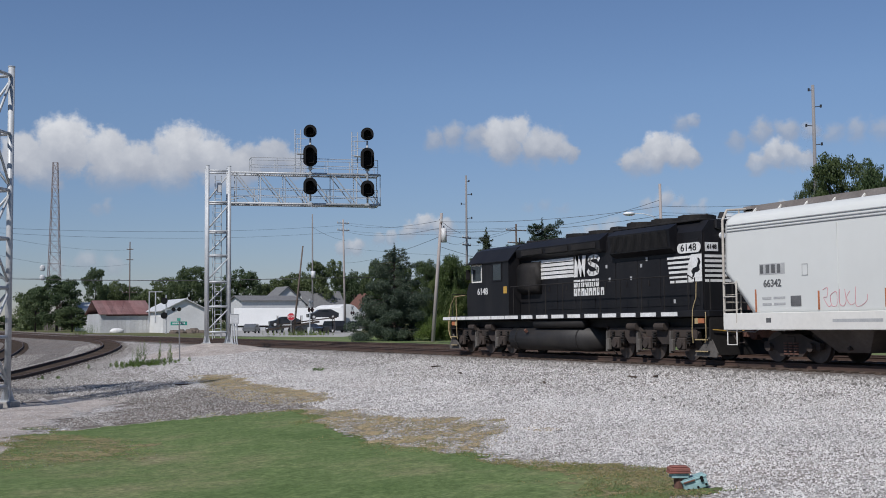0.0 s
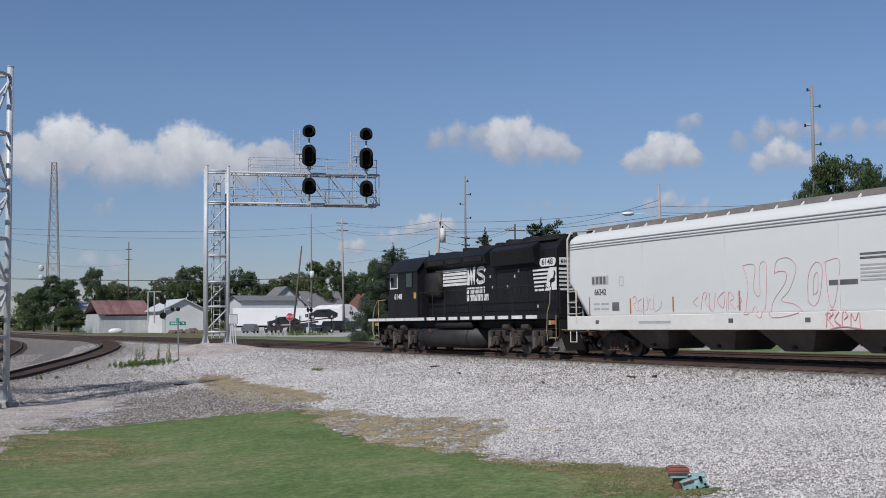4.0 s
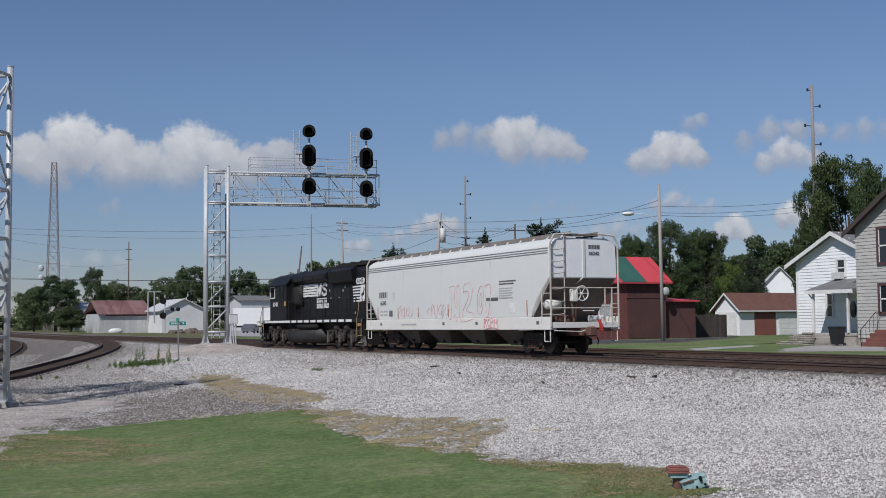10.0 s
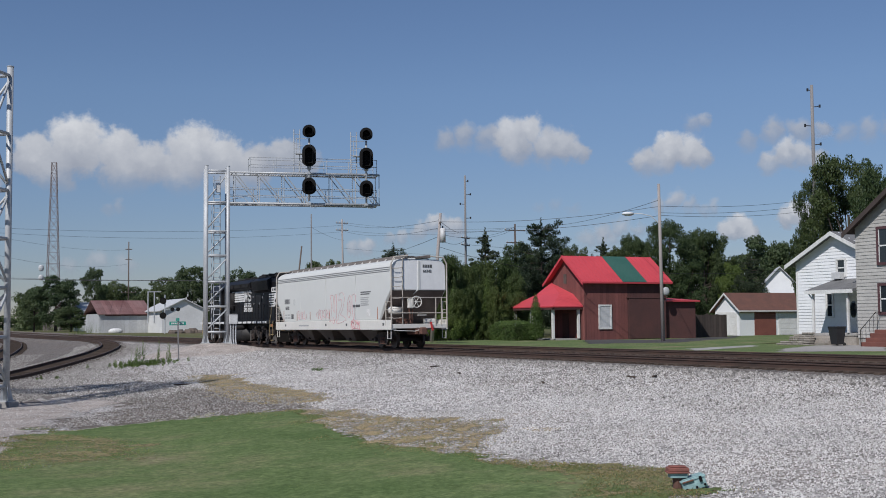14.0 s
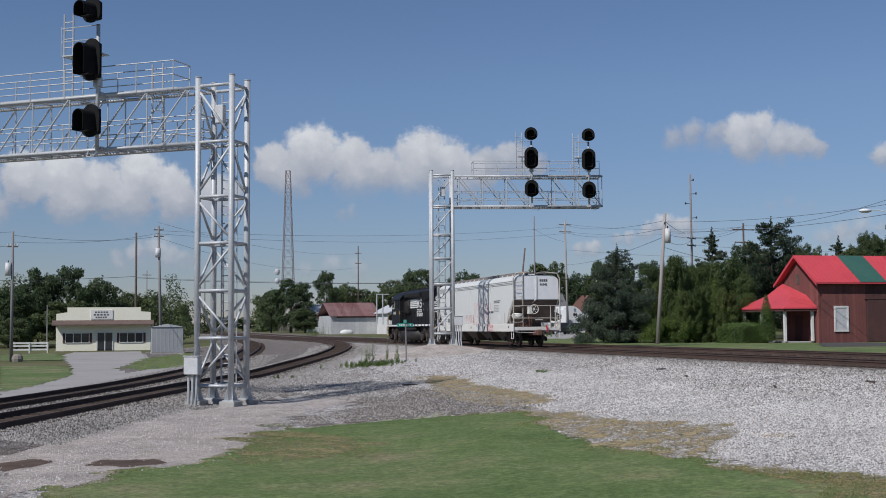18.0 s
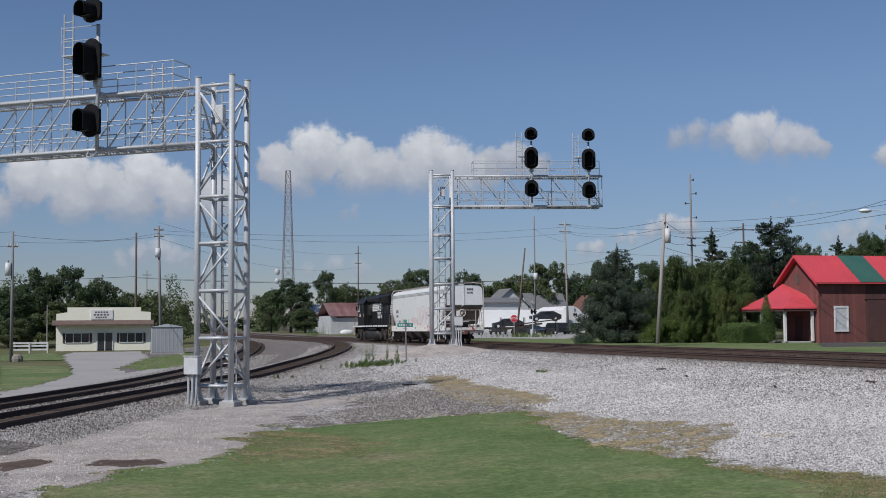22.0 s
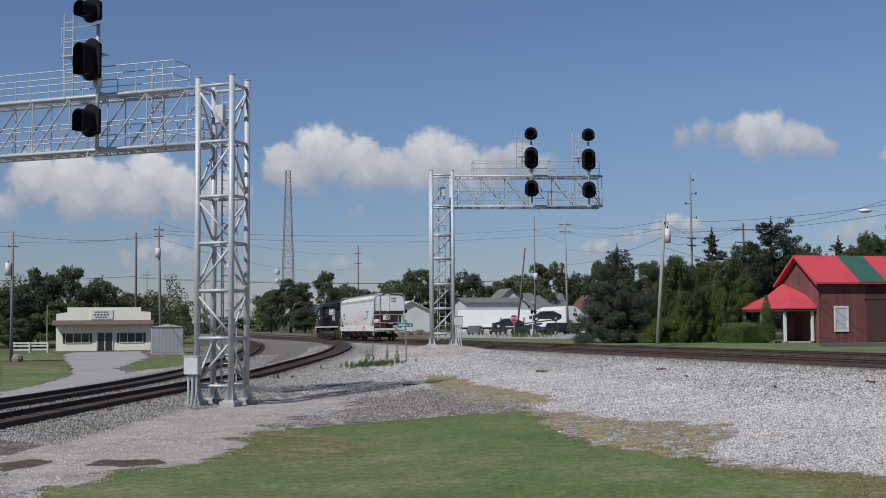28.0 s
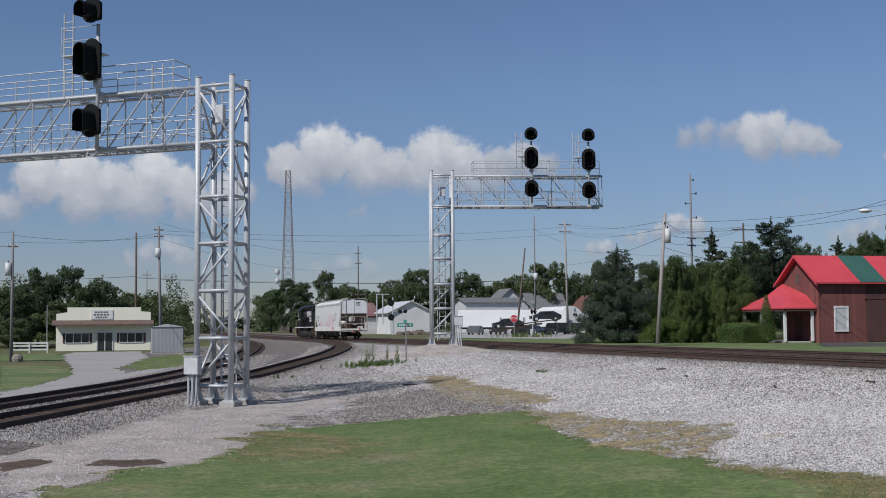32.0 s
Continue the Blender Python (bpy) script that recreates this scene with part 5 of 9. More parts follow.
    # ends
    for e, d in ((0.0, 1), (-HL, -1)):
        yi = e - d * 0.02
        plat = car("end_platform", Geo().box(-1.6, yi, 1.16, 1.6, yi - d * 1.5, 1.22, 0.01).box(-1.62, e, 1.05, 1.62, e - d * 0.1, 1.28, 0.01), M_HOPPERTRIM, "cream end platform")
        for s in (-1, 1):
            post = car("corner_post", Geo().path([(s * 1.6, e, 1.1), (s * 1.6, e, 4.45), (s * 1.42, e, 4.78), (s * 0.64, e, 4.84)], 0.042, 8), M_CARRAIL, "white bent corner post")
            car("step", Geo().path([(s * 1.58, e - d * 0.1, 1.0), (s * 1.58, e - d * 0.1, 0.52), (s * 1.58, e - d * 0.55, 0.52), (s * 1.58, e - d * 0.55, 1.0)], 0.022, 6), M_HOPPERTRIM, "hanging stirrup step")
            for k in range(3):
                part("side_grab", Geo().path([(s * 1.62, e, 1.6 + 0.42 * k), (s * 1.66, e - d * 0.1, 1.6 + 0.42 * k), (s * 1.66, e - d * 0.62, 1.6 + 0.42 * k)], 0.018, 6), M_CARRAIL, post)
            part("grab_post", Geo().tube((s * 1.64, e - d * 0.64, 1.2), (s * 1.64, e - d * 0.64, 2.5), 0.03, 6), M_CARRAIL, post)
        lad = car("ladder", Geo().tube((-0.95, e - d * 0.02, 1.2), (-0.95, e - d * 0.02, 4.78), 0.026, 6), M_CARRAIL, "dirty cream end ladder")
        for zr in (1.6, 2.1, 2.62, 3.24, 3.72, 4.2):
            part("rung", Geo().path([(-1.58, e + d * 0.03, zr + 0.02), (-1.5, e + d * 0.05, zr - 0.02), (-1.25, e + d * 0.05, zr - 0.015), (-1.05, e + d * 0.05, zr + 0.02), (-0.95, e, zr + 0.05)], 0.017, 6), M_CARRAIL, lad)
        for h in (1.85, 2.66):
            car("end_rail", Geo().tube((-1.6, e, h), (1.6, e, h), 0.024, 6), M_CARRAIL, "cream end handrail")
        car("crossover_board", Geo().box(-0.66, e, 4.76, 0.66, e - d * 0.35, 4.82), M_RUNBOARD)
        for x in (0.95, 1.28):
            car("rail_post", Geo().tube((x, e, 1.2), (x, e, 2.66), 0.03, 6), M_CARRAIL)
        drawbar = car("draft_gear", Geo().box(-0.22, e, 0.72, 0.22, e - d * 1.2, 1.12, 0.03), M_RUST, "rusty draft gear")
        part("coupler", Geo().box(-0.12, e, 0.8, 0.12, e + d * 0.35, 1.0, 0.03).box(-0.19, e + d * 0.28, 0.7, 0.19, e + d * 0.6, 1.1, 0.06), M_RUST, drawbar, "rusty coupler")
        part("hose", Geo().path([(0.45, e, 0.85), (0.47, e + d * 0.2, 0.55), (0.35, e + d * 0.35, 0.4)], 0.03, 6), M_TRUCK, drawbar)
        part("uncoupling_rod", Geo().path([(-1.5, e + d * 0.06, 0.95), (-0.3, e + d * 0.12, 0.9), (0.0, e + d * 0.2, 1.0)], 0.016, 6), M_HOPPERTRIM, drawbar)
    # brake gear on the rear end
    e = -HL
    bw = car("brake_wheel", Geo(), M_HOPPERTRIM, "cream hand brake wheel")
    g, n = Geo(), 20
    for i in range(n):
        a, b = 2 * math.pi * i / n, 2 * math.pi * (i + 1) / n
        g.tube((-0.23 + 0.29 * math.cos(a), e - 0.14, 2.43 + 0.29 * math.sin(a)), (-0.23 + 0.29 * math.cos(b), e - 0.14, 2.43 + 0.29 * math.sin(b)), 0.024, 6)
    for i in range(6):
        a = math.pi * i / 3
        g.tube((-0.23, e - 0.1, 2.43), (-0.23 + 0.29 * math.cos(a), e - 0.14, 2.43 + 0.29 * math.sin(a)), 0.016, 5)
    bw.data = g.tube((-0.23, e - 0.02, 2.43), (-0.23, e - 0.16, 2.43), 0.05, 8).mesh("brake_wheel", M_HOPPERTRIM)
    car("brake_housing", Geo().box(-0.6, e + 0.25, 2.1, -0.3, e + 0.02, 2.62, 0.04), M_HOPPERTRIM, "hand brake gearbox")
    car("brake_chain", Geo().tube((-0.35, e + 0.1, 2.1), (-0.3, e + 0.3, 1.2), 0.03, 6).tube((-0.5, e + 0.2, 2.1), (-0.42, e + 0.2, 1.3), 0.045, 6), M_RUST)
    car("air_tank", Geo().tube((-1.35, e + 0.75, 2.0), (-0.75, e + 0.75, 2.0), 0.2, 14).ball((-1.35, e + 0.75, 2.0), 0.12, 0.2, 0.2), M_HOPPERTRIM, "cream air reservoir", True)
    car("brake_valve", Geo().box(-1.1, e + 0.55, 1.3, -0.8, e + 0.3, 1.62, 0.04).box(-0.7, e + 0.5, 1.25, -0.5, e + 0.3, 1.5, 0.04).tube((-1.3, e + 0.3, 1.55), (-0.2, e + 0.3, 1.5), 0.03, 6), M_RUST, "rusty brake valve")
    car("hand_brake_step", Geo().box(-0.1, e + 0.05, 1.72, 0.35, e - 0.12, 1.76), M_HOPPERTRIM)
    car("brake_cylinder", Geo().tube((0.5, e + 0.5, 1.42), (1.0, e + 0.5, 1.42), 0.14, 12).box(0.9, e + 0.6, 1.25, 1.15, e + 0.4, 1.55, 0.03), M_HOPPERTRIM)
    car("red_flag", Geo().bar((0.62, e - 0.05, 1.38), (0.72, e - 0.1, 0.92), 0.16, 0.05), M_REDTAG, "red marker flag")
    for k in range(4):
        car("rear_mark_block", Geo().box(0.24 + 0.14 * k, e + 0.098, 4.24, 0.35 + 0.14 * k, e + 0.063, 4.4), M_STENCIL, "dark reporting mark block")
    turn = Matrix(((1, 0, 0, 0), (0, 0, -1, 0), (0, 1, 0, 0), (0, 0, 0, 1)))
    lettering("car_number", "66342", 0.2, Matrix.Translation((0.5, e + 0.066, 4.05)) @ turn, M_STENCIL, hopper, "black car number", 1.0, 0.006)
    for x, z in ((-0.5, 3.35), (-0.5, 3.22), (0.35, 3.36), (0.42, 3.28), (0.42, 3.2)):
        car("end_note", Geo().box(x - 0.15, e + 0.098, z, x + 0.15, e + 0.094, z + 0.035), M_FADEDSHADE)
    # trucks
    for c in (-2.4, -17.05):
        for k in (-0.9, 0.9):
            w = wheelset(hopper, c + k, 0.457)
            WHEELS.append((w, 0.457))
        for s in (-1, 1):
            x = s * 1.0
            pts = [(c - 1.2, 0.6), (c - 0.75, 0.72), (c - 0.4, 0.86), (c + 0.4, 0.86), (c + 0.75, 0.72), (c + 1.2, 0.6), (c + 1.2, 0.38), (c + 0.65, 0.36), (c + 0.45, 0.18), (c - 0.45, 0.18), (c - 0.65, 0.36), (c - 1.2, 0.38)]
            fr = car("side_frame", Geo().prism(pts, 0, x - 0.07, x + 0.07), M_TRUCK, "dark cast side frame")
            for k in (-0.9, 0.9):
                part("bearing", Geo().tube((x + s * 0.07, c + k, 0.457), (x + s * 0.2, c + k, 0.457), 0.13, 12), M_TRUCK, fr)
            sp = Geo()
            for dy in (-0.22, 0.0, 0.22):
                for j in range(5):
                    sp.tube((x + s * 0.05, c + dy, 0.24 + 0.08 * j), (x + s * 0.05, c + dy, 0.28 + 0.08 * j), 0.095, 8)
            part("spring", sp, M_RUST, fr, "rusty coil springs")
        car("truck_bolster", Geo().box(-1.1, c - 0.2, 0.5, 1.1, c + 0.2, 0.8, 0.04), M_TRUCK)
    # stencils and graffiti on the near side
    def on(z):
        return -(half_width(z) + 0.004)
    lettering("car_number", "66342", 0.3, on_side(on(2.37) - 0.002, -2.22, 2.37), M_STENCIL, hopper, "black car number", 1.05, 0.008)
    for y, w in ((-1.7, 0.14), (-1.95, 0.16), (-2.2, 0.16), (-2.45, 0.14)):
        car("mark_bar", Geo().box(on(2.8), y, 2.68, on(2.8) - 0.004, y - w, 2.94), M_STENCIL, "black reporting mark block")
    car("faded_patch", Geo().box(on(2.8) + 0.002, -1.66, 2.64, on(2.8) - 0.001, -2.78, 2.97), M_FADEDSHADE, "greyish patch behind the marks")
    car("black_square", Geo().box(on(1.83), -2.98, 1.68, on(1.83) - 0.004, -3.42, 1.98), M_STENCIL, "black square patch")
    car("label_frame", Geo().box(on(2.8), -3.5, 2.56, on(2.8) - 0.004, -3.52, 2.9).box(on(2.8), -3.72, 2.56, on(2.8) - 0.004, -3.74, 2.9).box(on(2.8), -3.5, 2.56, on(2.8) - 0.004, -3.74, 2.58).box(on(2.8), -3.5, 2.88, on(2.8) - 0.004, -3.74, 2.9), M_FADEDSHADE)
    for z in (1.9, 1.72):
        for y, w in ((-1.75, 0.4), (-2.25, 0.5)):
            car("note_bar", Geo().box(on(z), y, z, on(z) - 0.004, y - w, z + 0.07), M_FADEDSHADE)
    for j, (y, w) in enumerate(((-15.1, 1.5), (-15.1, 1.3))):
        car("note_bar", Geo().box(on(2.7), y, 3.02 - 0.11 * j, on(2.7) - 0.004, y - w, 3.08 - 0.11 * j), M_STENCIL)
    for j in range(5):
        car("note_bar", Geo().box(on(2.5), -15.1, 2.72 - 0.1 * j, on(2.5) - 0.004, -16.3 + 0.1 * (j % 2), 2.77 - 0.1 * j), M_FADEDSHADE)
    car("black_bar", Geo().box(on(2.3), -13.9, 2.24, on(2.3) - 0.004, -15.0, 2.38), M_STENCIL, "black painted-out bar")
    car("pale_patch", Geo().box(on(1.95), -15.95, 1.7, on(1.95) - 0.003, -16.45, 2.1), M_WHITE, "pale repainted patch")
    for y, z0, z1 in ((-1.42, 1.52, 2.62), (-4.1, 1.56, 2.1), (-6.6, 1.6, 2.1), (-10.0, 1.6, 2.2), (-17.45, 1.55, 2.55)):
        car("orange_bar", Geo().box(on(1.9), y, z0, on(1.9) - 0.005, y - 0.07, z1), M_ORANGE, "orange painted bar")

    def scrawl(name, strokes, y0, z0, k, r):
        """Sprayed lines: strokes of points, drawn flat on the side."""
        g = Geo()
        for pts in strokes:
            fine = []
            for i in range(len(pts) - 1):
                a, b = pts[i], pts[i + 1]
                m0, m1 = pts[max(i - 1, 0)], pts[min(i + 2, len(pts) - 1)]
                for j in range(5):
                    u = j / 5
                    fine.append(tuple(0.5 * (2 * p1 + (p2 - p0) * u + (2 * p0 - 5 * p1 + 4 * p2 - p3) * u * u + (3 * p1 - p0 - 3 * p2 + p3) * u ** 3) for p0, p1, p2, p3 in zip(m0, a, b, m1)))
            fine.append(pts[-1])
            v = []
            for x, z in fine:
                zz = z0 + z * k
                v.append((-(half_width(zz) + 0.004) if zz > 1.5 else -1.668, y0 - x * k, zz))
            g.path(v, r, 4)
        car(name, g, M_GRAFF, "red sprayed graffiti")
    loop = [(0, 0.1), (0.25, 0.9), (0.6, 0.7), (0.35, 0.4), (0.1, 0.2), (0.5, 0.0)]
    scrawl("graffiti_tag", [[(0.0, 0.9), (0.35, 1.0), (0.3, 0.55), (0.05, 0.5), (0.35, 0.05), (0.55, 0.1)], [(0.9, 0.8), (0.55, 0.6), (0.6, 0.1), (0.95, 0.1), (1.0, 0.7), (0.85, 0.8)], [(1.2, 0.9), (1.15, 0.2), (1.4, 0.05), (1.6, 0.3), (1.55, 0.9)], [(1.9, 0.8), (1.65, 0.45), (1.9, 0.1), (2.2, 0.2)], [(2.3, 1.0), (2.25, 0.1), (2.6, 0.05), (3.0, 0.3), (3.05, 0.6)]], -4.3, 1.62, 0.55, 0.010)
    scrawl("graffiti_tag", [[(0, 0), (0.3, 0.9), (0.6, 0.85), (0.4, 0.45), (0.9, 0.0)], [(0.8, 0.9), (0.75, 0.1), (1.1, 0.0), (1.3, 0.9)], [(1.9, 0.9), (1.45, 0.5), (1.9, 0.1), (2.1, 0.9), (1.8, 0.8)], [(2.3, 0.0), (2.4, 0.9), (2.8, 0.6), (2.45, 0.4), (2.9, 0.0)], [(-0.3, 0.2), (-0.6, 0.45), (-0.2, 0.7)], [(3.1, 0.8), (3.4, 0.45), (3.0, 0.1)]], -8.1, 1.62, 0.6, 0.012)
    scrawl("graffiti_letters", [[(0.0, 2.6), (0.9, 2.55), (0.75, 1.4), (1.2, 1.1), (1.25, 2.5), (1.75, 2.5), (1.5, 0.2), (1.1, 0.1), (0.8, 0.55), (0.5, 0.2), (0.1, 0.3), (0.35, 1.6), (0.0, 2.6)],
                                [(2.3, 2.1), (2.5, 2.7), (3.3, 2.8), (3.8, 2.3), (3.3, 1.3), (2.7, 0.8), (3.6, 0.6), (4.0, 0.2), (2.2, 0.0), (2.1, 0.7), (3.0, 1.6), (3.1, 2.1), (2.7, 2.2), (2.3, 2.1)],
                                [(4.5, 0.7), (4.6, 1.9), (5.1, 2.5), (5.5, 2.2), (5.3, 1.0), (4.9, 0.5), (4.5, 0.7)], [(4.85, 1.0), (4.95, 1.8), (5.2, 2.0), (5.15, 1.2), (4.85, 1.0)],
                                [(5.7, 2.5), (6.6, 2.5), (6.3, 0.9), (6.0, 0.4), (5.8, 1.0), (5.7, 2.5)], [(5.75, 0.1), (6.05, 0.15), (6.0, -0.2), (5.75, 0.1)]], -10.25, 1.36, 0.62, 0.011)
    scrawl("graffiti_tag", [[(0, 0), (0.15, 0.9), (0.5, 0.7), (0.2, 0.45), (0.55, 0.0)], [(0.9, 0.8), (0.6, 0.4), (1.0, 0.1)], [(1.1, 0.0), (1.2, 0.8), (1.5, 0.6), (1.25, 0.4)], [(1.7, 0.0), (1.75, 0.7), (2.0, 0.35), (2.25, 0.75), (2.3, 0.0)], [(0.2, -0.1), (1.2, 0.05), (2.6, -0.1)]], -13.85, 1.05, 0.55, 0.02)


build_hopper()


def motions():
    """The train pulls away along the main line, gathering speed; its wheels roll with it."""
    runs = [(0, 30.04), (1, 31.92), (2, 34.10), (3, 36.58), (4, 39.33), (5, 42.33), (6, 45.55), (7, 48.96), (8, 52.54), (9, 56.27), (10, 60.10), (11, 64.04), (12, 68.04), (13, 72.11), (14, 76.22), (15, 80.36), (16, 84.53), (17, 88.74), (18, 92.97), (19, 97.24), (20, 101.55), (21, 105.91), (22, 110.33), (23, 114.82), (24, 119.39), (25, 124.04), (26, 128.77), (27, 133.59), (28, 138.47), (29, 143.40), (30, 148.34), (31, 153.26), (32, 158.10)]
    knots = [(t, s) for t, s in runs]
    slope = math.degrees(math.atan(-0.003))
    rows = [(t, pose(0, s, fall(s - 10), slope)) for t, s in knots]
    walk(hopper, rows)
    walk(locomotive, [(t, pose(0, s, fall(s + 10), slope)) for t, s in knots])

    def way(t):
        for (t0, a), (t1, b) in zip(knots, knots[1:]):
            if t <= t1:
                return a + (b - a) * (t - t0) / (t1 - t0)
        return knots[-1][1]
    for ob, home in CLOUDS:
        m = ob.matrix_world.copy()
        gone = m.copy()
        gone.translation = home + Vector((home.y, EYE[0] - home.x, 0)).normalized() * 73.0
        walk(ob, [(0.0, m), (32.0, gone)])
    for wheel, r in WHEELS:
        home = wheel.location.copy()
        walk(wheel, [(0.1 * i, pose(home.x, home.y, home.z, -math.degrees((way(0.1 * i) - knots[0][1]) / r))) for i in range(321)])


M_REDLID = surface("rusty_red_paint", (0.30, 0.10, 0.075), (0.18, 0.075, 0.06), 5.0, 30, 0.8, bump=0.3)


# ---- plants ----
def tri_mesh(name, v, material):
    """A mesh of loose triangles from an array of corners, three to a leaf."""
    n = len(v) // 3
    me = bpy.data.meshes.new(name)
    me.vertices.add(3 * n)
    me.vertices.foreach_set("co", np.asarray(v, dtype=np.float32).ravel())
    me.loops.add(3 * n)
    me.loops.foreach_set("vertex_index", np.arange(3 * n, dtype=np.int32))
    me.polygons.add(n)
    me.polygons.foreach_set("loop_start", np.arange(0, 3 * n, 3, dtype=np.int32))
    me.update(calc_edges=True)
    me.materials.append(material)
    return me


def unit_rows(a):
    return a / np.maximum(np.linalg.norm(a, axis=1, keepdims=True), 1e-9)


def leaf_cloud(seed, blobs, count, size, shell=0.45, loose=0.75, slim=0.75):
    """Many small three-cornered leaf sprays on overlapping blobs (centre, radii), each facing mostly outwards."""
    rng = np.random.default_rng(seed)
    b = np.array(blobs)
    weights = (b[:, 3] * b[:, 4] * b[:, 5]) ** 0.72
    own = np.repeat(np.arange(len(b)), np.maximum(6, (count * weights / weights.sum()).astype(int)))
    n, b = len(own), b[own]
    d = unit_rows(rng.normal(size=(n, 3)))
    r = rng.uniform(shell, 1.12, (n, 1)) ** 0.7
    c = b[:, :3] + d * b[:, 3:] * r
    face = unit_rows(d + loose * rng.uniform(-1, 1, (n, 3)) + np.array((0, 0, 0.25)))
    u = unit_rows(np.cross(face, rng.normal(size=(n, 3))))
    w = np.cross(face, u)
    k = size * rng.uniform(0.55, 1.4, (n, 1))
    v = np.empty((n, 3, 3))
    v[:, 0], v[:, 1], v[:, 2] = c + u * k, c - u * k * 0.6 + w * k * slim, c - u * k * 0.6 - w * k * slim
    return v.reshape(-1, 3)


def broadleaf_meshes(seed, leaves, size, material):
    """A unit tree, one metre high and one wide: boughs carry clumps, clumps carry sprays."""
    rng = random.Random(seed)
    boughs, blobs = [], []
    lean = rng.uniform(0, 6.28)
    for i in range(58):
        a, h = rng.uniform(0, 6.28), 0.17 + 0.74 * rng.random() ** 0.9
        reach = 0.43 * math.sin(math.pi * min(1, (h - 0.02) / 0.99)) ** 0.6 * (1 + 0.22 * math.sin(2 * a + lean) + 0.15 * math.sin(5 * h * 3 + a))
        r = rng.uniform(0.2, 1.0) ** 0.6 * reach
        boughs.append((r * math.cos(a), r * math.sin(a), h))
        s = rng.uniform(0.05, 0.1)
        blobs.append((boughs[-1][0], boughs[-1][1], h, s * 1.25, s * 1.25, s * 0.85))
        for _ in range(9):
            d = Vector((rng.gauss(0, 1), rng.gauss(0, 1), rng.gauss(0.25, 0.7))).normalized() * s * rng.uniform(0.75, 1.25)
            q = rng.uniform(0.018, 0.04)
            blobs.append((boughs[-1][0] + d.x * 1.25, boughs[-1][1] + d.y * 1.25, h + d.z * 0.85, q * 1.3, q * 1.3, q * 0.7))
    crown = tri_mesh("crown", leaf_cloud(seed, blobs, leaves, size), material)
    g = Geo().tube((0, 0, -0.02), (0.01, 0, 0.3), 0.03, 8, 0.022).tube((0.01, 0, 0.3), (0, 0.01, 0.65), 0.022, 7, 0.01)
    for b in boughs[:12]:
        g.tube((0.005, 0, 0.2 + 0.3 * rng.random()), (b[0] * 0.9, b[1] * 0.9, b[2]), 0.011, 5, 0.004)
    return crown, g.mesh("trunk", M_BARK)


TREES_NEAR = [broadleaf_meshes(s, 46000, 0.0088, M_LEAF) for s in (3, 8, 21)]
TREES_LIGHT = [broadleaf_meshes(14, 34000, 0.0098, M_LEAFLIGHT)]
TREES_FAR = [broadleaf_meshes(s, 18000, 0.0150, M_LEAFHAZE) for s in (34, 55, 71)]
tree_count = [0]


def broadleaf(x, y, z, h, w, light=False):
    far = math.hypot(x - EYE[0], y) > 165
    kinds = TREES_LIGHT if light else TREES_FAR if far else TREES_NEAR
    crown, trunk = kinds[tree_count[0] % len(kinds)]
    tree_count[0] += 1
    t = thing("tree", Matrix.Translation((x, y, z)), "light green leafy tree behind the garage" if light else "broad green leafy tree behind the railway", "tree", "background trees")
    for nm, me in (("trunk", trunk), ("crown", crown)):
        ob = part(nm, me, M_LEAF, t)
        ob.matrix_local = Matrix.Rotation(tree_count[0] * 1.7, 4, "Z") @ Matrix.Diagonal((w * 1.15, w * 1.15, h, 1))
    return t


def light_tree(x, y, z, h, w):
    return broadleaf(x, y, z, h, w, True)


def conifer_meshes(seed, tiers, spread, material, rise=0.1, leaves=50000, taper=0.9, boughs=11, cushion=0.2, flat=0.5, size=0.012, start=0.06, loose=1.5):
    """A unit conifer: whorls of boughs, each a row of needle cushions that grow towards the tip, with dark gaps between."""
    rng = random.Random(seed)
    g = Geo().tube((0, 0, -0.02), (0, 0, 0.97), 0.02, 8, 0.003)
    blobs = [(0, 0, 0.8 + 0.19 * k / 8, 0.05 * (1.05 - k / 8) + 0.006, 0.05 * (1.05 - k / 8) + 0.006, 0.02) for k in range(9)]
    for i in range(tiers):
        h = start + (0.95 - start) * (i / tiers) ** 0.92
        reach = 0.5 * spread * (1 - h) ** taper + 0.03
        n = max(6, int(boughs * (1 - 0.45 * h)))
        a0 = rng.uniform(0, 6.28)
        for k in range(n):
            a = a0 + 2 * math.pi * (k + rng.uniform(-0.4, 0.4)) / n
            hh = min(0.96, h + rng.uniform(-0.6, 0.6) * (0.95 / tiers))
            ln, up = reach * rng.uniform(0.5, 1.12), rise + rng.uniform(-0.15, 0.15)
            for u in (0.3, 0.55, 0.78, 0.97):
                r = max(0.6 * cushion * 0.12, cushion * ln * (0.55 + 0.45 * u) * rng.uniform(0.65, 1.15))
                side = rng.uniform(-0.35, 0.35) * r
                x, y = math.cos(a) * ln * u - math.sin(a) * side, math.sin(a) * ln * u + math.cos(a) * side
                z = hh + ln * (up * u - 0.55 * u * (1 - u)) + rng.uniform(-0.3, 0.3) * r
                blobs.append((x, y, z, r, r, r * flat))
            g.tube((0, 0, hh), (math.cos(a) * ln * 0.95, math.sin(a) * ln * 0.95, hh + ln * up * 0.95), 0.004, 4, 0.001)
    return tri_mesh("crown", leaf_cloud(seed, blobs, leaves, size * 1.25, 0.3, loose, 0.36), material), g.mesh("trunk", M_BARK)


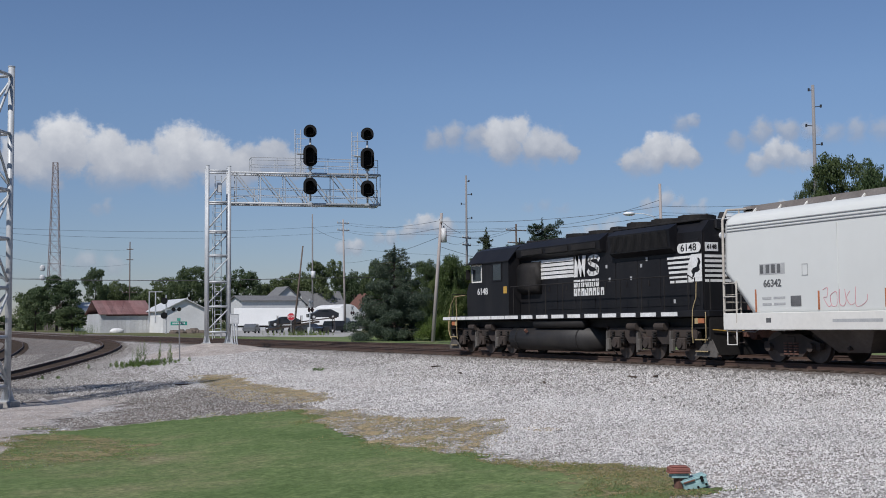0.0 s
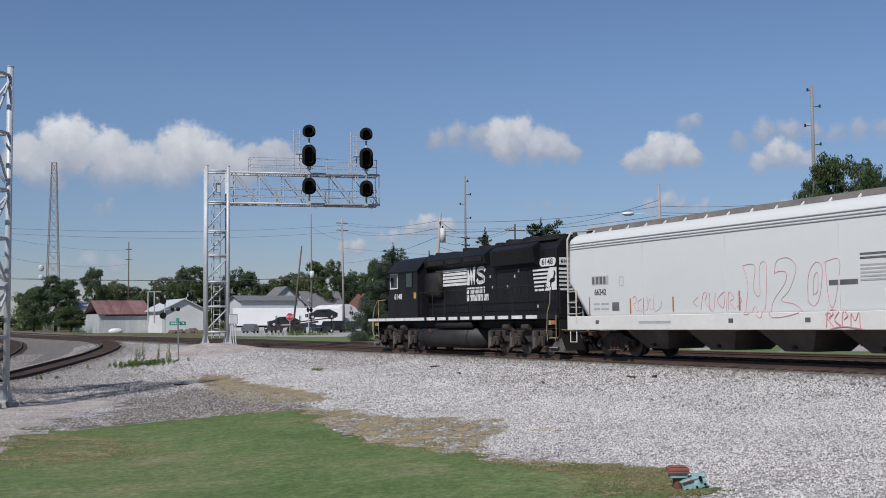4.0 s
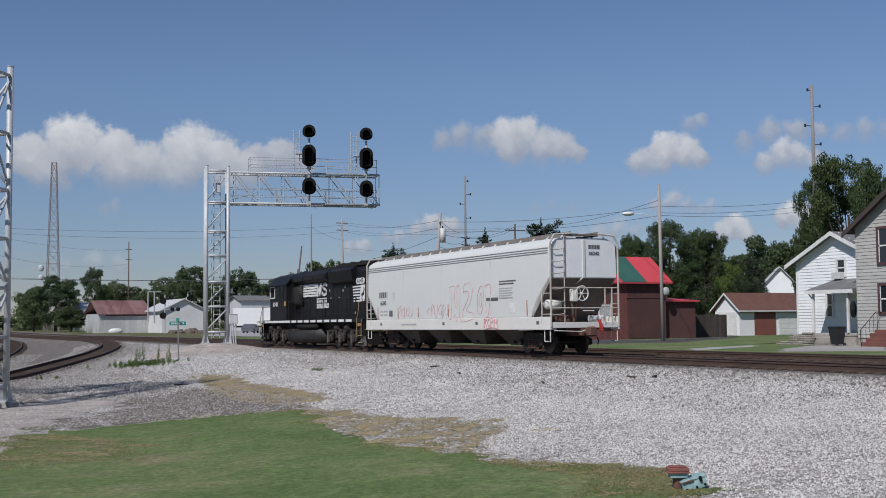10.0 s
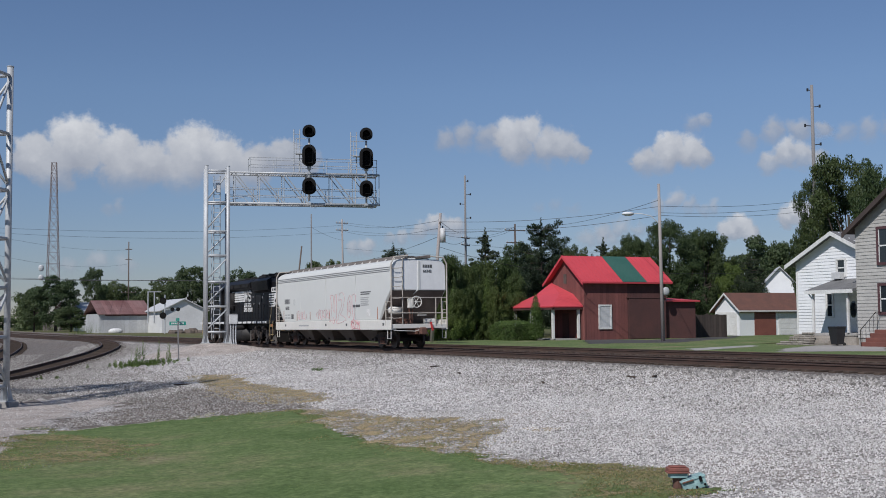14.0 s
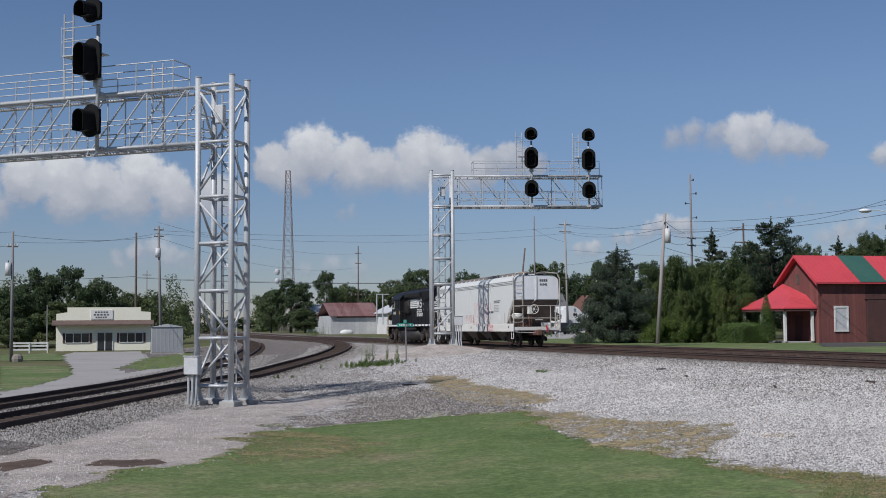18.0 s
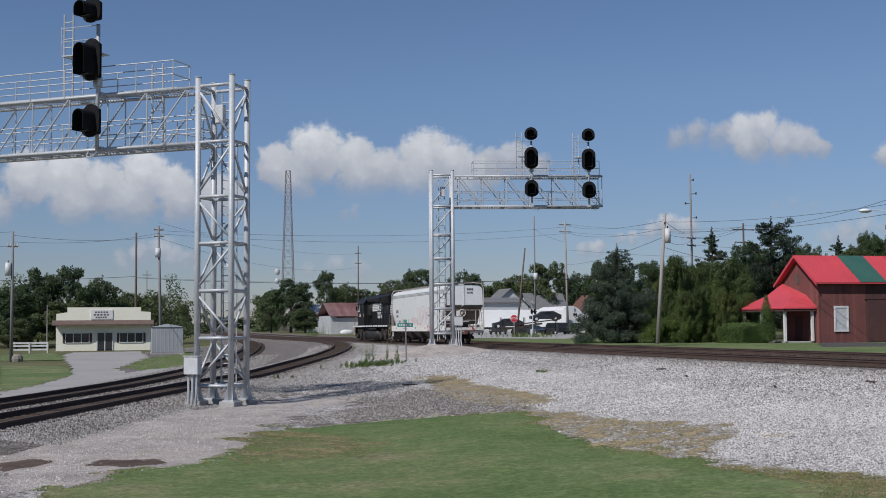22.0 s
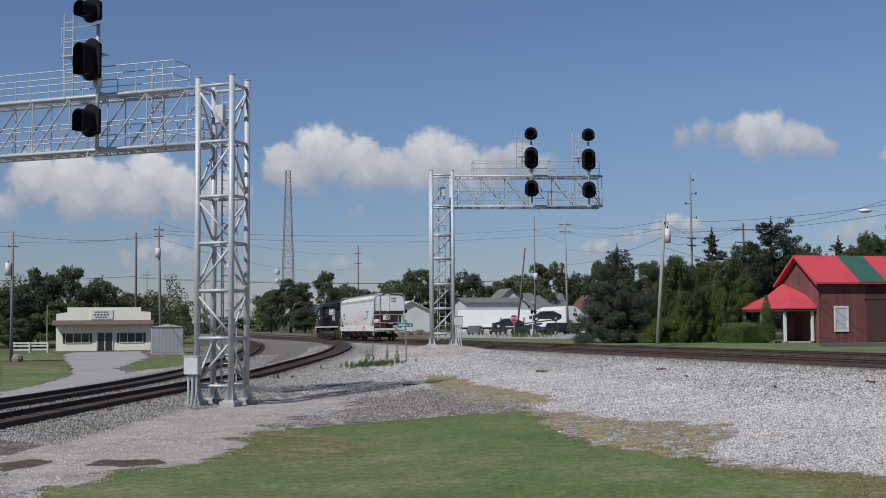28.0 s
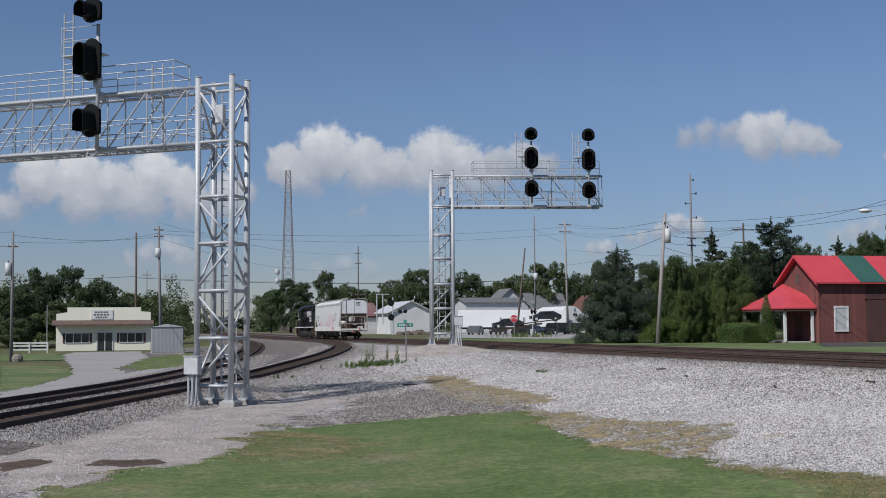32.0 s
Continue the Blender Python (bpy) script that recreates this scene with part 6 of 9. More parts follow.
SPRUCE = conifer_meshes(5, 17, 0.95, M_NEEDLE, 0.0, 26000, 0.9, 7, 0.2, 0.4, 0.012, 0.1)
BLUE = conifer_meshes(11, 18, 1.12, M_BLUESPRUCE, -0.05, 90000, 0.56, 10, 0.2, 0.5, 0.0092, 0.05)
PINE = conifer_meshes(7, 13, 1.15, M_NEEDLE, 0.12, 60000, 0.5, 9, 0.25, 0.42, 0.0105, 0.12)


def evergreen(meshes, name, x, y, z, h, w, label):
    crown, trunk = meshes
    t = thing("tree", Matrix.Translation((x, y, z)), label, "conifer")
    for nm, me in (("trunk", trunk), ("crown", crown)):
        ob = part(nm, me, M_NEEDLE, t)
        ob.matrix_local = Matrix.Rotation(x, 4, "Z") @ Matrix.Diagonal((w, w, h, 1))
    return t


def spruce(x, y, z, h, w):
    return evergreen(SPRUCE, "spruce", x, y, z, h, w * 1.2, "dark narrow spruce behind the railway")


def pine(x, y, z, h, w):
    return evergreen(PINE, "pine", x, y, z, h, w * 1.1, "tall dark pine behind the barn")


def bush_mesh(seed, material, blobs_n, sx, sz, count, size):
    rng = random.Random(seed)
    blobs = [(rng.uniform(-0.36, 0.36), rng.uniform(-0.36, 0.36), rng.uniform(0.15, 0.8) * sz, 0.2 * sx, 0.2 * sx, 0.2) for _ in range(blobs_n)]
    return tri_mesh("foliage", leaf_cloud(seed, blobs, count, size), material)


BUSH = [bush_mesh(4, M_YEW, 26, 0.85, 1.0, 12000, 0.016), bush_mesh(9, M_LEAFLIGHT, 26, 0.85, 1.0, 12000, 0.016)]


def bush(x, y, h, w, label, kind=0):
    t = thing("shrub", Matrix.Translation((x, y, level(x, y))), label, "shrub", "shrubs")
    ob = part("foliage", BUSH[kind], M_LEAF, t)
    ob.matrix_local = Matrix.Rotation(x * 3, 4, "Z") @ Matrix.Diagonal((w, w, h, 1))
    part("stem", Geo().tube((0, 0, 0), (0, 0, h * 0.5), 0.05, 6), M_BARK, t)


def cone_shrub(x, y, h, w):
    blobs = [(0, 0, h * (0.1 + 0.085 * i), w * 0.5 * (1 - (i / 11) ** 2) + 0.05, w * 0.5 * (1 - (i / 11) ** 2) + 0.05, h * 0.08) for i in range(11)]
    t = thing("arborvitae", Matrix.Translation((x, y, level(x, y))), "narrow pointed green evergreen shrub beside the barn", "shrub")
    part("foliage", tri_mesh("foliage", leaf_cloud(int(x * 100), blobs, 9000, 0.042), M_LEAFLIGHT), M_LEAF, t)
    part("stem", Geo().tube((0, 0, 0), (0, 0, h * 0.7), 0.05, 6), M_BARK, t)


def yew_mesh(seed):
    """A unit upright yew: upswept sprays that end in uneven points."""
    rng = random.Random(seed)
    blobs = []
    for i in range(70):
        a, r, h = rng.uniform(0, 6.28), rng.uniform(0, 0.36), rng.uniform(0.06, 0.9)
        r *= (1.05 - h) ** 0.45
        s = rng.uniform(0.05, 0.1)
        blobs.append((r * math.cos(a), r * math.sin(a), h, s, s, s * 1.15))
    for i in range(16):
        a, r = rng.uniform(0, 6.28), rng.uniform(0, 0.25)
        blobs.append((r * math.cos(a), r * math.sin(a), 0.93 - r * 0.8 + rng.uniform(-0.04, 0.04), 0.022, 0.022, 0.075))
    return tri_mesh("foliage", leaf_cloud(seed, blobs, 26000, 0.0100, 0.3), M_YEW)


YEWS = [yew_mesh(s) for s in (2, 6)]


def tall_shrub(x, y, z, h, w):
    t = thing("yew", Matrix.Translation((x, y, z)), "tall dense olive-green yew in a hedgerow beside the railway", "shrub", "shrubs")
    ob = part("foliage", YEWS[int(x * 10) % 2], M_YEW, t)
    ob.matrix_local = Matrix.Rotation(x * 3, 4, "Z") @ Matrix.Diagonal((w * 1.75, w * 1.75, h, 1))
    part("stem", Geo().tube((0, 0, 0), (0, 0, h * 0.5), 0.09, 6, 0.04), M_BARK, t)


def clipped_hedge(x0, y0, x1, y1, h):
    rng = random.Random(77)
    v, f = [], []
    for _ in range(16000):
        x, y = rng.uniform(x0, x1), rng.uniform(y0, y1)
        k = rng.choice("txyXY")
        z = rng.uniform(0, h)
        if k == "t":
            z = h
        elif k == "x":
            x = x0
        elif k == "X":
            x = x1
        elif k == "y":
            y = y0
        else:
            y = y1
        c = Vector((x + rng.gauss(0, 0.05), y + rng.gauss(0, 0.05), z + rng.gauss(0, 0.05) - 0.02 * (z / h)))
        edge = max(0.0, abs(x - (x0 + x1) / 2) / ((x1 - x0) / 2) - 0.55) + max(0.0, abs(y - (y0 + y1) / 2) / ((y1 - y0) / 2) - 0.7)
        c.z -= 0.55 * min(edge, 0.8) * (z / h) ** 2
        a = Vector((rng.gauss(0, 1), rng.gauss(0, 1), rng.gauss(0, 1))).normalized() * 0.05
        b = a.orthogonal().normalized() * 0.035
        q = len(v)
        v += [c - a, c + b, c + a, c - b]
        f.append((q, q + 1, q + 2, q + 3))
    t = thing("hedge", Matrix.Translation((0, 0, -0.28)), "clipped green box hedge beside the barn porch", "hedge")
    part("foliage", raw_mesh("foliage", v, f, M_LEAFLIGHT), M_LEAF, t)
    part("core", Geo().box(x0 + 0.35, y0 + 0.35, 0, x1 - 0.35, y1 - 0.35, h - 0.45), M_BARK, t)


broadleaf(47.9, 74.8, -0.30, 15.8, 7.5)
broadleaf(43.3, 66.6, -0.30, 14.6, 5.0)
broadleaf(49.3, 80.3, -0.30, 14.8, 3.7)
broadleaf(54.4, 108.6, -0.30, 13.1, 7.1)
broadleaf(66.9, 117.9, -0.30, 13.7, 5.0)
broadleaf(121.0, 170.5, -0.30, 18.3, 11.8)
light_tree(61.8, 106.6, -0.30, 8.2, 3.6)
broadleaf(69.8, 118.2, -0.30, 10.7, 4.6)
broadleaf(65.4, 116.6, -0.30, 13.0, 5.6)
broadleaf(53.8, 105.3, -0.30, 8.2, 5.3)
pine(35.8, 105.2, -0.30, 12.2, 7.4)
pine(56.0, 97.0, -0.30, 8.3, 4.4)
broadleaf(45.5, 114.6, -0.30, 10.8, 3.9)
spruce(32.2, 110.7, -0.30, 11.4, 7.1)
broadleaf(40.5, 117.8, -0.30, 10.9, 5.2)
broadleaf(46.0, 106.5, -0.30, 9.6, 4.6)
broadleaf(47.0, 113.5, -0.30, 9.6, 4.8)
broadleaf(36.9, 136.3, -0.30, 9.7, 5.0)
broadleaf(31.5, 122.2, -0.30, 8.4, 4.0)
broadleaf(29.9, 111.9, -0.30, 8.9, 4.6)
broadleaf(38.3, 152.0, -0.30, 10.6, 5.0)
spruce(51.1, 117.0, -0.30, 11.2, 7.3)
broadleaf(54.0, 115.1, -0.30, 11.9, 4.0)
tall_shrub(20.0, 94.5, -0.30, 7.8, 2.9)
tall_shrub(22.4, 95.5, -0.30, 6.9, 2.5)
tall_shrub(24.8, 96.5, -0.30, 7.5, 2.9)
tall_shrub(27.4, 97.4, -0.30, 7.9, 3.2)
tall_shrub(25.9, 92.5, -0.30, 6.2, 2.2)
tall_shrub(19.3, 95.9, -0.30, 5.7, 2.0)
tall_shrub(20.6, 90.3, -0.30, 5.0, 2.1)
tall_shrub(22.1, 89.5, -0.30, 4.8, 2.1)
tall_shrub(19.0, 90.5, -0.30, 4.5, 2.1)
tall_shrub(24.4, 90.0, -0.30, 4.3, 2.0)
broadleaf(124.7, 167.2, -0.30, 16.4, 6.4)
broadleaf(12.2, 287.5, -0.30, 14.2, 11.0)
broadleaf(22.2, 296.1, -0.30, 15.6, 6.6)
broadleaf(29.3, 305.1, -0.30, 12.8, 8.9)
broadleaf(42.2, 312.7, -0.30, 15.0, 10.1)
broadleaf(39.6, 272.3, -0.30, 15.1, 9.3)
broadleaf(54.2, 278.7, -0.30, 15.0, 11.0)
broadleaf(67.6, 285.1, -0.30, 15.3, 11.4)
broadleaf(70.0, 268.4, -0.30, 16.7, 10.9)
broadleaf(83.0, 279.6, -0.30, 14.8, 8.6)
broadleaf(65.7, 290.9, -0.30, 13.5, 10.2)
broadleaf(82.1, 285.3, -0.30, 13.4, 10.2)
broadleaf(8.7, 298.0, -0.30, 11.1, 7.1)
broadleaf(38.2, 323.7, -0.30, 12.7, 9.4)
broadleaf(58.1, 319.2, -0.30, 13.4, 9.4)
broadleaf(-44.2, 199.2, -1.85, 10.0, 8.6)
broadleaf(-40.0, 204.5, -1.85, 14.1, 6.8)
broadleaf(-35.1, 204.8, -1.85, 13.6, 6.8)
broadleaf(-30.3, 210.0, -1.85, 12.0, 7.0)
broadleaf(-26.1, 215.0, -1.85, 10.0, 7.2)
broadleaf(-22.2, 215.0, -1.85, 9.0, 5.1)
broadleaf(-42.0, 189.3, -1.82, 4.9, 5.4)
broadleaf(-8.3, 419.6, -1.10, 11.3, 5.6)
broadleaf(-35.8, 194.7, -1.84, 7.6, 7.4)
broadleaf(5.1, 418.9, -0.30, 5.1, 8.0)
broadleaf(13.7, 428.2, -0.30, 5.2, 10.2)
broadleaf(48.8, 130.1, -0.30, 10.3, 5.0)
broadleaf(43.2, 127.5, -0.30, 9.0, 4.8)
broadleaf(53.1, 127.6, -0.30, 11.4, 4.6)
broadleaf(55.3, 126.2, -0.30, 10.2, 4.3)
broadleaf(57.7, 124.6, -0.30, 10.4, 5.0)
broadleaf(48.4, 106.7, -0.30, 10.6, 5.0)
broadleaf(41.6, 134.0, -0.30, 8.5, 4.3)
broadleaf(43.2, 144.4, -0.30, 9.4, 3.8)
broadleaf(46.4, 175.7, -0.30, 12.7, 4.5)
broadleaf(46.5, 164.8, -0.30, 10.3, 3.4)
broadleaf(12.7, 267.2, -0.30, 5.7, 7.7)
evergreen(BLUE, "blue", 14.3, 93.6, -0.28, 8.5, 6.4, "large blue-green spruce beside the railway")
for bx, by, bh, bw, k in ((16.4, 90.6, 2.3, 2.8, 1), (18.0, 90.2, 2.5, 3.0, 1), (19.8, 90.4, 2.6, 3.0, 1), (21.4, 90.6, 2.3, 3.0, 1), (23.0, 90.9, 2.2, 2.6, 1), (24.4, 93.0, 2.6, 3.0, 0)):
    bush(bx, by, bh, bw, "dense green shrub in a hedgerow beside the railway", k)
clipped_hedge(21.0, 84.6, 23.2, 88.6, 1.55)
cone_shrub(22.75, 83.95, 3.75, 1.3)
cone_shrub(23.3, 93.5, 5.4, 1.6)
cone_shrub(20.0, 93.5, 4.6, 1.6)


def woods(label, seed, ring, n, h0, h1, size):
    """A far belt of trees: clumps of leaves along an arc about the eye (range, from and to angle)."""
    rng = random.Random(seed)
    r0, r1, a0, a1 = ring
    blobs = []
    for _ in range(n):
        a, r = radians(rng.uniform(a0, a1)), rng.uniform(r0, r1)
        x, y = EYE[0] + r * math.sin(a), r * math.cos(a)
        h = rng.uniform(h0, h1) * (0.8 + 0.35 * noise.noise(Vector((a * 14, seed, 0))))
        w = rng.uniform(2.2, 4.2)
        for k in range(5):
            u = (k + 0.5) / 5
            blobs.append((x + rng.gauss(0, w * 0.5), y + rng.gauss(0, w * 0.5), -0.5 + h * u, w * (1.1 - 0.6 * u), w * (1.1 - 0.6 * u), h * 0.16))
    tagged(new("woods", tri_mesh("woods", leaf_cloud(seed, blobs, n * 1300, size * 0.8), M_LEAFHAZE)), label, "trees", kind="stuff")


woods("distant belt of dark green trees along the horizon", 61, (330, 400, -8, 28), 95, 8, 14, 0.4)
woods("belt of green trees behind the houses", 62, (215, 260, 26, 50), 100, 9, 15, 0.2)
woods("belt of green trees behind the shop", 63, (205, 240, -9, 2.5), 34, 7, 12, 0.26)


# ---- buildings ----
def siding(owner, wall, y0, y1, z0, z1, x, material, gap=0.2, gable=None):
    """Overlapping boards on a wall that looks towards -X; gable: (peak y, peak z)."""
    z = z0
    top = gable[1] if gable else z1
    while z < top - 0.05:
        a, b = y0, y1
        if gable and z > z1:
            u = (z - z1) / (gable[1] - z1)
            a, b = y0 + (gable[0] - y0) * u, y1 + (gable[0] - y1) * u
        if b - a > 0.1:
            part("siding_board", Geo().loft([[(x, a, z), (x - 0.035, a, z), (x - 0.008, a, z + gap), (x, a, z + gap)], [(x, b, z), (x - 0.035, b, z), (x - 0.008, b, z + gap), (x, b, z + gap)]]), material, wall)
        z += gap


def window_x(owner, x, y0, y1, z0, z1, trim, label="sash window with white frame", border=0.1):
    """A sash window in a wall that looks towards -X."""
    w = part("window", Geo().box(x - 0.02, y0, z0, x + 0.02, y1, z1), M_GLASS, owner, label)
    g = Geo()
    for a, b, c, d in ((y0 - border, z1, y1 + border, z1 + border), (y0 - border, z0 - border, y1 + border, z0), (y0 - border, z0, y0, z1), (y1, z0, y1 + border, z1)):
        g.box(x - 0.07, a, b, x + 0.01, c, d)
    part("window_frame", g, trim, w)
    zm = (z0 + z1) / 2
    part("sash", Geo().box(x - 0.045, y0, zm - 0.04, x - 0.015, y1, zm + 0.04).box(x - 0.045, y0, z0, x - 0.015, y0 + 0.05, z1).box(x - 0.045, y1 - 0.05, z0, x - 0.015, y1, z1), M_TRIM, w)
    return w


def window_y(owner, y, x0, x1, z0, z1, trim, label="sash window with white frame", border=0.1):
    w = part("window", Geo().box(x0, y - 0.02, z0, x1, y + 0.02, z1), M_GLASS, owner, label)
    g = Geo()
    for a, b, c, d in ((x0 - border, z1, x1 + border, z1 + border), (x0 - border, z0 - border, x1 + border, z0), (x0 - border, z0, x0, z1), (x1, z0, x1 + border, z1)):
        g.box(a, y - 0.07, b, c, y + 0.01, d)
    part("window_frame", g, trim, w)
    return w


def gable_roof_x(owner, x0, x1, y0, y1, ze, zr, over, thick, material, label):
    """A roof whose ridge runs along X."""
    ym = (y0 + y1) / 2
    k = (zr - ze) / (ym - y0)
    for s, ya in ((1, y0 - over), (-1, y1 + over)):
        za = ze - over * k
        pts = [(ya, za), (ym, zr), (ym, zr + thick), (ya, za + thick)]
        part("roof_slope", Geo().prism(pts, 0, x0 - over, x1 + over), material, owner, label)


def gable_roof_y(owner, x0, x1, y0, y1, ze, zr, over, thick, material, label):
    """A roof whose ridge runs along Y."""
    ym = (x0 + x1) / 2
    k = (zr - ze) / (ym - x0)
    for xa in (x0 - over, x1 + over):
        za = ze - over * k
        pts = [(xa, za), (ym, zr), (ym, zr + thick), (xa, za + thick)]
        part("roof_slope", Geo().loft([[(x, y0 - over, z) for x, z in pts], [(x, y1 + over, z) for x, z in pts]]), material, owner, label)


def build_barn():
    t = thing("barn", Matrix.Translation((0, 0, -0.28)), "brown board barn with a red and green painted roof", "barn")
    x0, x1, y0, y1, ze, zr = 26.7, 34.8, 82.8, 88.2, 4.95, 6.9
    part("wall", Geo().prism([(y0, 0), (y1, 0), (y1, ze), ((y0 + y1) / 2, zr), (y0, ze)], 0, x0, x1), M_BARN, t, "brown board walls")
    wall = t
    x = x0
    i = 0
    while x < x1 - 0.05:
        part("board", Geo().box(x, y0 - 0.03, 0.0, x + 0.29, y0, ze - 0.03), M_BARN if x < 30.9 else M_BARNDARK, wall)
        x += 0.3
        i += 1
    y = y0
    while y < y1 - 0.05:
        yc = y + 0.15
        top = ze + (zr - ze) * (1 - abs(yc - (y0 + y1) / 2) / ((y1 - y0) / 2)) - 0.1
        part("board", Geo().box(x0 - 0.03, y, 0.0, x0, y + 0.29, top), M_BARN, wall)
        y += 0.3
    gable_roof_x(t, x0, x1, y0, y1, ze, zr, 0.45, 0.14, M_REDROOF, "red painted roof slope")
    k = (zr - ze) / ((y1 - y0) / 2)
    part("roof_band", Geo().prism([(y0 - 0.47, ze - 0.45 * k + 0.145), ((y0 + y1) / 2, zr + 0.145), ((y0 + y1) / 2, zr + 0.155), (y0 - 0.47, ze - 0.45 * k + 0.155)], 0, 30.2, 32.6), M_GREENROOF, t, "green painted band")
    for i in range(22):
        xx = x0 - 0.4 + i * 0.42
        if 30.1 < xx < 32.6:
            continue
        part("roof_rib", Geo().prism([(y0 - 0.45, ze - 0.45 * k + 0.14), ((y0 + y1) / 2, zr + 0.14), ((y0 + y1) / 2, zr + 0.17), (y0 - 0.45, ze - 0.45 * k + 0.17)], 0, xx, xx + 0.03), M_REDROOF, t)
    part("barge_board", Geo().prism([(y0 - 0.5, ze - 0.5 * k - 0.1), ((y0 + y1) / 2, zr - 0.06), (y1 + 0.5, ze - 0.5 * k - 0.1), (y1 + 0.5, ze - 0.5 * k + 0.15), ((y0 + y1) / 2, zr + 0.16), (y0 - 0.5, ze - 0.5 * k + 0.15)], 0, x0 - 0.5, x0 - 0.46), M_REDROOF, t, "red barge board")
    window_y(t, y0 - 0.04, 28.15, 29.15, 1.0, 2.75, M_TRIM, "tall shuttered window with pale frame", 0.14)
    part("shutter", Geo().box(28.15, y0 - 0.075, 1.0, 29.15, y0 - 0.061, 2.75), M_CAN, t, "pale window blind")
    part("corner_board", Geo().box(x0 - 0.06, y0 - 0.06, 0, x0 + 0.1, y0 - 0.031, ze), M_BARN, t)
    part("gable_vent", Geo().box(x0 - 0.06, 85.5, 4.7, x0 - 0.031, 85.95, 5.5), M_HOPBIN, t, "small dark gable vent")
    part("big_door", Geo().box(31.0, y0 - 0.09, 0.05, 34.3, y0 - 0.031, 3.4), M_BARNDARK, t, "large dark sliding door")
    part("door_rail", Geo().box(30.8, y0 - 0.12, 3.42, 34.7, y0 - 0.031, 3.55), M_BARNDARK, t)
    # porch
    part("porch_slab", Geo().box(24.3, 83.4, -0.05, 26.6, 90.5, 0.12, 0.02), M_CONCRETE, t, "concrete porch slab")
    for quad in ([(23.75, 82.95, 2.68), (26.66, 82.95, 2.68), (26.66, 84.5, 3.72), (25.6, 84.9, 3.72)], [(23.75, 82.95, 2.68), (25.6, 84.9, 3.72), (25.6, 88.8, 3.72), (23.75, 90.3, 2.68)], [(25.6, 84.9, 3.72), (26.66, 84.5, 3.72), (26.66, 88.0, 4.75), (25.6, 88.8, 3.72)]):
        part("porch_roof", Geo().loft([quad, [(a, b, c + 0.1) for a, b, c in quad]]), M_REDROOF, t, "red porch roof")
    part("porch_fascia", Geo().box(23.8, 83.0, 2.5, 23.88, 90.3, 2.7).box(23.8, 83.0, 2.5, 26.66, 83.06, 2.7), M_BARNDARK, t)
    for x, y in ((24.1, 83.5), (24.1, 87.0), (24.1, 89.8), (26.4, 83.3)):
        part("porch_post", Geo().box(x - 0.1, y - 0.1, 0.12, x + 0.1, y + 0.1, 2.55, 0.01), M_TRIM, t, "white porch post")
    part("porch_door", Geo().box(x0 - 0.07, 85.2, 0.1, x0 - 0.031, 86.2, 2.2), M_BARNDARK, t)
    # lean-to
    a = part("lean_to", Geo().prism([(83.2, 0), (88, 0), (88, 3.4), (83.2, 3.1)], 0, 34.82, 38.2), M_BARNDARK, t, "brown lean-to")
    part("lean_to_roof", Geo().prism([(82.9, 3.12), (88.2, 3.45), (88.2, 3.57), (82.9, 3.24)], 0, 34.85, 38.5), M_REDROOF, a, "red lean-to roof")
    dish = part("satellite_dish", Geo().ball((34.5, 82.3, 4.0), 0.36, 0.1, 0.36, 14, 8).tube((34.5, 82.3, 4.0), (34.5, 82.75, 3.7), 0.03, 6), M_CAN, t, "grey satellite dish", True)


def build_fence():
    t = thing("fence", Matrix.Translation((0, 0, -0.28)), "tall weathered board fence beside the barn", "fence")
    for i in range(16):
        x = 38.25 + i * 0.3
        part("board", Geo().box(x, 85.0, 0, x + 0.28, 85.03, 2.0 if i % 4 else 2.05), M_FENCE, t)
    for i in range(2):
        part("post", Geo().box(38.6 + i * 2.3, 85.03, 0, 38.75 + i * 2.3, 85.15, 2.1), M_FENCE, t)
    part("rail", Geo().box(38.6, 85.03, 0.5, 43.0, 85.08, 0.6).box(38.6, 85.03, 1.6, 43.0, 85.08, 1.7), M_FENCE, t)


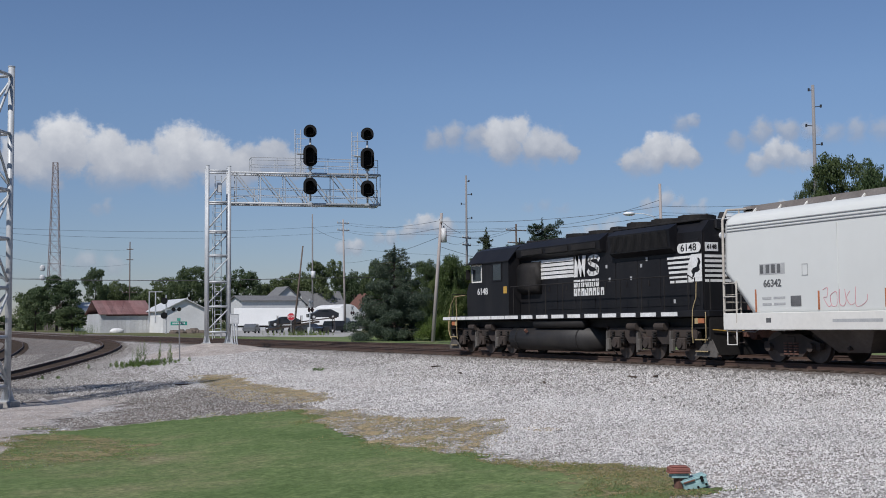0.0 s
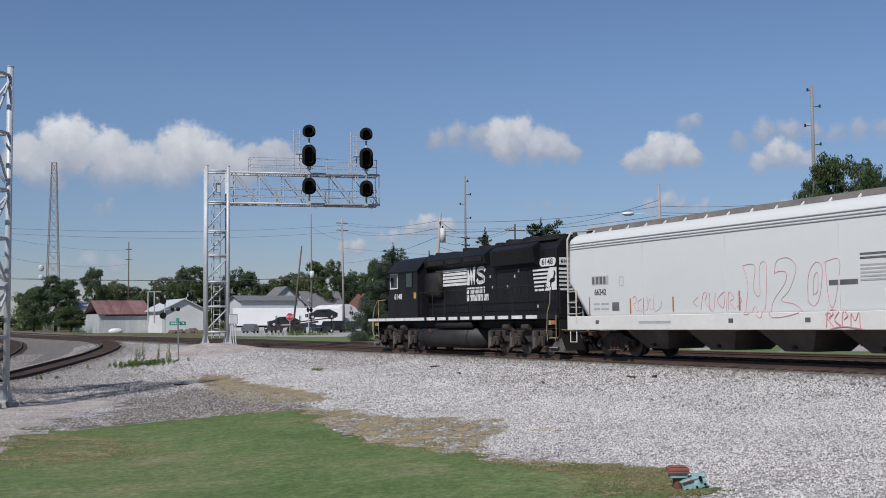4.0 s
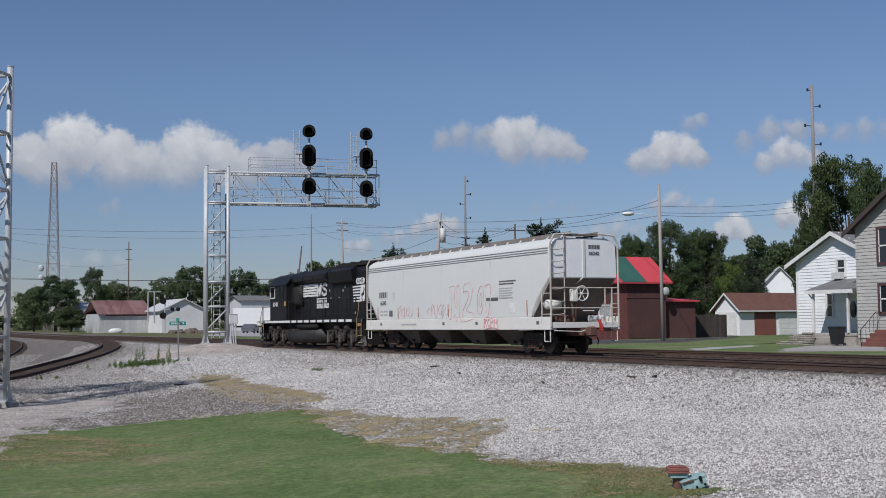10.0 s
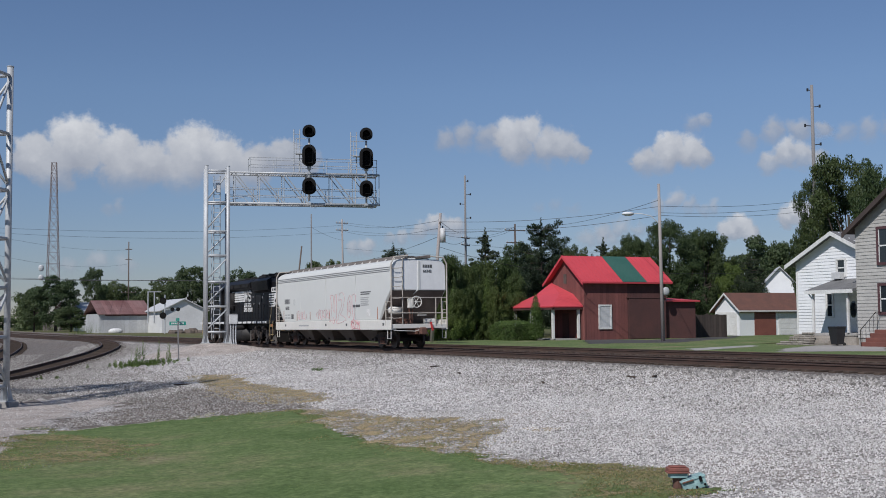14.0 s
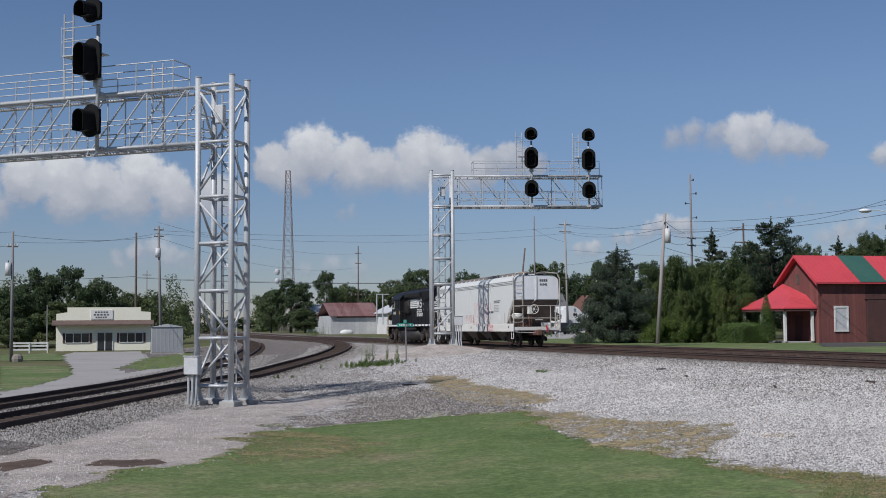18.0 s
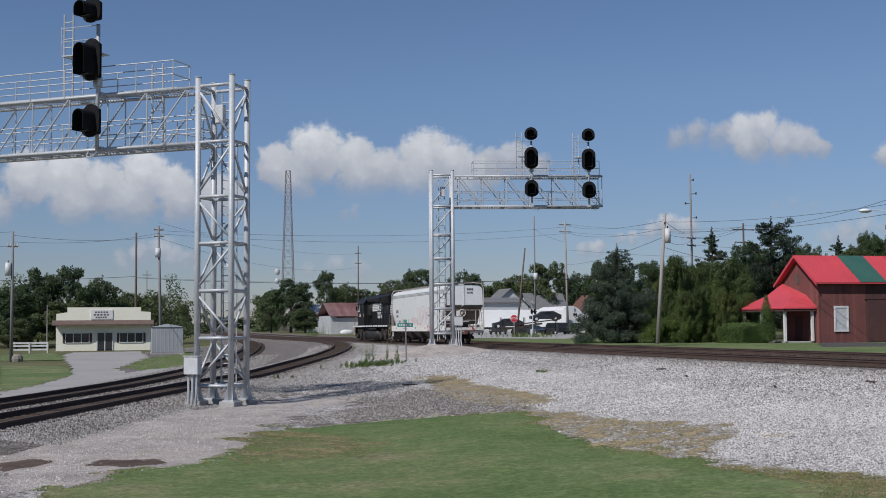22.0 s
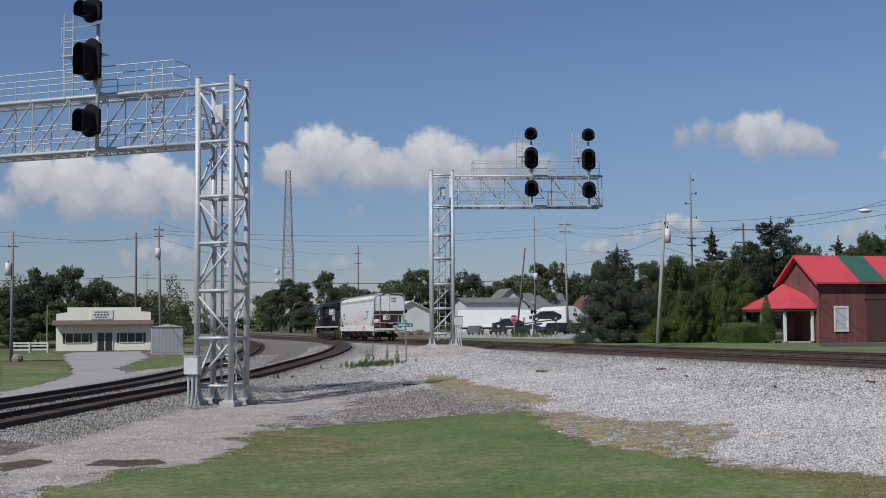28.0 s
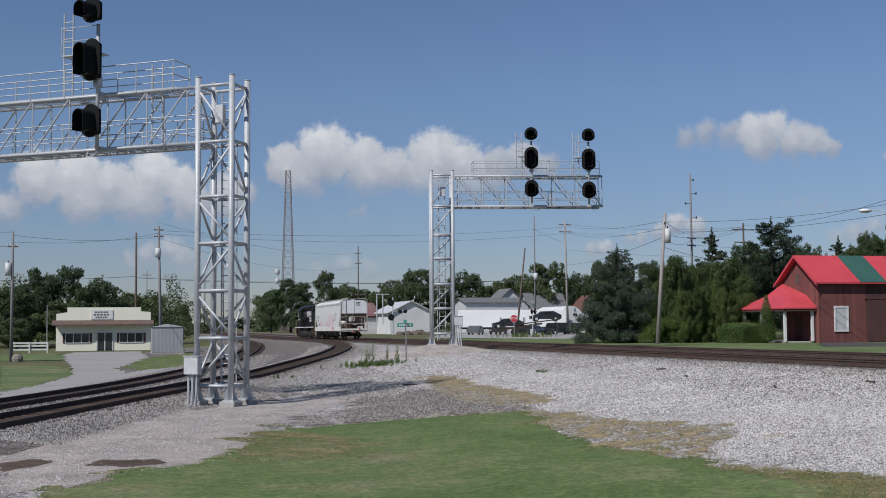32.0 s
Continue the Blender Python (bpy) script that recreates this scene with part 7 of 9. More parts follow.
def build_garage():
    t = thing("garage", Matrix.Translation((0, 0, -0.28)), "white garage with a brown shingle roof and brown door", "garage")
    x0, x1, y0, y1 = 48.6, 59.0, 90.0, 93.6
    part("wall", Geo().prism([(y0, 0), (y1, 0), (y1, 2.5), ((y0 + y1) / 2, 3.95), (y0, 2.5)], 0, x0, x1), M_SIDING, t, "white board walls")
    gable_roof_x(t, x0, x1, y0, y1, 2.5, 4.0, 0.35, 0.14, M_BROWNROOF, "brown shingle roof slope")
    k = 0.5
    part("fascia", Geo().prism([(y0 - 0.38, 2.25), ((y0 + y1) / 2, 3.93), (y1 + 0.38, 2.25), (y1 + 0.38, 2.42), ((y0 + y1) / 2, 4.12), (y0 - 0.38, 2.42)], 0, x0 - 0.39, x0 - 0.355), M_TRIM, t, "white barge board")
    part("gutter", Geo().box(x0 - 0.3, y0 - 0.42, 2.28, x1, y0 - 0.36, 2.4), M_TRIM, t)
    part("side_door", Geo().box(50.4, y0 - 0.05, 0.02, 53.0, y0 - 0.003, 2.2), M_BROWNDOOR, t, "wide brown door")
    d = part("garage_door", Geo().box(53.3, y0 - 0.05, 0.02, 57.8, y0 - 0.003, 2.2), M_TRIM, t, "white panel garage door")
    for i in range(4):
        part("panel", Geo().box(53.4, y0 - 0.065, 0.08 + 0.53 * i, 57.7, y0 - 0.051, 0.55 + 0.53 * i, 0.005), M_TRIM, d)
    d = part("garage_door", Geo().box(x0 - 0.05, 90.35, 0.02, x0 - 0.003, 93.25, 2.25), M_TRIM, t, "white panel garage door")
    for i in range(4):
        part("panel", Geo().box(x0 - 0.065, 90.45, 0.08 + 0.55 * i, x0 - 0.051, 93.15, 0.56 + 0.55 * i, 0.005), M_TRIM, d)


def build_white_house():
    t = thing("house", Matrix.Translation((0, 0, -0.28)), "small white clapboard house with a grey porch roof", "house")
    x, y0, y1, ze, zr = 29.0, 53.1, 60.45, 5.25, 6.95
    part("wall", Geo().prism([(y0, 0.6), (y1, 0.6), (y1, ze), ((y0 + y1) / 2, zr - 0.05), (y0, ze)], 0, x, x + 9), M_SIDING, t, "white clapboard walls")
    part("foundation", Geo().box(x + 0.03, y0 + 0.03, 0, x + 9, y1 - 0.03, 0.6), M_STONE, t, "stone foundation")
    siding(t, t, y0, y1, 0.62, ze, x, M_SIDING, 0.2, ((y0 + y1) / 2, zr))
    gable_roof_x(t, x, x + 9, y0, y1, ze, zr, 0.5, 0.14, M_SHINGLE, "grey shingle roof slope")
    k = (zr - ze) / ((y1 - y0) / 2)
    part("barge_board", Geo().prism([(y0 - 0.55, ze - 0.55 * k - 0.14), ((y0 + y1) / 2, zr - 0.12), (y1 + 0.55, ze - 0.55 * k - 0.14), (y1 + 0.55, ze - 0.55 * k + 0.12), ((y0 + y1) / 2, zr + 0.14), (y0 - 0.55, ze - 0.55 * k + 0.12)], 0, x - 0.55, x - 0.505), M_TRIM, t, "white barge board")
    part("corner_board", Geo().box(x - 0.05, y1 - 0.12, 0.6, x - 0.036, y1 + 0.02, ze), M_TRIM, t)
    w = window_x(t, x - 0.04, 56.05, 56.7, 4.3, 5.25, M_TRIM)
    ac = part("air_conditioner", Geo().box(x - 0.5, 56.1, 4.05, x - 0.06, 56.8, 4.5, 0.02), M_CAN, w, "window air conditioner")
    window_x(t, x - 0.04, 57.2, 57.7, 1.75, 3.15, M_TRIM)
    door = part("front_door", Geo().box(x - 0.09, 54.95, 0.75, x - 0.04, 55.85, 3.0), M_TRIM, t, "white front door with oval glass")
    part("door_glass", Geo().ball((x - 0.1, 55.4, 2.15), 0.02, 0.28, 0.55, 14, 8), M_GLASS, door)
    # porch
    px = x - 2.3
    part("porch_deck", Geo().box(px, 53.0, 0.55, x - 0.04, 56.6, 0.72, 0.02), M_CONCRETE, t, "grey porch deck")
    part("porch_base", Geo().box(px + 0.05, 53.05, 0, x - 0.04, 56.55, 0.55), M_STONE, t, "tan stone porch base")
    part("porch_roof", Geo().loft([[(px - 0.3, yy, 3.2), (x - 0.04, yy, 3.95), (x - 0.04, yy, 4.07), (px - 0.3, yy, 3.34)] for yy in (52.9, 56.9)]), M_SHINGLE, t, "grey porch roof")
    part("porch_fascia", Geo().box(px - 0.33, 52.9, 3.12, px - 0.28, 56.9, 3.34), M_TRIM, t, "white fascia")
    for y in (53.6, 56.5):
        part("porch_post", Geo().box(px - 0.07, y - 0.07, 0.72, px + 0.07, y + 0.07, 3.18, 0.01), M_TRIM, t, "white porch post")
    part("post_bracket", Geo().bar((px, 56.5, 2.7), (px, 56.95, 3.2), 0.06, 0.06), M_TRIM, t)
    for i in range(4):
        part("porch_step", Geo().box(px - 0.32 * (i + 1), 54.3, 0.0, px - 0.32 * i, 56.4, 0.56 - 0.14 * i, 0.01), M_STONE, t, "rough stone step")
    rng = random.Random(2)
    for row in range(6):
        y = 55.0 + 0.1 * row
        while y < 57.6 - 0.28 * row:
            w = rng.uniform(0.28, 0.6)
            part("edge_stone", Geo().box(px - 1.9 + 0.14 * row + rng.uniform(-0.05, 0.05), y, 0.13 * row, px - 1.35 + 0.1 * row, y + w - 0.03, 0.13 * row + rng.uniform(0.09, 0.125), 0.025), M_STONE, t, "flat stacked garden stone")
            y += w


def build_grey_house():
    t = thing("house", Matrix.Translation((0, 0, -0.28)), "tall grey clapboard house with maroon window trim", "house")
    x, y0, y1, ze, zr = 26.3, 42.5, 52.45, 6.9, 10.15
    part("wall", Geo().prism([(y0, 0.45), (y1, 0.45), (y1, ze), ((y0 + y1) / 2, zr - 0.1), (y0, ze)], 0, x, x + 10), M_GREYSIDING, t, "grey clapboard walls")
    part("foundation", Geo().box(x + 0.03, y0 + 0.03, 0, x + 10, y1 - 0.03, 0.45), M_CONCRETE, t, "pale block foundation")
    siding(t, t, y0, y1, 0.47, ze, x, M_GREYSIDING, 0.2, ((y0 + y1) / 2, zr))
    gable_roof_x(t, x, x + 10, y0, y1, ze, zr, 0.5, 0.16, M_DARKROOF, "dark brown roof slope")
    k = (zr - ze) / 4.97
    part("barge_board", Geo().prism([(y0 - 0.55, ze - 0.55 * k - 0.2), ((y0 + y1) / 2, zr - 0.2), (y1 + 0.55, ze - 0.55 * k - 0.2), (y1 + 0.55, ze - 0.55 * k + 0.1), ((y0 + y1) / 2, zr + 0.14), (y0 - 0.55, ze - 0.55 * k + 0.1)], 0, x - 0.56, x - 0.505), M_DARKROOF, t, "dark brown barge board")
    for z0, z1 in ((1.95, 3.45), (4.8, 6.7)):
        for ya in (49.6, 46.3):
            window_x(t, x - 0.04, ya, ya + 1.0, z0, z1, M_MAROON, "sash window with maroon trim", 0.16)
    # brick steps and rail
    for i in range(3):
        part("brick_step", Geo().box(x - 0.6 - 0.35 * (i + 1), 48.0, 0, x - 0.6 - 0.35 * i, 50.6, 0.75 - 0.25 * i, 0.01), M_BRICK, t, "red brick step")
    part("stoop", Geo().box(x - 0.6, 48.0, 0, x - 0.04, 50.6, 0.95, 0.01), M_BRICK, t, "red brick stoop")
    r = part("stair_rail", Geo().path([(x - 1.7, 50.55, 0.0), (x - 1.7, 50.55, 0.95), (x - 0.5, 50.55, 1.95), (x - 0.1, 50.55, 1.95)], 0.025, 6), M_SIGBLACK, t, "black iron stair rail")
    for i in range(5):
        part("baluster", Geo().tube((x - 1.6 + 0.3 * i, 50.55, 0.2 + 0.18 * i), (x - 1.6 + 0.3 * i, 50.55, 1.0 + 0.24 * i), 0.012, 5), M_SIGBLACK, r)


def wheelie_bin(x, y):
    t = thing("wheelie_bin", Matrix.Translation((x, y, -0.28)), "dark plastic wheeled rubbish bin beside the steps", "rubbish bin")
    part("body", Geo().loft([[(-0.25, -0.25, 0.08), (0.25, -0.25, 0.08), (0.25, 0.25, 0.08), (-0.25, 0.25, 0.08)], [(-0.36, -0.34, 1.05), (0.36, -0.34, 1.05), (0.36, 0.34, 1.05), (-0.36, 0.34, 1.05)]]), M_DARKPLASTIC, t)
    part("lid", Geo().box(-0.4, -0.38, 1.05, 0.4, 0.38, 1.14, 0.03), M_DARKPLASTIC, t)
    for s in (-1, 1):
        part("wheel", Geo().tube((0.26, s * 0.26, 0.1), (0.26, s * 0.32, 0.1), 0.1, 12), M_RUBBER, t)


build_barn()
build_fence()
build_garage()
build_white_house()
build_grey_house()
wheelie_bin(25.2, 53.0)


def simple_house(label, x0, x1, y0, y1, ze, zr, wall, roof, along="x", windows=2, base=-0.28, turn=0.0):
    c = Vector(((x0 + x1) / 2, (y0 + y1) / 2, 0))
    t = thing("house", Matrix.Translation(c + Vector((0, 0, base))) @ Matrix.Rotation(radians(turn), 4, "Z") @ Matrix.Translation(-c), label, "house", "houses across the yard")
    if along == "x":
        part("wall", Geo().prism([(y0, 0), (y1, 0), (y1, ze), ((y0 + y1) / 2, zr - 0.05), (y0, ze)], 0, x0, x1), wall, t)
        gable_roof_x(t, x0, x1, y0, y1, ze, zr, 0.5, 0.15, roof, "")
    else:
        part("wall", Geo().loft([[(x0, y, 0), (x1, y, 0), (x1, y, ze), ((x0 + x1) / 2, y, zr - 0.05), (x0, y, ze)] for y in (y0, y1)]), wall, t)
        gable_roof_y(t, x0, x1, y0, y1, ze, zr, 0.5, 0.15, roof, "")
    for i in range(windows):
        xa = x0 + (i + 0.5) * (x1 - x0) / windows - 0.45
        window_y(t, y0 - 0.03, xa, xa + 0.9, ze * 0.4, ze * 0.4 + 1.3, M_TRIM)
    return t


simple_house("white frame house with a pale roof, behind the garage", 99.4, 103.6, 141.1, 148.1, 7.2, 9.4, M_SIDING, M_CAN, "y", 2, -0.28, -37)
simple_house("low house with a pale tin roof among trees", 77.1, 83.1, 133.0, 140.0, 5.4, 7.7, M_SIDING, M_CAN, "x", 2)
simple_house("low grey house with a flat dark roof across the yard", 43.5, 56.0, 243, 252, 6.3, 7.3, M_CAN, M_SHINGLE, "x", 4)
simple_house("grey house with a steep shingle roof across the yard", 53.5, 62.0, 256, 264, 5.8, 9.6, M_CAN, M_SHINGLE, "y", 3)
simple_house("house with a dark grey roof across the yard", 64.5, 73.5, 262, 270, 5.2, 8.8, M_CAN, M_SHINGLE, "x", 3)
simple_house("house with a brown roof and chimney behind the yard", 73.0, 79.0, 250, 258, 5.0, 8.0, M_CAN, M_BROWNROOF, "y", 2)
simple_house("white frame building behind the tin shed", 17.5, 29.5, 285, 296, 4.4, 6.6, M_WHITEWALL, M_CAN, "x", 0)
simple_house("white gabled building with a faded sign across the tracks", 19.8, 27.6, 209.5, 224, 4.2, 6.1, M_WHITEWALL, M_CAN, "y", 0, -0.5)


def build_arch_hut():
    t = thing("arched_hut", Matrix.Translation((52.6, 204.5, -0.28)), "white arched metal building with a roller door", "shed")
    pts = [(2.7 * math.cos(a), 1.6 + 3.3 * math.sin(a)) for a in [math.pi * i / 14 for i in range(15)]] + [(-2.7, 0), (2.7, 0)]
    part("shell", Geo().prism(pts, 1, 0, 14), M_WHITEWALL, t, "white arched shell")
    part("roller_door", Geo().box(-1.3, -0.06, 0, 1.5, -0.003, 2.4), M_CAN, t, "grey roller door")


def build_tin_shed():
    t = thing("tin_shed", Matrix.Translation((0, 0, -0.5)), "long corrugated tin shed with a rusty red roof", "shed")
    x0, x1, y0, y1 = 11.0, 20.2, 221, 236
    part("wall", Geo().box(x0, y0, 0, x1, y1, 3.7), M_TIN, t)
    i = 0
    x = x0
    while x < x1 - 0.1:
        part("wall_sheet", Geo().box(x, y0 - 0.05 - 0.02 * (i % 2), 0.0, x + 0.74, y0 - 0.003, 3.6), M_TIN, t)
        x += 0.75
        i += 1
    for k in range(12):
        xa, xb = x0 - 0.4 + k * 0.83, x0 + 0.42 + k * 0.83
        part("roof_sheet", Geo().prism([(y0 - 0.6, 3.55), ((y0 + y1) / 2, 6.2), ((y0 + y1) / 2, 6.26), (y0 - 0.6, 3.61)], 0, xa, xb - 0.01), M_RUSTROOF, t)
    part("roof_back", Geo().prism([((y0 + y1) / 2, 6.2), (y1 + 0.5, 3.55), (y1 + 0.5, 3.61), ((y0 + y1) / 2, 6.26)], 0, x0 - 0.4, x1 + 0.4), M_RUSTROOF, t)
    part("dark_eave", Geo().box(x0 + 1, y0 - 0.08, 3.3, x1 - 0.3, y0 - 0.06, 3.62), M_BARNDARK, t)
    rng = random.Random(5)
    heap = thing("dirt_heap", Matrix.Translation((20.5, 196.0, -0.55)), "low heap of brown earth and scrap beside the tracks", "dirt heap")
    g = Geo()
    for i in range(16):
        g.ball((rng.uniform(-2.6, 3.2), rng.uniform(-0.8, 0.8), rng.uniform(0, 0.4)), rng.uniform(0.5, 1.2), 0.8, rng.uniform(0.3, 0.9), 8, 5)
    part("heap", g, M_DIRTPILE, heap)
    bag = thing("white_bag", Matrix.Translation((13.6, 219.2, -0.5)), "white bulk bag beside the tin shed", "bag")
    part("sack", Geo().ball((0, 0, 0.5), 1.3, 0.6, 0.62, 12, 8), M_WHITE, bag, "", True)


def build_trailer():
    t = thing("semi_trailer", frame_of((31.8, 207.0, -0.28), (18.6, -6.05)), "long white box semi-trailer parked in the yard", "trailer")
    part("box", Geo().box(0, 0, 1.1, 19.5, 2.6, 4.2, 0.05), M_TRAILER, t, "white trailer box")
    part("frame", Geo().box(0.3, 0.4, 0.8, 19, 2.2, 1.1), M_TRUCK, t)
    for x in (2.0, 3.4):
        for y in (0.1, 2.1):
            part("wheel", Geo().tube((x, y, 0.5), (x, y + 0.4, 0.5), 0.5, 16), M_RUBBER, t)
    part("side_skirt", Geo().box(6, 0.05, 0.7, 16, 0.1, 1.1), M_TRUCK, t)


def vehicle(x, y, turn, label, category, paint, profile, w, wheels, base=-0.28):
    """A parked vehicle: a side outline pushed across its width."""
    t = thing(category.replace(" ", "_"), Matrix.Translation((x, y, base)) @ Matrix.Rotation(radians(turn), 4, "Z"), label, category, "parked vehicles")
    body = part("body", Geo().prism(profile, 1, -w / 2, w / 2), paint, t)
    cab = [p for p in profile if p[1] > 1.0]
    xa, xb = min(p[0] for p in cab), max(p[0] for p in cab)
    zt = max(p[1] for p in profile)
    for s in (-1, 1):
        part("side_window", Geo().prism([(xa + 0.25, 1.02), (xb - 0.25, 1.02), (xb - 0.6, zt - 0.1), (xa + 0.5, zt - 0.1)], 1, s * (w / 2 + 0.001), s * (w / 2 + 0.012)), M_GLASS, t, "dark side window")
    for wx in wheels:
        for s in (-1, 1):
            wh = part("wheel", Geo().tube((wx, s * (w / 2 - 0.18), 0.34), (wx, s * (w / 2 + 0.02), 0.34), 0.34, 16), M_RUBBER, t)
            part("rim", Geo().tube((wx, s * (w / 2 + 0.02), 0.34), (wx, s * (w / 2 + 0.035), 0.34), 0.2, 12), M_CAN, wh)
    part("lamp", Geo().box(profile[0][0] - 0.01, -w / 2 + 0.1, 0.62, profile[0][0] + 0.05, -w / 2 + 0.4, 0.78).box(profile[0][0] - 0.01, w / 2 - 0.4, 0.62, profile[0][0] + 0.05, w / 2 - 0.1, 0.78), M_LAMPWHITE, t, "clear lamp")
    return t


CAR = [(-2.2, 0.3), (2.2, 0.3), (2.25, 0.75), (1.3, 0.95), (0.6, 1.42), (-1.1, 1.45), (-2.0, 1.0), (-2.25, 0.9)]
SUV = [(-2.3, 0.35), (2.3, 0.35), (2.35, 0.95), (1.3, 1.1), (0.8, 1.78), (-2.1, 1.82), (-2.35, 1.0)]
PICKUP = [(-2.7, 0.45), (2.7, 0.45), (2.7, 1.0), (1.5, 1.15), (0.9, 1.8), (-0.5, 1.82), (-0.6, 1.15), (-2.7, 1.15)]
build_arch_hut()
build_tin_shed()
build_trailer()
vehicle(31.2, 181.0, 55, "dark pickup truck parked in the yard", "pickup truck", M_CARDARK, [(px * 0.82, pz * 0.82) for px, pz in PICKUP], 1.7, (-1.4, 1.4))
vehicle(27.6, 181.5, 62, "grey car parked in the yard", "car", M_CARGREY, CAR, 1.8, (-1.4, 1.4))
vehicle(38.0, 173.5, 105, "dark off-road vehicle parked in the yard", "car", M_CARDARK, SUV, 1.85, (-1.5, 1.5))
vehicle(33.8, 172.0, -62, "dark saloon car parked in the yard", "car", M_CARDARK, CAR, 1.8, (-1.4, 1.4))
vehicle(47.6, 185.0, -15, "grey pickup truck parked beside the pole", "pickup truck", M_CARGREY, PICKUP, 1.9, (-1.7, 1.7))
vehicle(43.5, 165.0, -10, "dark green car parked beside the spruce", "car", M_CARDARK, CAR, 1.8, (-1.4, 1.4))


def build_car_hauler():
    t = thing("car_hauler", frame_of((25.6, 164.0, -0.28), (1, -0.25)), "car transporter with dark cars on its raised deck", "car transporter")
    part("ramp", Geo().bar((-1.0, 0, 0.6), (6.5, 0, 1.7), 2.3, 0.25), M_TRUCK, t, "sloping dark deck")
    part("upper_deck", Geo().bar((0.5, 0, 1.3), (9.0, 0, 2.3), 2.3, 0.15), M_TRUCK, t)
    for x in (0.6, 4.0, 8.6):
        for s in (-1, 1):
            part("stanchion", Geo().bar((x, s * 1.1, 0.5), (x, s * 1.1, 2.6), 0.1, 0.1), M_TRUCK, t)
    for x in (2.6, 3.8, 7.5):
        for s in (-1, 1):
            part("wheel", Geo().tube((x, s * 0.8, 0.48), (x, s * 1.15, 0.48), 0.48, 16), M_RUBBER, t)
    c = vehicle(32.4, 162.2, 170, "dark off-road vehicle loaded on the transporter", "car", M_CARDARK, CAR, 1.7, (-1.4, 1.4), 1.75)
    c = vehicle(27.2, 163.7, 170, "dark car loaded on the transporter", "car", M_CARDARK, CAR, 1.8, (-1.5, 1.5), 0.75)


build_car_hauler()


def build_shop():
    t = thing("shop", Matrix.Translation((0, 0, -1.74)), "low cream shop with a brown awning and a stepped parapet", "shop")
    x0, x1, y = -35.0, -22.9, 164.5
    part("wall", Geo().box(x0, y, 0, x1, y + 10, 3.7), M_CREAM, t, "cream painted wall")
    part("parapet", Geo().prism([(x0, 3.72), (x1, 3.72), (x1, 5.1), (x1 - 1.3, 5.2), (x1 - 1.3, 5.75), (x0 + 1.4, 5.75), (x0 + 1.4, 5.1), (x0, 4.9)], 1, y - 0.1, y + 0.25), M_CREAM, t, "cream stepped parapet")
    part("awning", Geo().loft([[(xx, y - 1.2, 3.35), (xx, y - 0.1, 3.95), (xx, y - 0.1, 4.05), (xx, y - 1.2, 3.5)] for xx in (x0 - 0.5, x1 + 0.4)]), M_AWNING, t, "brown awning")
    for a, b in ((x0 + 1.2, x0 + 4.2), (x1 - 4.0, x1 - 1.0)):
        w = part("window", Geo().box(a, y - 0.05, 1.1, b, y - 0.004, 2.3), M_GLASS, t, "dark shop window")
        g = Geo()
        for k in range(4):
            xx = a + (b - a) * k / 3
            g.box(xx - 0.05, y - 0.09, 1.05, xx + 0.05, y - 0.05, 2.35)
        part("mullion", g.box(a, y - 0.09, 1.02, b, y - 0.05, 1.1).box(a, y - 0.09, 2.3, b, y - 0.05, 2.38), M_TRIM, w)
        for xx in (a - 0.35, b + 0.03):
            part("shutter", Geo().box(xx, y - 0.06, 1.05, xx + 0.32, y - 0.004, 2.35), M_BARNDARK, w, "dark shutter")
    d = part("door", Geo().box(x0 + 5.2, y - 0.06, 0.02, x0 + 7.2, y - 0.004, 2.4), M_GLASS, t, "dark glass double door")
    g = Geo()
    for xx in (x0 + 5.2, x0 + 6.2, x0 + 7.2):
        g.box(xx - 0.06, y - 0.1, 0.02, xx + 0.06, y - 0.061, 2.42)
    part("door_frame", g.box(x0 + 5.2, y - 0.1, 2.36, x0 + 7.2, y - 0.061, 2.46), M_TRIM, d)
    s = part("sign_board", Geo().box(x0 + 4.4, y - 0.2, 4.15, x0 + 7.2, y - 0.101, 5.4, 0.01), M_TRIM, t, "white sign board")
    for k, (a, b) in enumerate(((4.9, 6.7), (4.75, 6.85), (5.0, 6.5))):
        n = 5
        for i in range(n):
            xx = x0 + a + (b - a) * i / n
            part("writing_bar", Geo().box(xx, y - 0.21, 5.0 - 0.34 * k, xx + (b - a) / n * 0.7, y - 0.201, 5.2 - 0.34 * k), M_STENCIL, s)
    hut = thing("equipment_shelter", Matrix.Translation((-21.6, 137.0, -1.66)), "grey metal railway equipment shelter beside the tracks", "shelter")
    part("body", Geo().box(-1.7, 0, 0.15, 1.8, 3.0, 3.0, 0.04), M_SHELTER, hut)
    for i in range(8):
        part("panel_seam", Geo().box(-1.6 + 0.45 * i, -0.02, 0.2, -1.56 + 0.45 * i, -0.003, 2.9), M_GALV, hut)
    part("roof", Geo().prism([(-1.8, 3.0), (1.9, 3.0), (0.05, 3.35)], 1, -0.1, 3.1), M_GALV, hut)
    part("plinth", Geo().box(-1.8, -0.1, 0, 1.9, 3.1, 0.15), M_CONCRETE, hut)
    f = thing("rail_fence", Matrix.Translation((-39.5, 151.5, -1.72)), "white wooden rail fence beside the shop", "fence")
    for i in range(3):
        part("post", Geo().box(2.1 * i, 0, 0, 2.1 * i + 0.14, 0.14, 1.35), M_TRIM, f)
    for zz in (0.35, 0.8, 1.15):
        part("rail", Geo().box(0, 0.14, zz, 4.4, 0.2, zz + 0.2), M_TRIM, f)
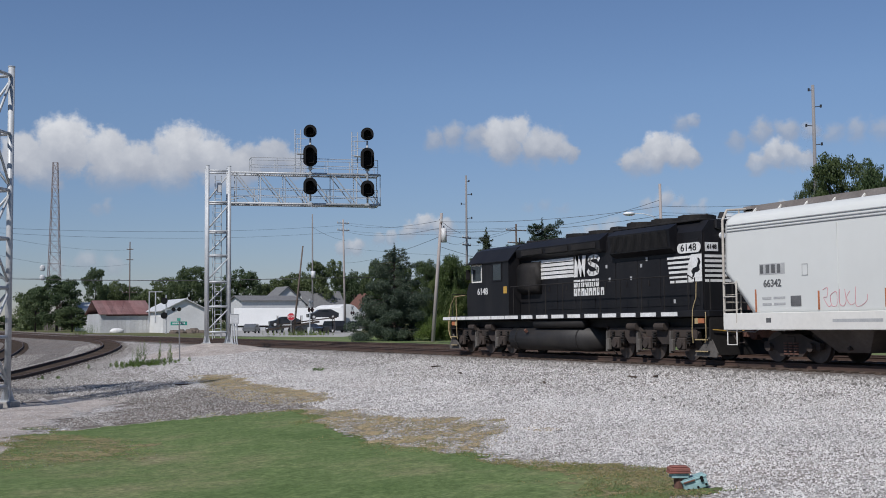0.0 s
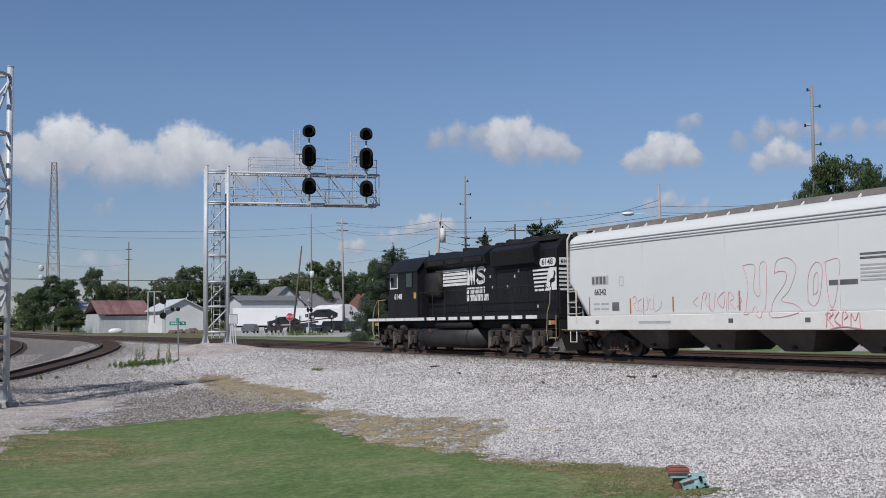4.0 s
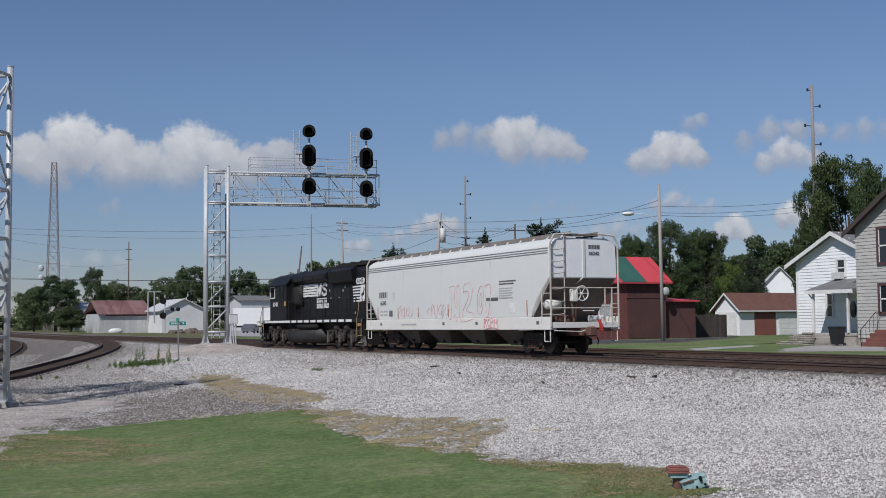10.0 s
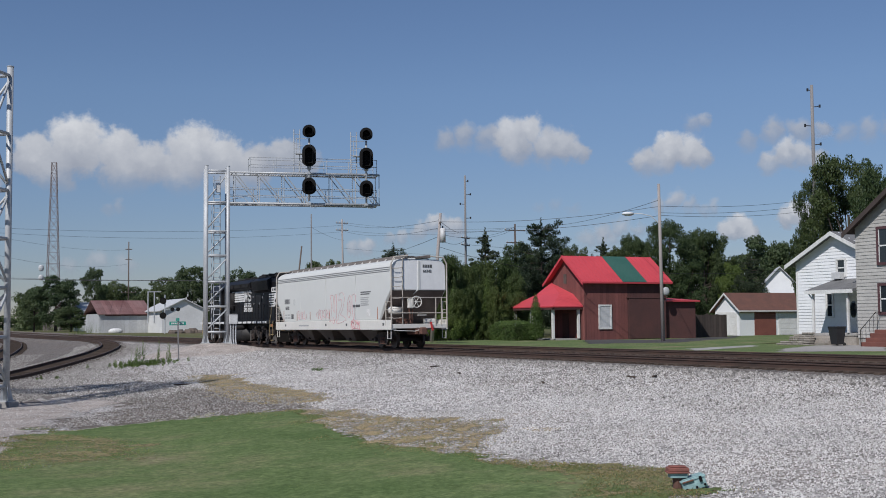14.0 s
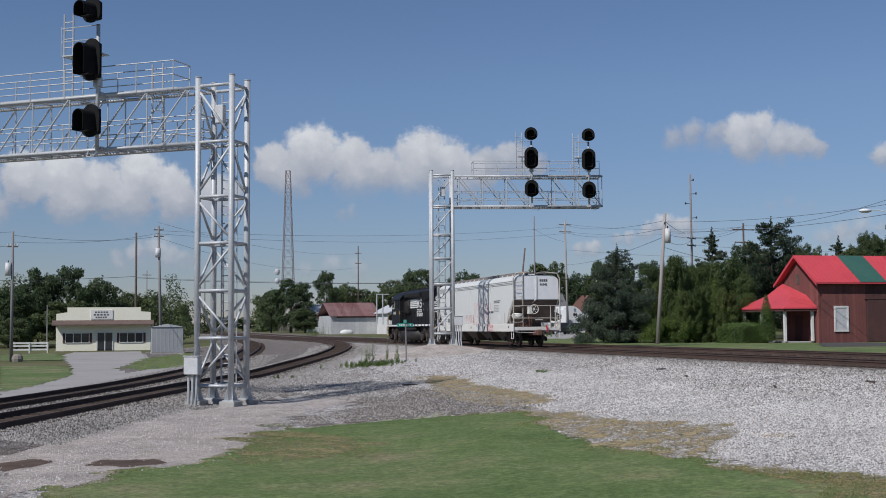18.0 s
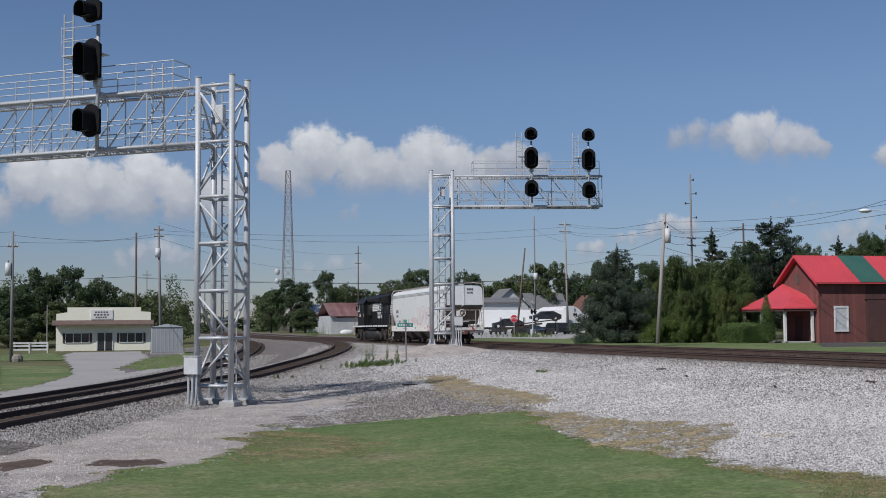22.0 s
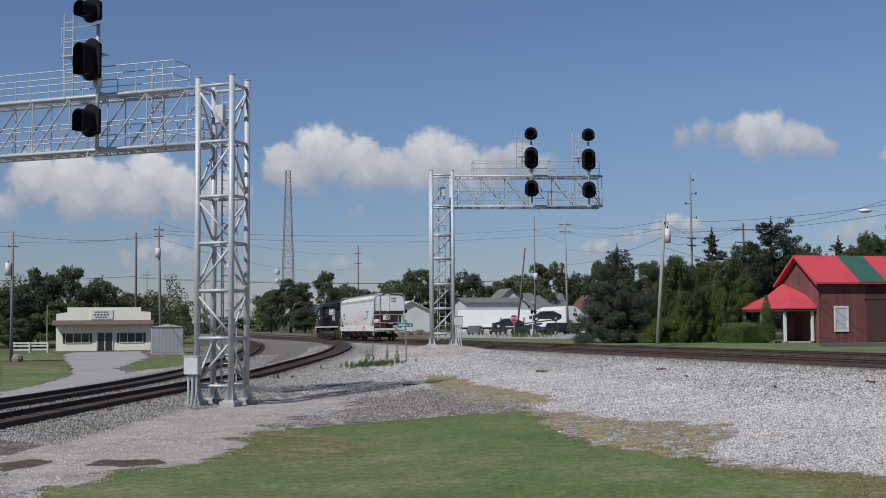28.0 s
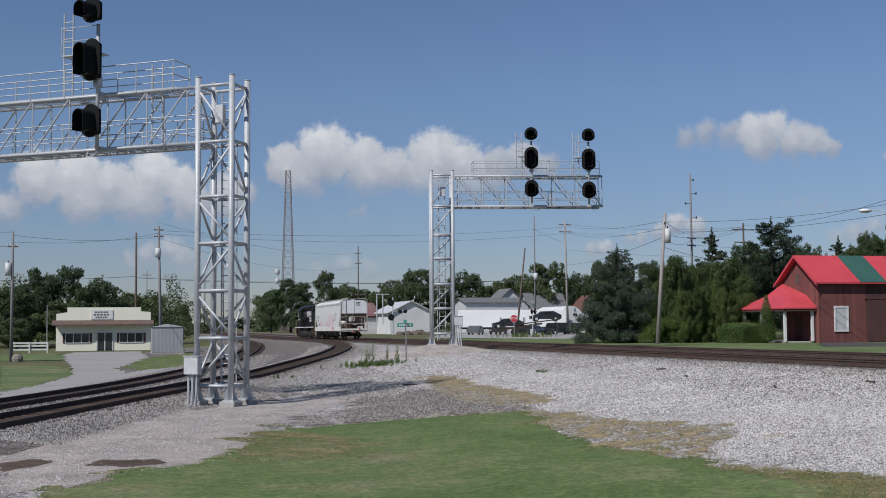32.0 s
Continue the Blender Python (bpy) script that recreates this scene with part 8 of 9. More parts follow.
    b = thing("bollard", Matrix.Translation((-35.6, 158, -1.74)), "short yellow bollard before the shop", "bollard")
    part("post", Geo().tube((0, 0, 0), (0, 0, 1.2), 0.12, 12).ball((0, 0, 1.2), 0.12, 0.12, 0.06), M_YELLOW, b)
    lamp = thing("lamp_post", Matrix.Translation((-36.6, 172.0, -1.76)), "thin pale post beside the shop", "post")
    part("post", Geo().tube((0, 0, 0), (0, 0, 6.2), 0.09, 8, 0.07), M_POLE, lamp)
    rock = thing("boulder", Matrix.Translation((-35.2, 110.6, -1.6)), "grey boulder at the foot of a pole", "boulder")
    part("stone", Geo().ball((0, 0, 0.25), 0.5, 0.4, 0.5, 9, 6), M_STONE, rock)


build_shop()


# ---- poles, wires, signs ----
def pole(x, y, z0, z1, label, r=0.16, arms=(), can=None, material=M_POLE, lean=(0, 0), lamp=None, pegs=()):
    t = thing("utility_pole", Matrix.Translation((x, y, z0)), label, "utility pole", "utility poles")
    h = z1 - z0
    part("shaft", Geo().tube((0, 0, -0.3), (lean[0], lean[1], h), r, 10, r * 0.66), material, t, "", True)
    for zz, ln, ang in arms:
        c, s = math.cos(radians(ang)), math.sin(radians(ang))
        ox, oy = lean[0] * zz / h, lean[1] * zz / h
        arm = part("cross_arm", Geo().bar((ox - c * ln / 2, oy - s * ln / 2, zz), (ox + c * ln / 2, oy + s * ln / 2, zz), 0.1, 0.13), M_DARKPOLE, t, "wooden cross arm")
        for k in (-0.46, -0.2, 0.2, 0.46):
            part("insulator", Geo().tube((ox + c * ln * k, oy + s * ln * k, zz + 0.06), (ox + c * ln * k, oy + s * ln * k, zz + 0.26), 0.05, 6), M_CAN, arm)
    for zz, sx, sy in pegs:
        part("side_bracket", Geo().bar((0, 0, zz), (sx, sy, zz + 0.06), 0.07, 0.07).tube((sx, sy, zz - 0.06), (sx, sy, zz + 0.2), 0.09, 8), M_DARKPLASTIC, t, "dark side bracket with insulator")
    if can:
        zz, cx, cy, cr = can
        c = part("transformer", Geo().tube((cx, cy, zz), (cx, cy, zz + 1.15), cr * 0.85, 14), M_CAN, t, "grey cylindrical transformer", True)
        part("bushing", Geo().tube((cx, cy, zz + 1.15), (cx, cy, zz + 1.35), 0.05, 6), M_DARKPLASTIC, c)
    if lamp:
        zz, dx, dy = lamp
        part("lamp_arm", Geo().path([(0, 0, zz - 0.9), (dx * 0.3, dy * 0.3, zz - 0.2), (dx * 0.6, dy * 0.6, zz), (dx * 0.85, dy * 0.85, zz + 0.02)], 0.035, 6), M_GALV, t)
        part("lamp_head", Geo().ball((dx, dy, zz), 0.5, 0.42, 0.16, 12, 6), M_LAMPWHITE, t, "pale street lamp head", True)
    return t


def wire(a, b, sag, r=0.018):
    a, b = Vector(a), Vector(b)
    pts = [a.lerp(b, i / 12) - Vector((0, 0, sag * 4 * (i / 12) * (1 - i / 12))) for i in range(13)]
    t = thing("wire", Matrix(), "thin dark overhead wire between poles", "wire", "overhead wires")
    part("strand", Geo().path([tuple(p) for p in pts], r, 4), M_WIRE, t)


pole(27.7, 73.5, -0.28, 11.6, "weathered grey street pole with a lamp arm beside the barn", 0.155, (), None, M_OLDPOLE, (-0.1, 0.05), (9.65, -2.0, 1.4))
pole(49.3, 80.3, -0.28, 22.1, "very tall pale steel pole behind the houses", 0.21, (), None, M_POLE, pegs=((20.4, 0.55, -0.35), (18.7, -0.55, 0.35), (17.0, 0.55, -0.35), (21.9, -0.3, 0.2)))
pole(41.6, 134.0, -0.28, 19.8, "tall grey transmission pole behind the trees", 0.17, ((12.1, 2.6, 40), (11.2, 2.6, 40)), None, M_POLE, pegs=((19.3, 0.3, -0.2), (17.6, 0.6, -0.3), (16.4, -0.55, 0.3), (14.6, 0.6, -0.3)))
pole(14.7, 86.8, -0.28, 10.1, "leaning wooden pole with a white transformer can beside the tracks", 0.17, ((9.6, 1.0, 70),), (8.0, 0.92, -0.36, 0.27), M_OLDPOLE, (0.75, -0.3))
pole(40.0, 173.0, -0.28, 17.3, "tall wooden utility pole with cross arms", 0.18, ((17.0, 2.0, 0), (15.9, 2.0, 0)), None, M_OLDPOLE, (-0.3, 0))
pole(36.9, 179.4, -0.28, 18.6, "tall thin grey steel pole in the yard", 0.15, (), (8.6, 0.0, -0.4, 0.4), M_POLE)
pole(21.6, 143.0, -0.28, 11.0, "leaning dark wooden pole beside the crossing", 0.14, (), None, M_DARKPOLE, (1.3, 0))
pole(22.7, 255.4, -0.5, 18.7, "tall wooden pole with side brackets behind the shed", 0.17, ((17.6, 1.4, 0), (15.4, 1.4, 0), (8.5, 3.2, 0)), None, M_DARKPOLE)
pole(-35.8, 111.6, -1.6, 9.95, "wooden utility pole with transformers beside the lawn", 0.15, ((10.2, 0.9, 0),), (7.6, -0.35, 0, 0.33), M_POLE)
pole(-24.8, 175.7, -1.75, 14.9, "plain tall brown wooden pole beside the shop", 0.2, (), None, M_DARKPOLE)
pole(-21.9, 150.0, -1.7, 13.8, "grey utility pole with transformers behind the shelter", 0.2, ((15.0, 1.2, 0), (14.2, 1.2, 0)), (11.6, -0.45, 0, 0.4), M_POLE, (-0.4, 0))
pole(-22.5, 230.0, -1.8, 12.0, "thin distant steel pole behind the shelter", 0.12, ((12.9, 1.6, 0),), None, M_POLE)
for px, py, ph in ((10.0, 380.0, 21), (4.0, 400.0, 17), (-2.0, 390.0, 18), (7.0, 430.0, 24), (0.0, 450.0, 20)):
    pole(px, py, -0.8, ph, "distant utility pole along the tracks", 0.2, ((ph - 1.5, 2.4, 0),), None, M_DARKPOLE)
pole(53.5, 142.5, -0.28, 14.6, "wooden pole with wide cross arms behind the trees", 0.18, ((14.0, 3.6, 10), (12.3, 3.0, 10)), None, M_DARKPOLE)
pole(70.0, 226.0, -0.28, 8.5, "distant wooden pole behind the yard", 0.15, (), None, M_DARKPOLE)
for a, b, sag in (((-60, 112, 10.5), (-35.8, 111.6, 8.6), 0.6), ((-35.8, 111.6, 9.6), (-22.3, 150, 12.5), 0.5), ((-35.8, 111.6, 9.0), (-22.3, 150, 12.9), 0.5), ((-22.3, 150, 12.3), (22.7, 255.4, 14.0), 2.0), ((-22.3, 150, 13.2), (40, 173, 16.4), 1.0),
                  ((-22.3, 150, 12.8), (40, 173, 15.4), 1.2), ((-24.8, 175.7, 8.5), (21.8, 143, 6.8), 0.5), ((21.9, 143.0, 7.0), (56, 140, 8.8), 0.5), ((40, 173, 16.8), (53.5, 142.5, 14.1), 0.6), ((40, 173, 15.6), (53.5, 142.5, 14.1), 0.8), ((41.6, 134, 12.5), (15.3, 86.6, 9.6), 0.4),
                  ((15.4, 86.5, 9.4), (27.7, 73.5, 9.9), 0.4), ((15.4, 86.5, 8.6), (27.7, 73.5, 9.2), 0.4), ((53.5, 142.5, 14.3), (27.7, 73.5, 10.4), 0.8), ((27.7, 73.5, 9.9), (49.3, 80.3, 11.9), 0.3), ((27.7, 73.5, 9.4), (49.3, 80.3, 11.4), 0.3), ((27.7, 73.5, 9.2), (49.3, 80.3, 10.9), 0.3),
                  ((49.3, 80.3, 12.0), (80, 60, 12.6), 0.4), ((27.7, 73.5, 4.8), (60, 85, 6.5), 0.3), ((40, 173, 12.8), (90, 160, 12.0), 1.0), ((40, 173, 8.8), (90, 160, 8.0), 0.8)):
    wire(a, b, sag)
for a, b, sag in (((40, 173, 16.6), (15.4, 86.5, 9.5), 0.6), ((40, 173, 15.5), (15.4, 86.5, 8.9), 0.7), ((40, 173, 10.5), (15.3, 86.5, 8.2), 0.5), ((15.4, 86.5, 8.4), (53.5, 142.5, 14.0), 0.8), ((15.3, 86.5, 8.0), (41.6, 134, 11.6), 0.5), ((15.2, 86.5, 7.4), (26.7, 88.0, 5.6), 0.3),
                  ((41.6, 134, 11.9), (53.5, 142.5, 14.2), 0.4), ((41.6, 134, 11.0), (90, 150, 12.0), 0.6), ((36.9, 179.4, 16.5), (40, 173, 14.0), 0.3), ((-35.8, 111.6, 9.9), (-60, 116, 10.8), 0.5), ((-22.3, 150, 14.2), (22.7, 255.4, 17.0), 1.4)):
    wire(a, b, sag)
for a, b, sag in (((-60, 178, 8.2), (-24.8, 175.7, 8.6), 0.4), ((-24.8, 175.7, 8.4), (21.8, 143, 6.9), 0.6), ((21.8, 143, 6.9), (70, 150, 9.5), 0.5)):
    wire(a, b, sag, 0.04)


def build_tower():
    t = thing("lattice_tower", Matrix.Translation((14.9, 313.5, -0.5)), "tall rusty triangular lattice radio tower", "tower")
    h, b, tw = 43.0, 2.6, 0.8
    def corner(k, z):
        r = b + (tw - b) * z / h
        a = 2 * math.pi * k / 4 + 0.5
        return (r * math.cos(a), r * math.sin(a), z)
    for k in range(4):
        part("leg", Geo().bar(corner(k, 0), corner(k, h), 0.15, 0.15), M_TOWER, t)
    n = 15
    for i in range(n):
        z0, z1 = h * i / n, h * (i + 1) / n
        for k in range(4):
            part("brace", Geo().bar(corner(k, z0), corner((k + 1) % 4, z1), 0.07, 0.07).bar(corner((k + 1) % 4, z0), corner(k, z1), 0.07, 0.07).bar(corner(k, z1), corner((k + 1) % 4, z1), 0.07, 0.07), M_TOWER, t)
    part("dish", Geo().ball((-3.0, -1.2, 16), 0.7, 0.4, 0.9, 10, 6).ball((-3.0, -1.2, 13.6), 0.7, 0.4, 0.8, 10, 6), M_CAN, t, "pale antenna drum")


build_tower()


def build_signs():
    s = thing("street_sign", Matrix.Translation((-9.66, 69.66, -0.86)), "green street name sign on a thin post in gravel", "sign")
    part("post", Geo().bar((0, 0, -0.2), (-0.05, 0, 2.55), 0.07, 0.07), M_POLE, s, "grey post")
    b = part("sign_plate", Geo().box(-0.55, -0.02, 2.12, 0.42, 0.0, 2.34), M_SIGNGREEN, s, "green sign plate")
    for i in range(7):
        part("writing_bar", Geo().box(-0.45 + 0.11 * i, -0.026, 2.18, -0.37 + 0.11 * i, -0.021, 2.28), M_WHITE, b)
    part("cross_plate", Geo().box(-0.08, -0.4, 2.36, -0.06, 0.4, 2.54), M_SIGNGREEN, s, "green sign plate seen edge on")
    s = thing("stop_sign", Matrix.Translation((21.2, 142.6, -0.28)) @ Matrix.Rotation(radians(-14), 4, "Z"), "red octagonal stop sign beside the crossing", "sign")
    oc = [(0.46 * math.cos(math.pi / 8 + k * math.pi / 4), 2.35 + 0.46 * math.sin(math.pi / 8 + k * math.pi / 4)) for k in range(8)]
    pl = part("sign_plate", Geo().prism([(x * 1.08, (z - 2.35) * 1.08 + 2.35) for x, z in oc], 1, 0.0, 0.015), M_WHITE, s, "white border")
    part("sign_face", Geo().prism(oc, 1, -0.01, -0.001), M_STOPRED, s, "red sign face")
    lettering("word", "STOP", 0.34, Matrix.Translation((0, -0.016, 2.35)) @ Matrix.Rotation(math.pi / 2, 4, "X"), M_WHITE, s, "white word", 1.0, 0.006)
    part("post", Geo().tube((0, 0.03, 0), (0, 0.03, 2.8), 0.04, 6), M_GALV, s)
    for x, y in ((23.3, 141.5), (50.0, 196.0)):
        c = thing("crossing_signal", Matrix.Translation((x, y, -0.28)) @ Matrix.Rotation(radians(42), 4, "Z"), "railway crossing signal with crossbuck and dark flashers", "crossing signal", "crossing signals")
        part("post", Geo().tube((0, 0, 0), (0, 0, 4.6), 0.07, 8), M_GALV, c)
        for a in (35, -35):
            ca, sa = math.cos(radians(a)), math.sin(radians(a))
            part("crossbuck", Geo().bar((-0.6 * ca, -0.1, 4.0 - 0.6 * sa), (0.6 * ca, -0.1, 4.0 + 0.6 * sa), 0.02, 0.22), M_WHITE, c, "white crossbuck blade")
        for dx in (-0.4, 0.4):
            fl = part("flasher", Geo().tube((dx, -0.08, 3.2), (dx, -0.12, 3.2), 0.3, 16), M_SIGBLACK, c, "black flasher disc")
            part("lens", Geo().tube((dx, -0.12, 3.2), (dx, -0.3, 3.2), 0.13, 12), M_LENS, fl, "dark unlit red lens")
        part("cabinet", Geo().box(-0.3, -0.2, 0.0, 0.3, 0.2, 1.0, 0.02), M_GALV, c)
    # dwarf mast with black signals near the tin shed
    c = thing("signal_mast", Matrix.Translation((17.2, 195.4, -0.55)) @ Matrix.Rotation(radians(-14), 4, "Z"), "slim railway signal mast with black heads and arm", "signal mast")
    part("post", Geo().tube((0, 0, 0), (0, 0, 6.6), 0.1, 8).tube((-1.7, 0.3, 2.0), (-1.7, 0.3, 7.2), 0.1, 8).tube((-2.7, 0.3, 2.0), (-2.7, 0.3, 7.2), 0.1, 8).bar((-2.8, 0.3, 7.1), (-0.6, 0.3, 7.1), 0.12, 0.12), M_GALV, c)
    for z in (5.6, 3.2):
        part("head", Geo().tube((-0.3, -0.1, z), (-0.3, -0.2, z), 0.55, 16), M_SIGBLACK, c, "round black signal head")
    part("arm", Geo().bar((0, 0, 4.2), (2.4, 0, 4.4), 0.12, 0.12), M_GALV, c)
    for x in (1.2, 2.1):
        part("flasher", Geo().tube((x, -0.1, 4.2), (x, -0.2, 4.2), 0.34, 14), M_SIGBLACK, c, "round black flasher")
    # the toppled trackside box in the grass
    d = thing("trackside_box", Matrix.Translation((-15.52, 13.72, -1.0)) @ Matrix.Rotation(radians(-25), 4, "Z"), "small toppled trackside box, rusty lid and teal body", "junction box")
    tilt = Matrix.Translation((0.13, 0.0, 0.07)) @ Matrix.Rotation(radians(-17), 4, "Y")
    body = part("body", Geo().box(-0.17, -0.12, -0.07, 0.17, 0.12, 0.07, 0.008), M_TEAL, d, "worn teal painted box")
    body.matrix_local = tilt
    part("cover", Geo().box(-0.182, -0.132, 0.071, 0.182, 0.132, 0.1, 0.006).box(-0.15, -0.1, 0.1, 0.15, 0.1, 0.112, 0.004), M_TEAL, body, "pale teal cover with raised panel")
    part("hinge", Geo().tube((-0.16, -0.138, 0.075), (0.0, -0.138, 0.075), 0.012, 8), M_RUST, body, "rusty hinge")
    part("latch", Geo().box(0.08, -0.15, 0.02, 0.12, -0.121, 0.1, 0.004), M_SIGBLACK, body, "dark latch")
    for bx, bz in ((-0.12, -0.03), (0.02, -0.035), (0.14, -0.03)):
        part("bolt", Geo().tube((bx, -0.121, bz), (bx, -0.14, bz), 0.018, 6), M_SIGBLACK, body, "dark bolt")
    part("lid", Geo().box(-0.23, -0.11, 0.25, 0.06, 0.12, 0.305, 0.008).box(-0.2, -0.08, 0.305, 0.03, 0.09, 0.325, 0.006), M_REDLID, d, "rusty red lid")
    part("lid_rim", Geo().box(-0.24, -0.12, 0.228, 0.07, 0.13, 0.25, 0.004), M_REDLID, d, "rusty red rim")
    part("neck", Geo().box(-0.2, -0.085, 0.16, 0.04, 0.1, 0.228, 0.006), M_TEAL, d, "worn teal neck below the lid")
    part("stem", Geo().tube((-0.08, 0.02, -0.08), (-0.08, 0.02, 0.16), 0.07, 10), M_RUST, d, "rusty stem")
    part("foot", Geo().box(-0.02, -0.16, -0.1, 0.26, 0.1, -0.015, 0.01), M_DARKPLASTIC, d, "dark base")
    part("cable", Geo().path([(0.24, -0.05, -0.02), (0.36, -0.1, -0.06), (0.5, -0.08, -0.08)], 0.018, 6), M_DARKPLASTIC, d, "dark cable running into the grass")
    for x, y, L, a in ((-7.6, 31.1, 0.75, 62), (-5.3, 29.8, 0.6, 75), (-4.9, 29.2, 0.4, 40), (-5.8, 42.6, 0.5, 20), (-7.0, 38.0, 0.5, 70), (-14.9, 46.4, 0.7, 8)):
        w = thing("wood_scrap", Matrix.Translation((x, y, level(x, y) + 0.03)) @ Matrix.Rotation(radians(a), 4, "Z"), "dark scrap of wood lying on gravel", "wood scrap", "scraps on the gravel")
        part("stick", Geo().box(-L / 2, -0.035, 0, L / 2, 0.035, 0.05, 0.01), M_TIE, w)


build_signs()


# ---- sky clouds ----
def cloud_material(lobes, base, dim, cover, soft):
    """A bank of cumulus: lobes (across, up, radius) with billowed edges, sunlit above and grey towards its base."""
    m, nt, b = node_mat("cumulus")
    nt.nodes.remove(b)
    tc = nt.nodes.new("ShaderNodeTexCoord")

    def calc(op, a, c=None, d=None):
        n = nt.nodes.new("ShaderNodeMath")
        n.operation = op
        for s, v in zip(n.inputs, (a, c, d)):
            if isinstance(v, (int, float)):
                s.default_value = v
            elif v is not None:
                nt.links.new(v, s)
        return n.outputs[0]

    def vec(op, a, c):
        n = nt.nodes.new("ShaderNodeVectorMath")
        n.operation = op
        for s, v in zip(n.inputs, (a, c)):
            if isinstance(v, tuple):
                s.default_value = v
            else:
                nt.links.new(v, s)
        return n

    def step(v, a, c):
        n = nt.nodes.new("ShaderNodeMapRange")
        n.interpolation_type = "SMOOTHSTEP"
        n.inputs["From Min"].default_value, n.inputs["From Max"].default_value = a, c
        nt.links.new(v, n.inputs["Value"])
        return n.outputs[0]

    shift = (137.0 * lobes[0][2] + base, 91.0 * lobes[-1][2], 40.0 * len(lobes))
    here = vec("ADD", tc.outputs["Object"], shift).outputs[0]
    p = tc.outputs["Object"]
    for scale, amount in ((0.018, 46.0), (0.055, 19.0), (0.16, 7.0)):
        n = nt.nodes.new("ShaderNodeTexNoise")
        n.inputs["Scale"].default_value, n.inputs["Detail"].default_value = scale, 2.0
        nt.links.new(here, n.inputs["Vector"])
        p = vec("ADD", p, vec("MULTIPLY", vec("SUBTRACT", n.outputs["Color"], (0.5, 0.5, 0.5)).outputs[0], (amount, amount, 0.0)).outputs[0]).outputs[0]
    field = high = None
    for x, y, r in lobes:
        d = vec("SUBTRACT", p, (float(x), float(y), 0.0)).outputs[0]
        ln = nt.nodes.new("ShaderNodeVectorMath")
        ln.operation = "LENGTH"
        nt.links.new(d, ln.inputs[0])
        f = calc("SUBTRACT", 1.0, calc("DIVIDE", ln.outputs["Value"], r * 1.28))
        sep = nt.nodes.new("ShaderNodeSeparateXYZ")
        nt.links.new(d, sep.inputs[0])
        # each lobe is a ball lit from above and from the left
        lit = calc("ADD", calc("MULTIPLY", sep.outputs[1], 0.62 / r), calc("MULTIPLY", sep.outputs[0], -0.28 / r))
        lit = calc("ADD", lit, calc("MULTIPLY", f, 1.1))
        field = f if field is None else calc("SMOOTH_MAX", field, f, 0.12)
        high = lit if high is None else calc("SMOOTH_MAX", high, lit, 0.25)
    pos = nt.nodes.new("ShaderNodeSeparateXYZ")
    nt.links.new(p, pos.inputs[0])
    above = calc("SUBTRACT", pos.outputs[1], float(base))
    ragged_edge = calc("ADD", field, calc("MULTIPLY", calc("SUBTRACT", noise_node(nt, 0.05, 6, 0.62, vec=here), 0.5), 0.45))
    veil_top = step(ragged_edge, 0.02, 0.10 + 1.05 * soft)
    veil_low = step(above, -34.0, 34.0 + 40.0 * soft)
    cov = calc("MULTIPLY", calc("MULTIPLY", veil_top, veil_low), cover)
    tall = max(y + r for x, y, r in lobes) - base
    body = calc("ADD", calc("MULTIPLY", above, 0.62 / tall), calc("ADD", calc("MULTIPLY", high, 0.42), calc("MULTIPLY", noise_node(nt, 0.03, 5, 0.6, vec=here), 0.34)))
    body = calc("SUBTRACT", body, 0.18 + dim)
    col = ramp(nt, body, [(0.12, (0.36, 0.385, 0.45)), (0.52, (0.46, 0.48, 0.53)), (0.80, (0.60, 0.61, 0.64)), (1.06, (0.76, 0.76, 0.77))])
    em = nt.nodes.new("ShaderNodeEmission")
    nt.links.new(col, em.inputs["Color"])
    tr = nt.nodes.new("ShaderNodeBsdfTransparent")
    ms = nt.nodes.new("ShaderNodeMixShader")
    nt.links.new(cov, ms.inputs[0])
    nt.links.new(tr.outputs[0], ms.inputs[1])
    nt.links.new(em.outputs[0], ms.inputs[2])
    nt.links.new(ms.outputs[0], nt.nodes["Material Output"].inputs["Surface"])
    return m


CLOUDS = []


def cloud(azimuth, height, base, dim, cover, soft, lobes):
    """A distant bank of cloud, part of the sky's backdrop, three kilometres off; angles in degrees, lobes in metres."""
    a, e = radians(azimuth), radians(height)
    far = 3000.0 + 12.0 * len(CLOUDS)
    c = Vector((EYE[0] + far * math.sin(a), far * math.cos(a), EYE[2] + far * math.tan(e)))
    x0, x1 = min(x - 1.5 * r for x, y, r in lobes) - 30, max(x + 1.5 * r for x, y, r in lobes) + 30
    y0, y1 = base - 60, max(y + 1.5 * r for x, y, r in lobes) + 30
    me = raw_mesh("cloud", [(x0, y0, 0), (x1, y0, 0), (x1, y1, 0), (x0, y1, 0)], [(0, 1, 2, 3)], cloud_material(lobes, base, dim, cover, soft))
    ob = tagged(new("backdrop_cloud", me), "distant white and grey cumulus cloud in the sky", "cloud", kind="structure")
    ob.matrix_world = look(c, EYE) @ Matrix.Rotation(math.pi, 4, "Y")
    CLOUDS.append((ob, c))


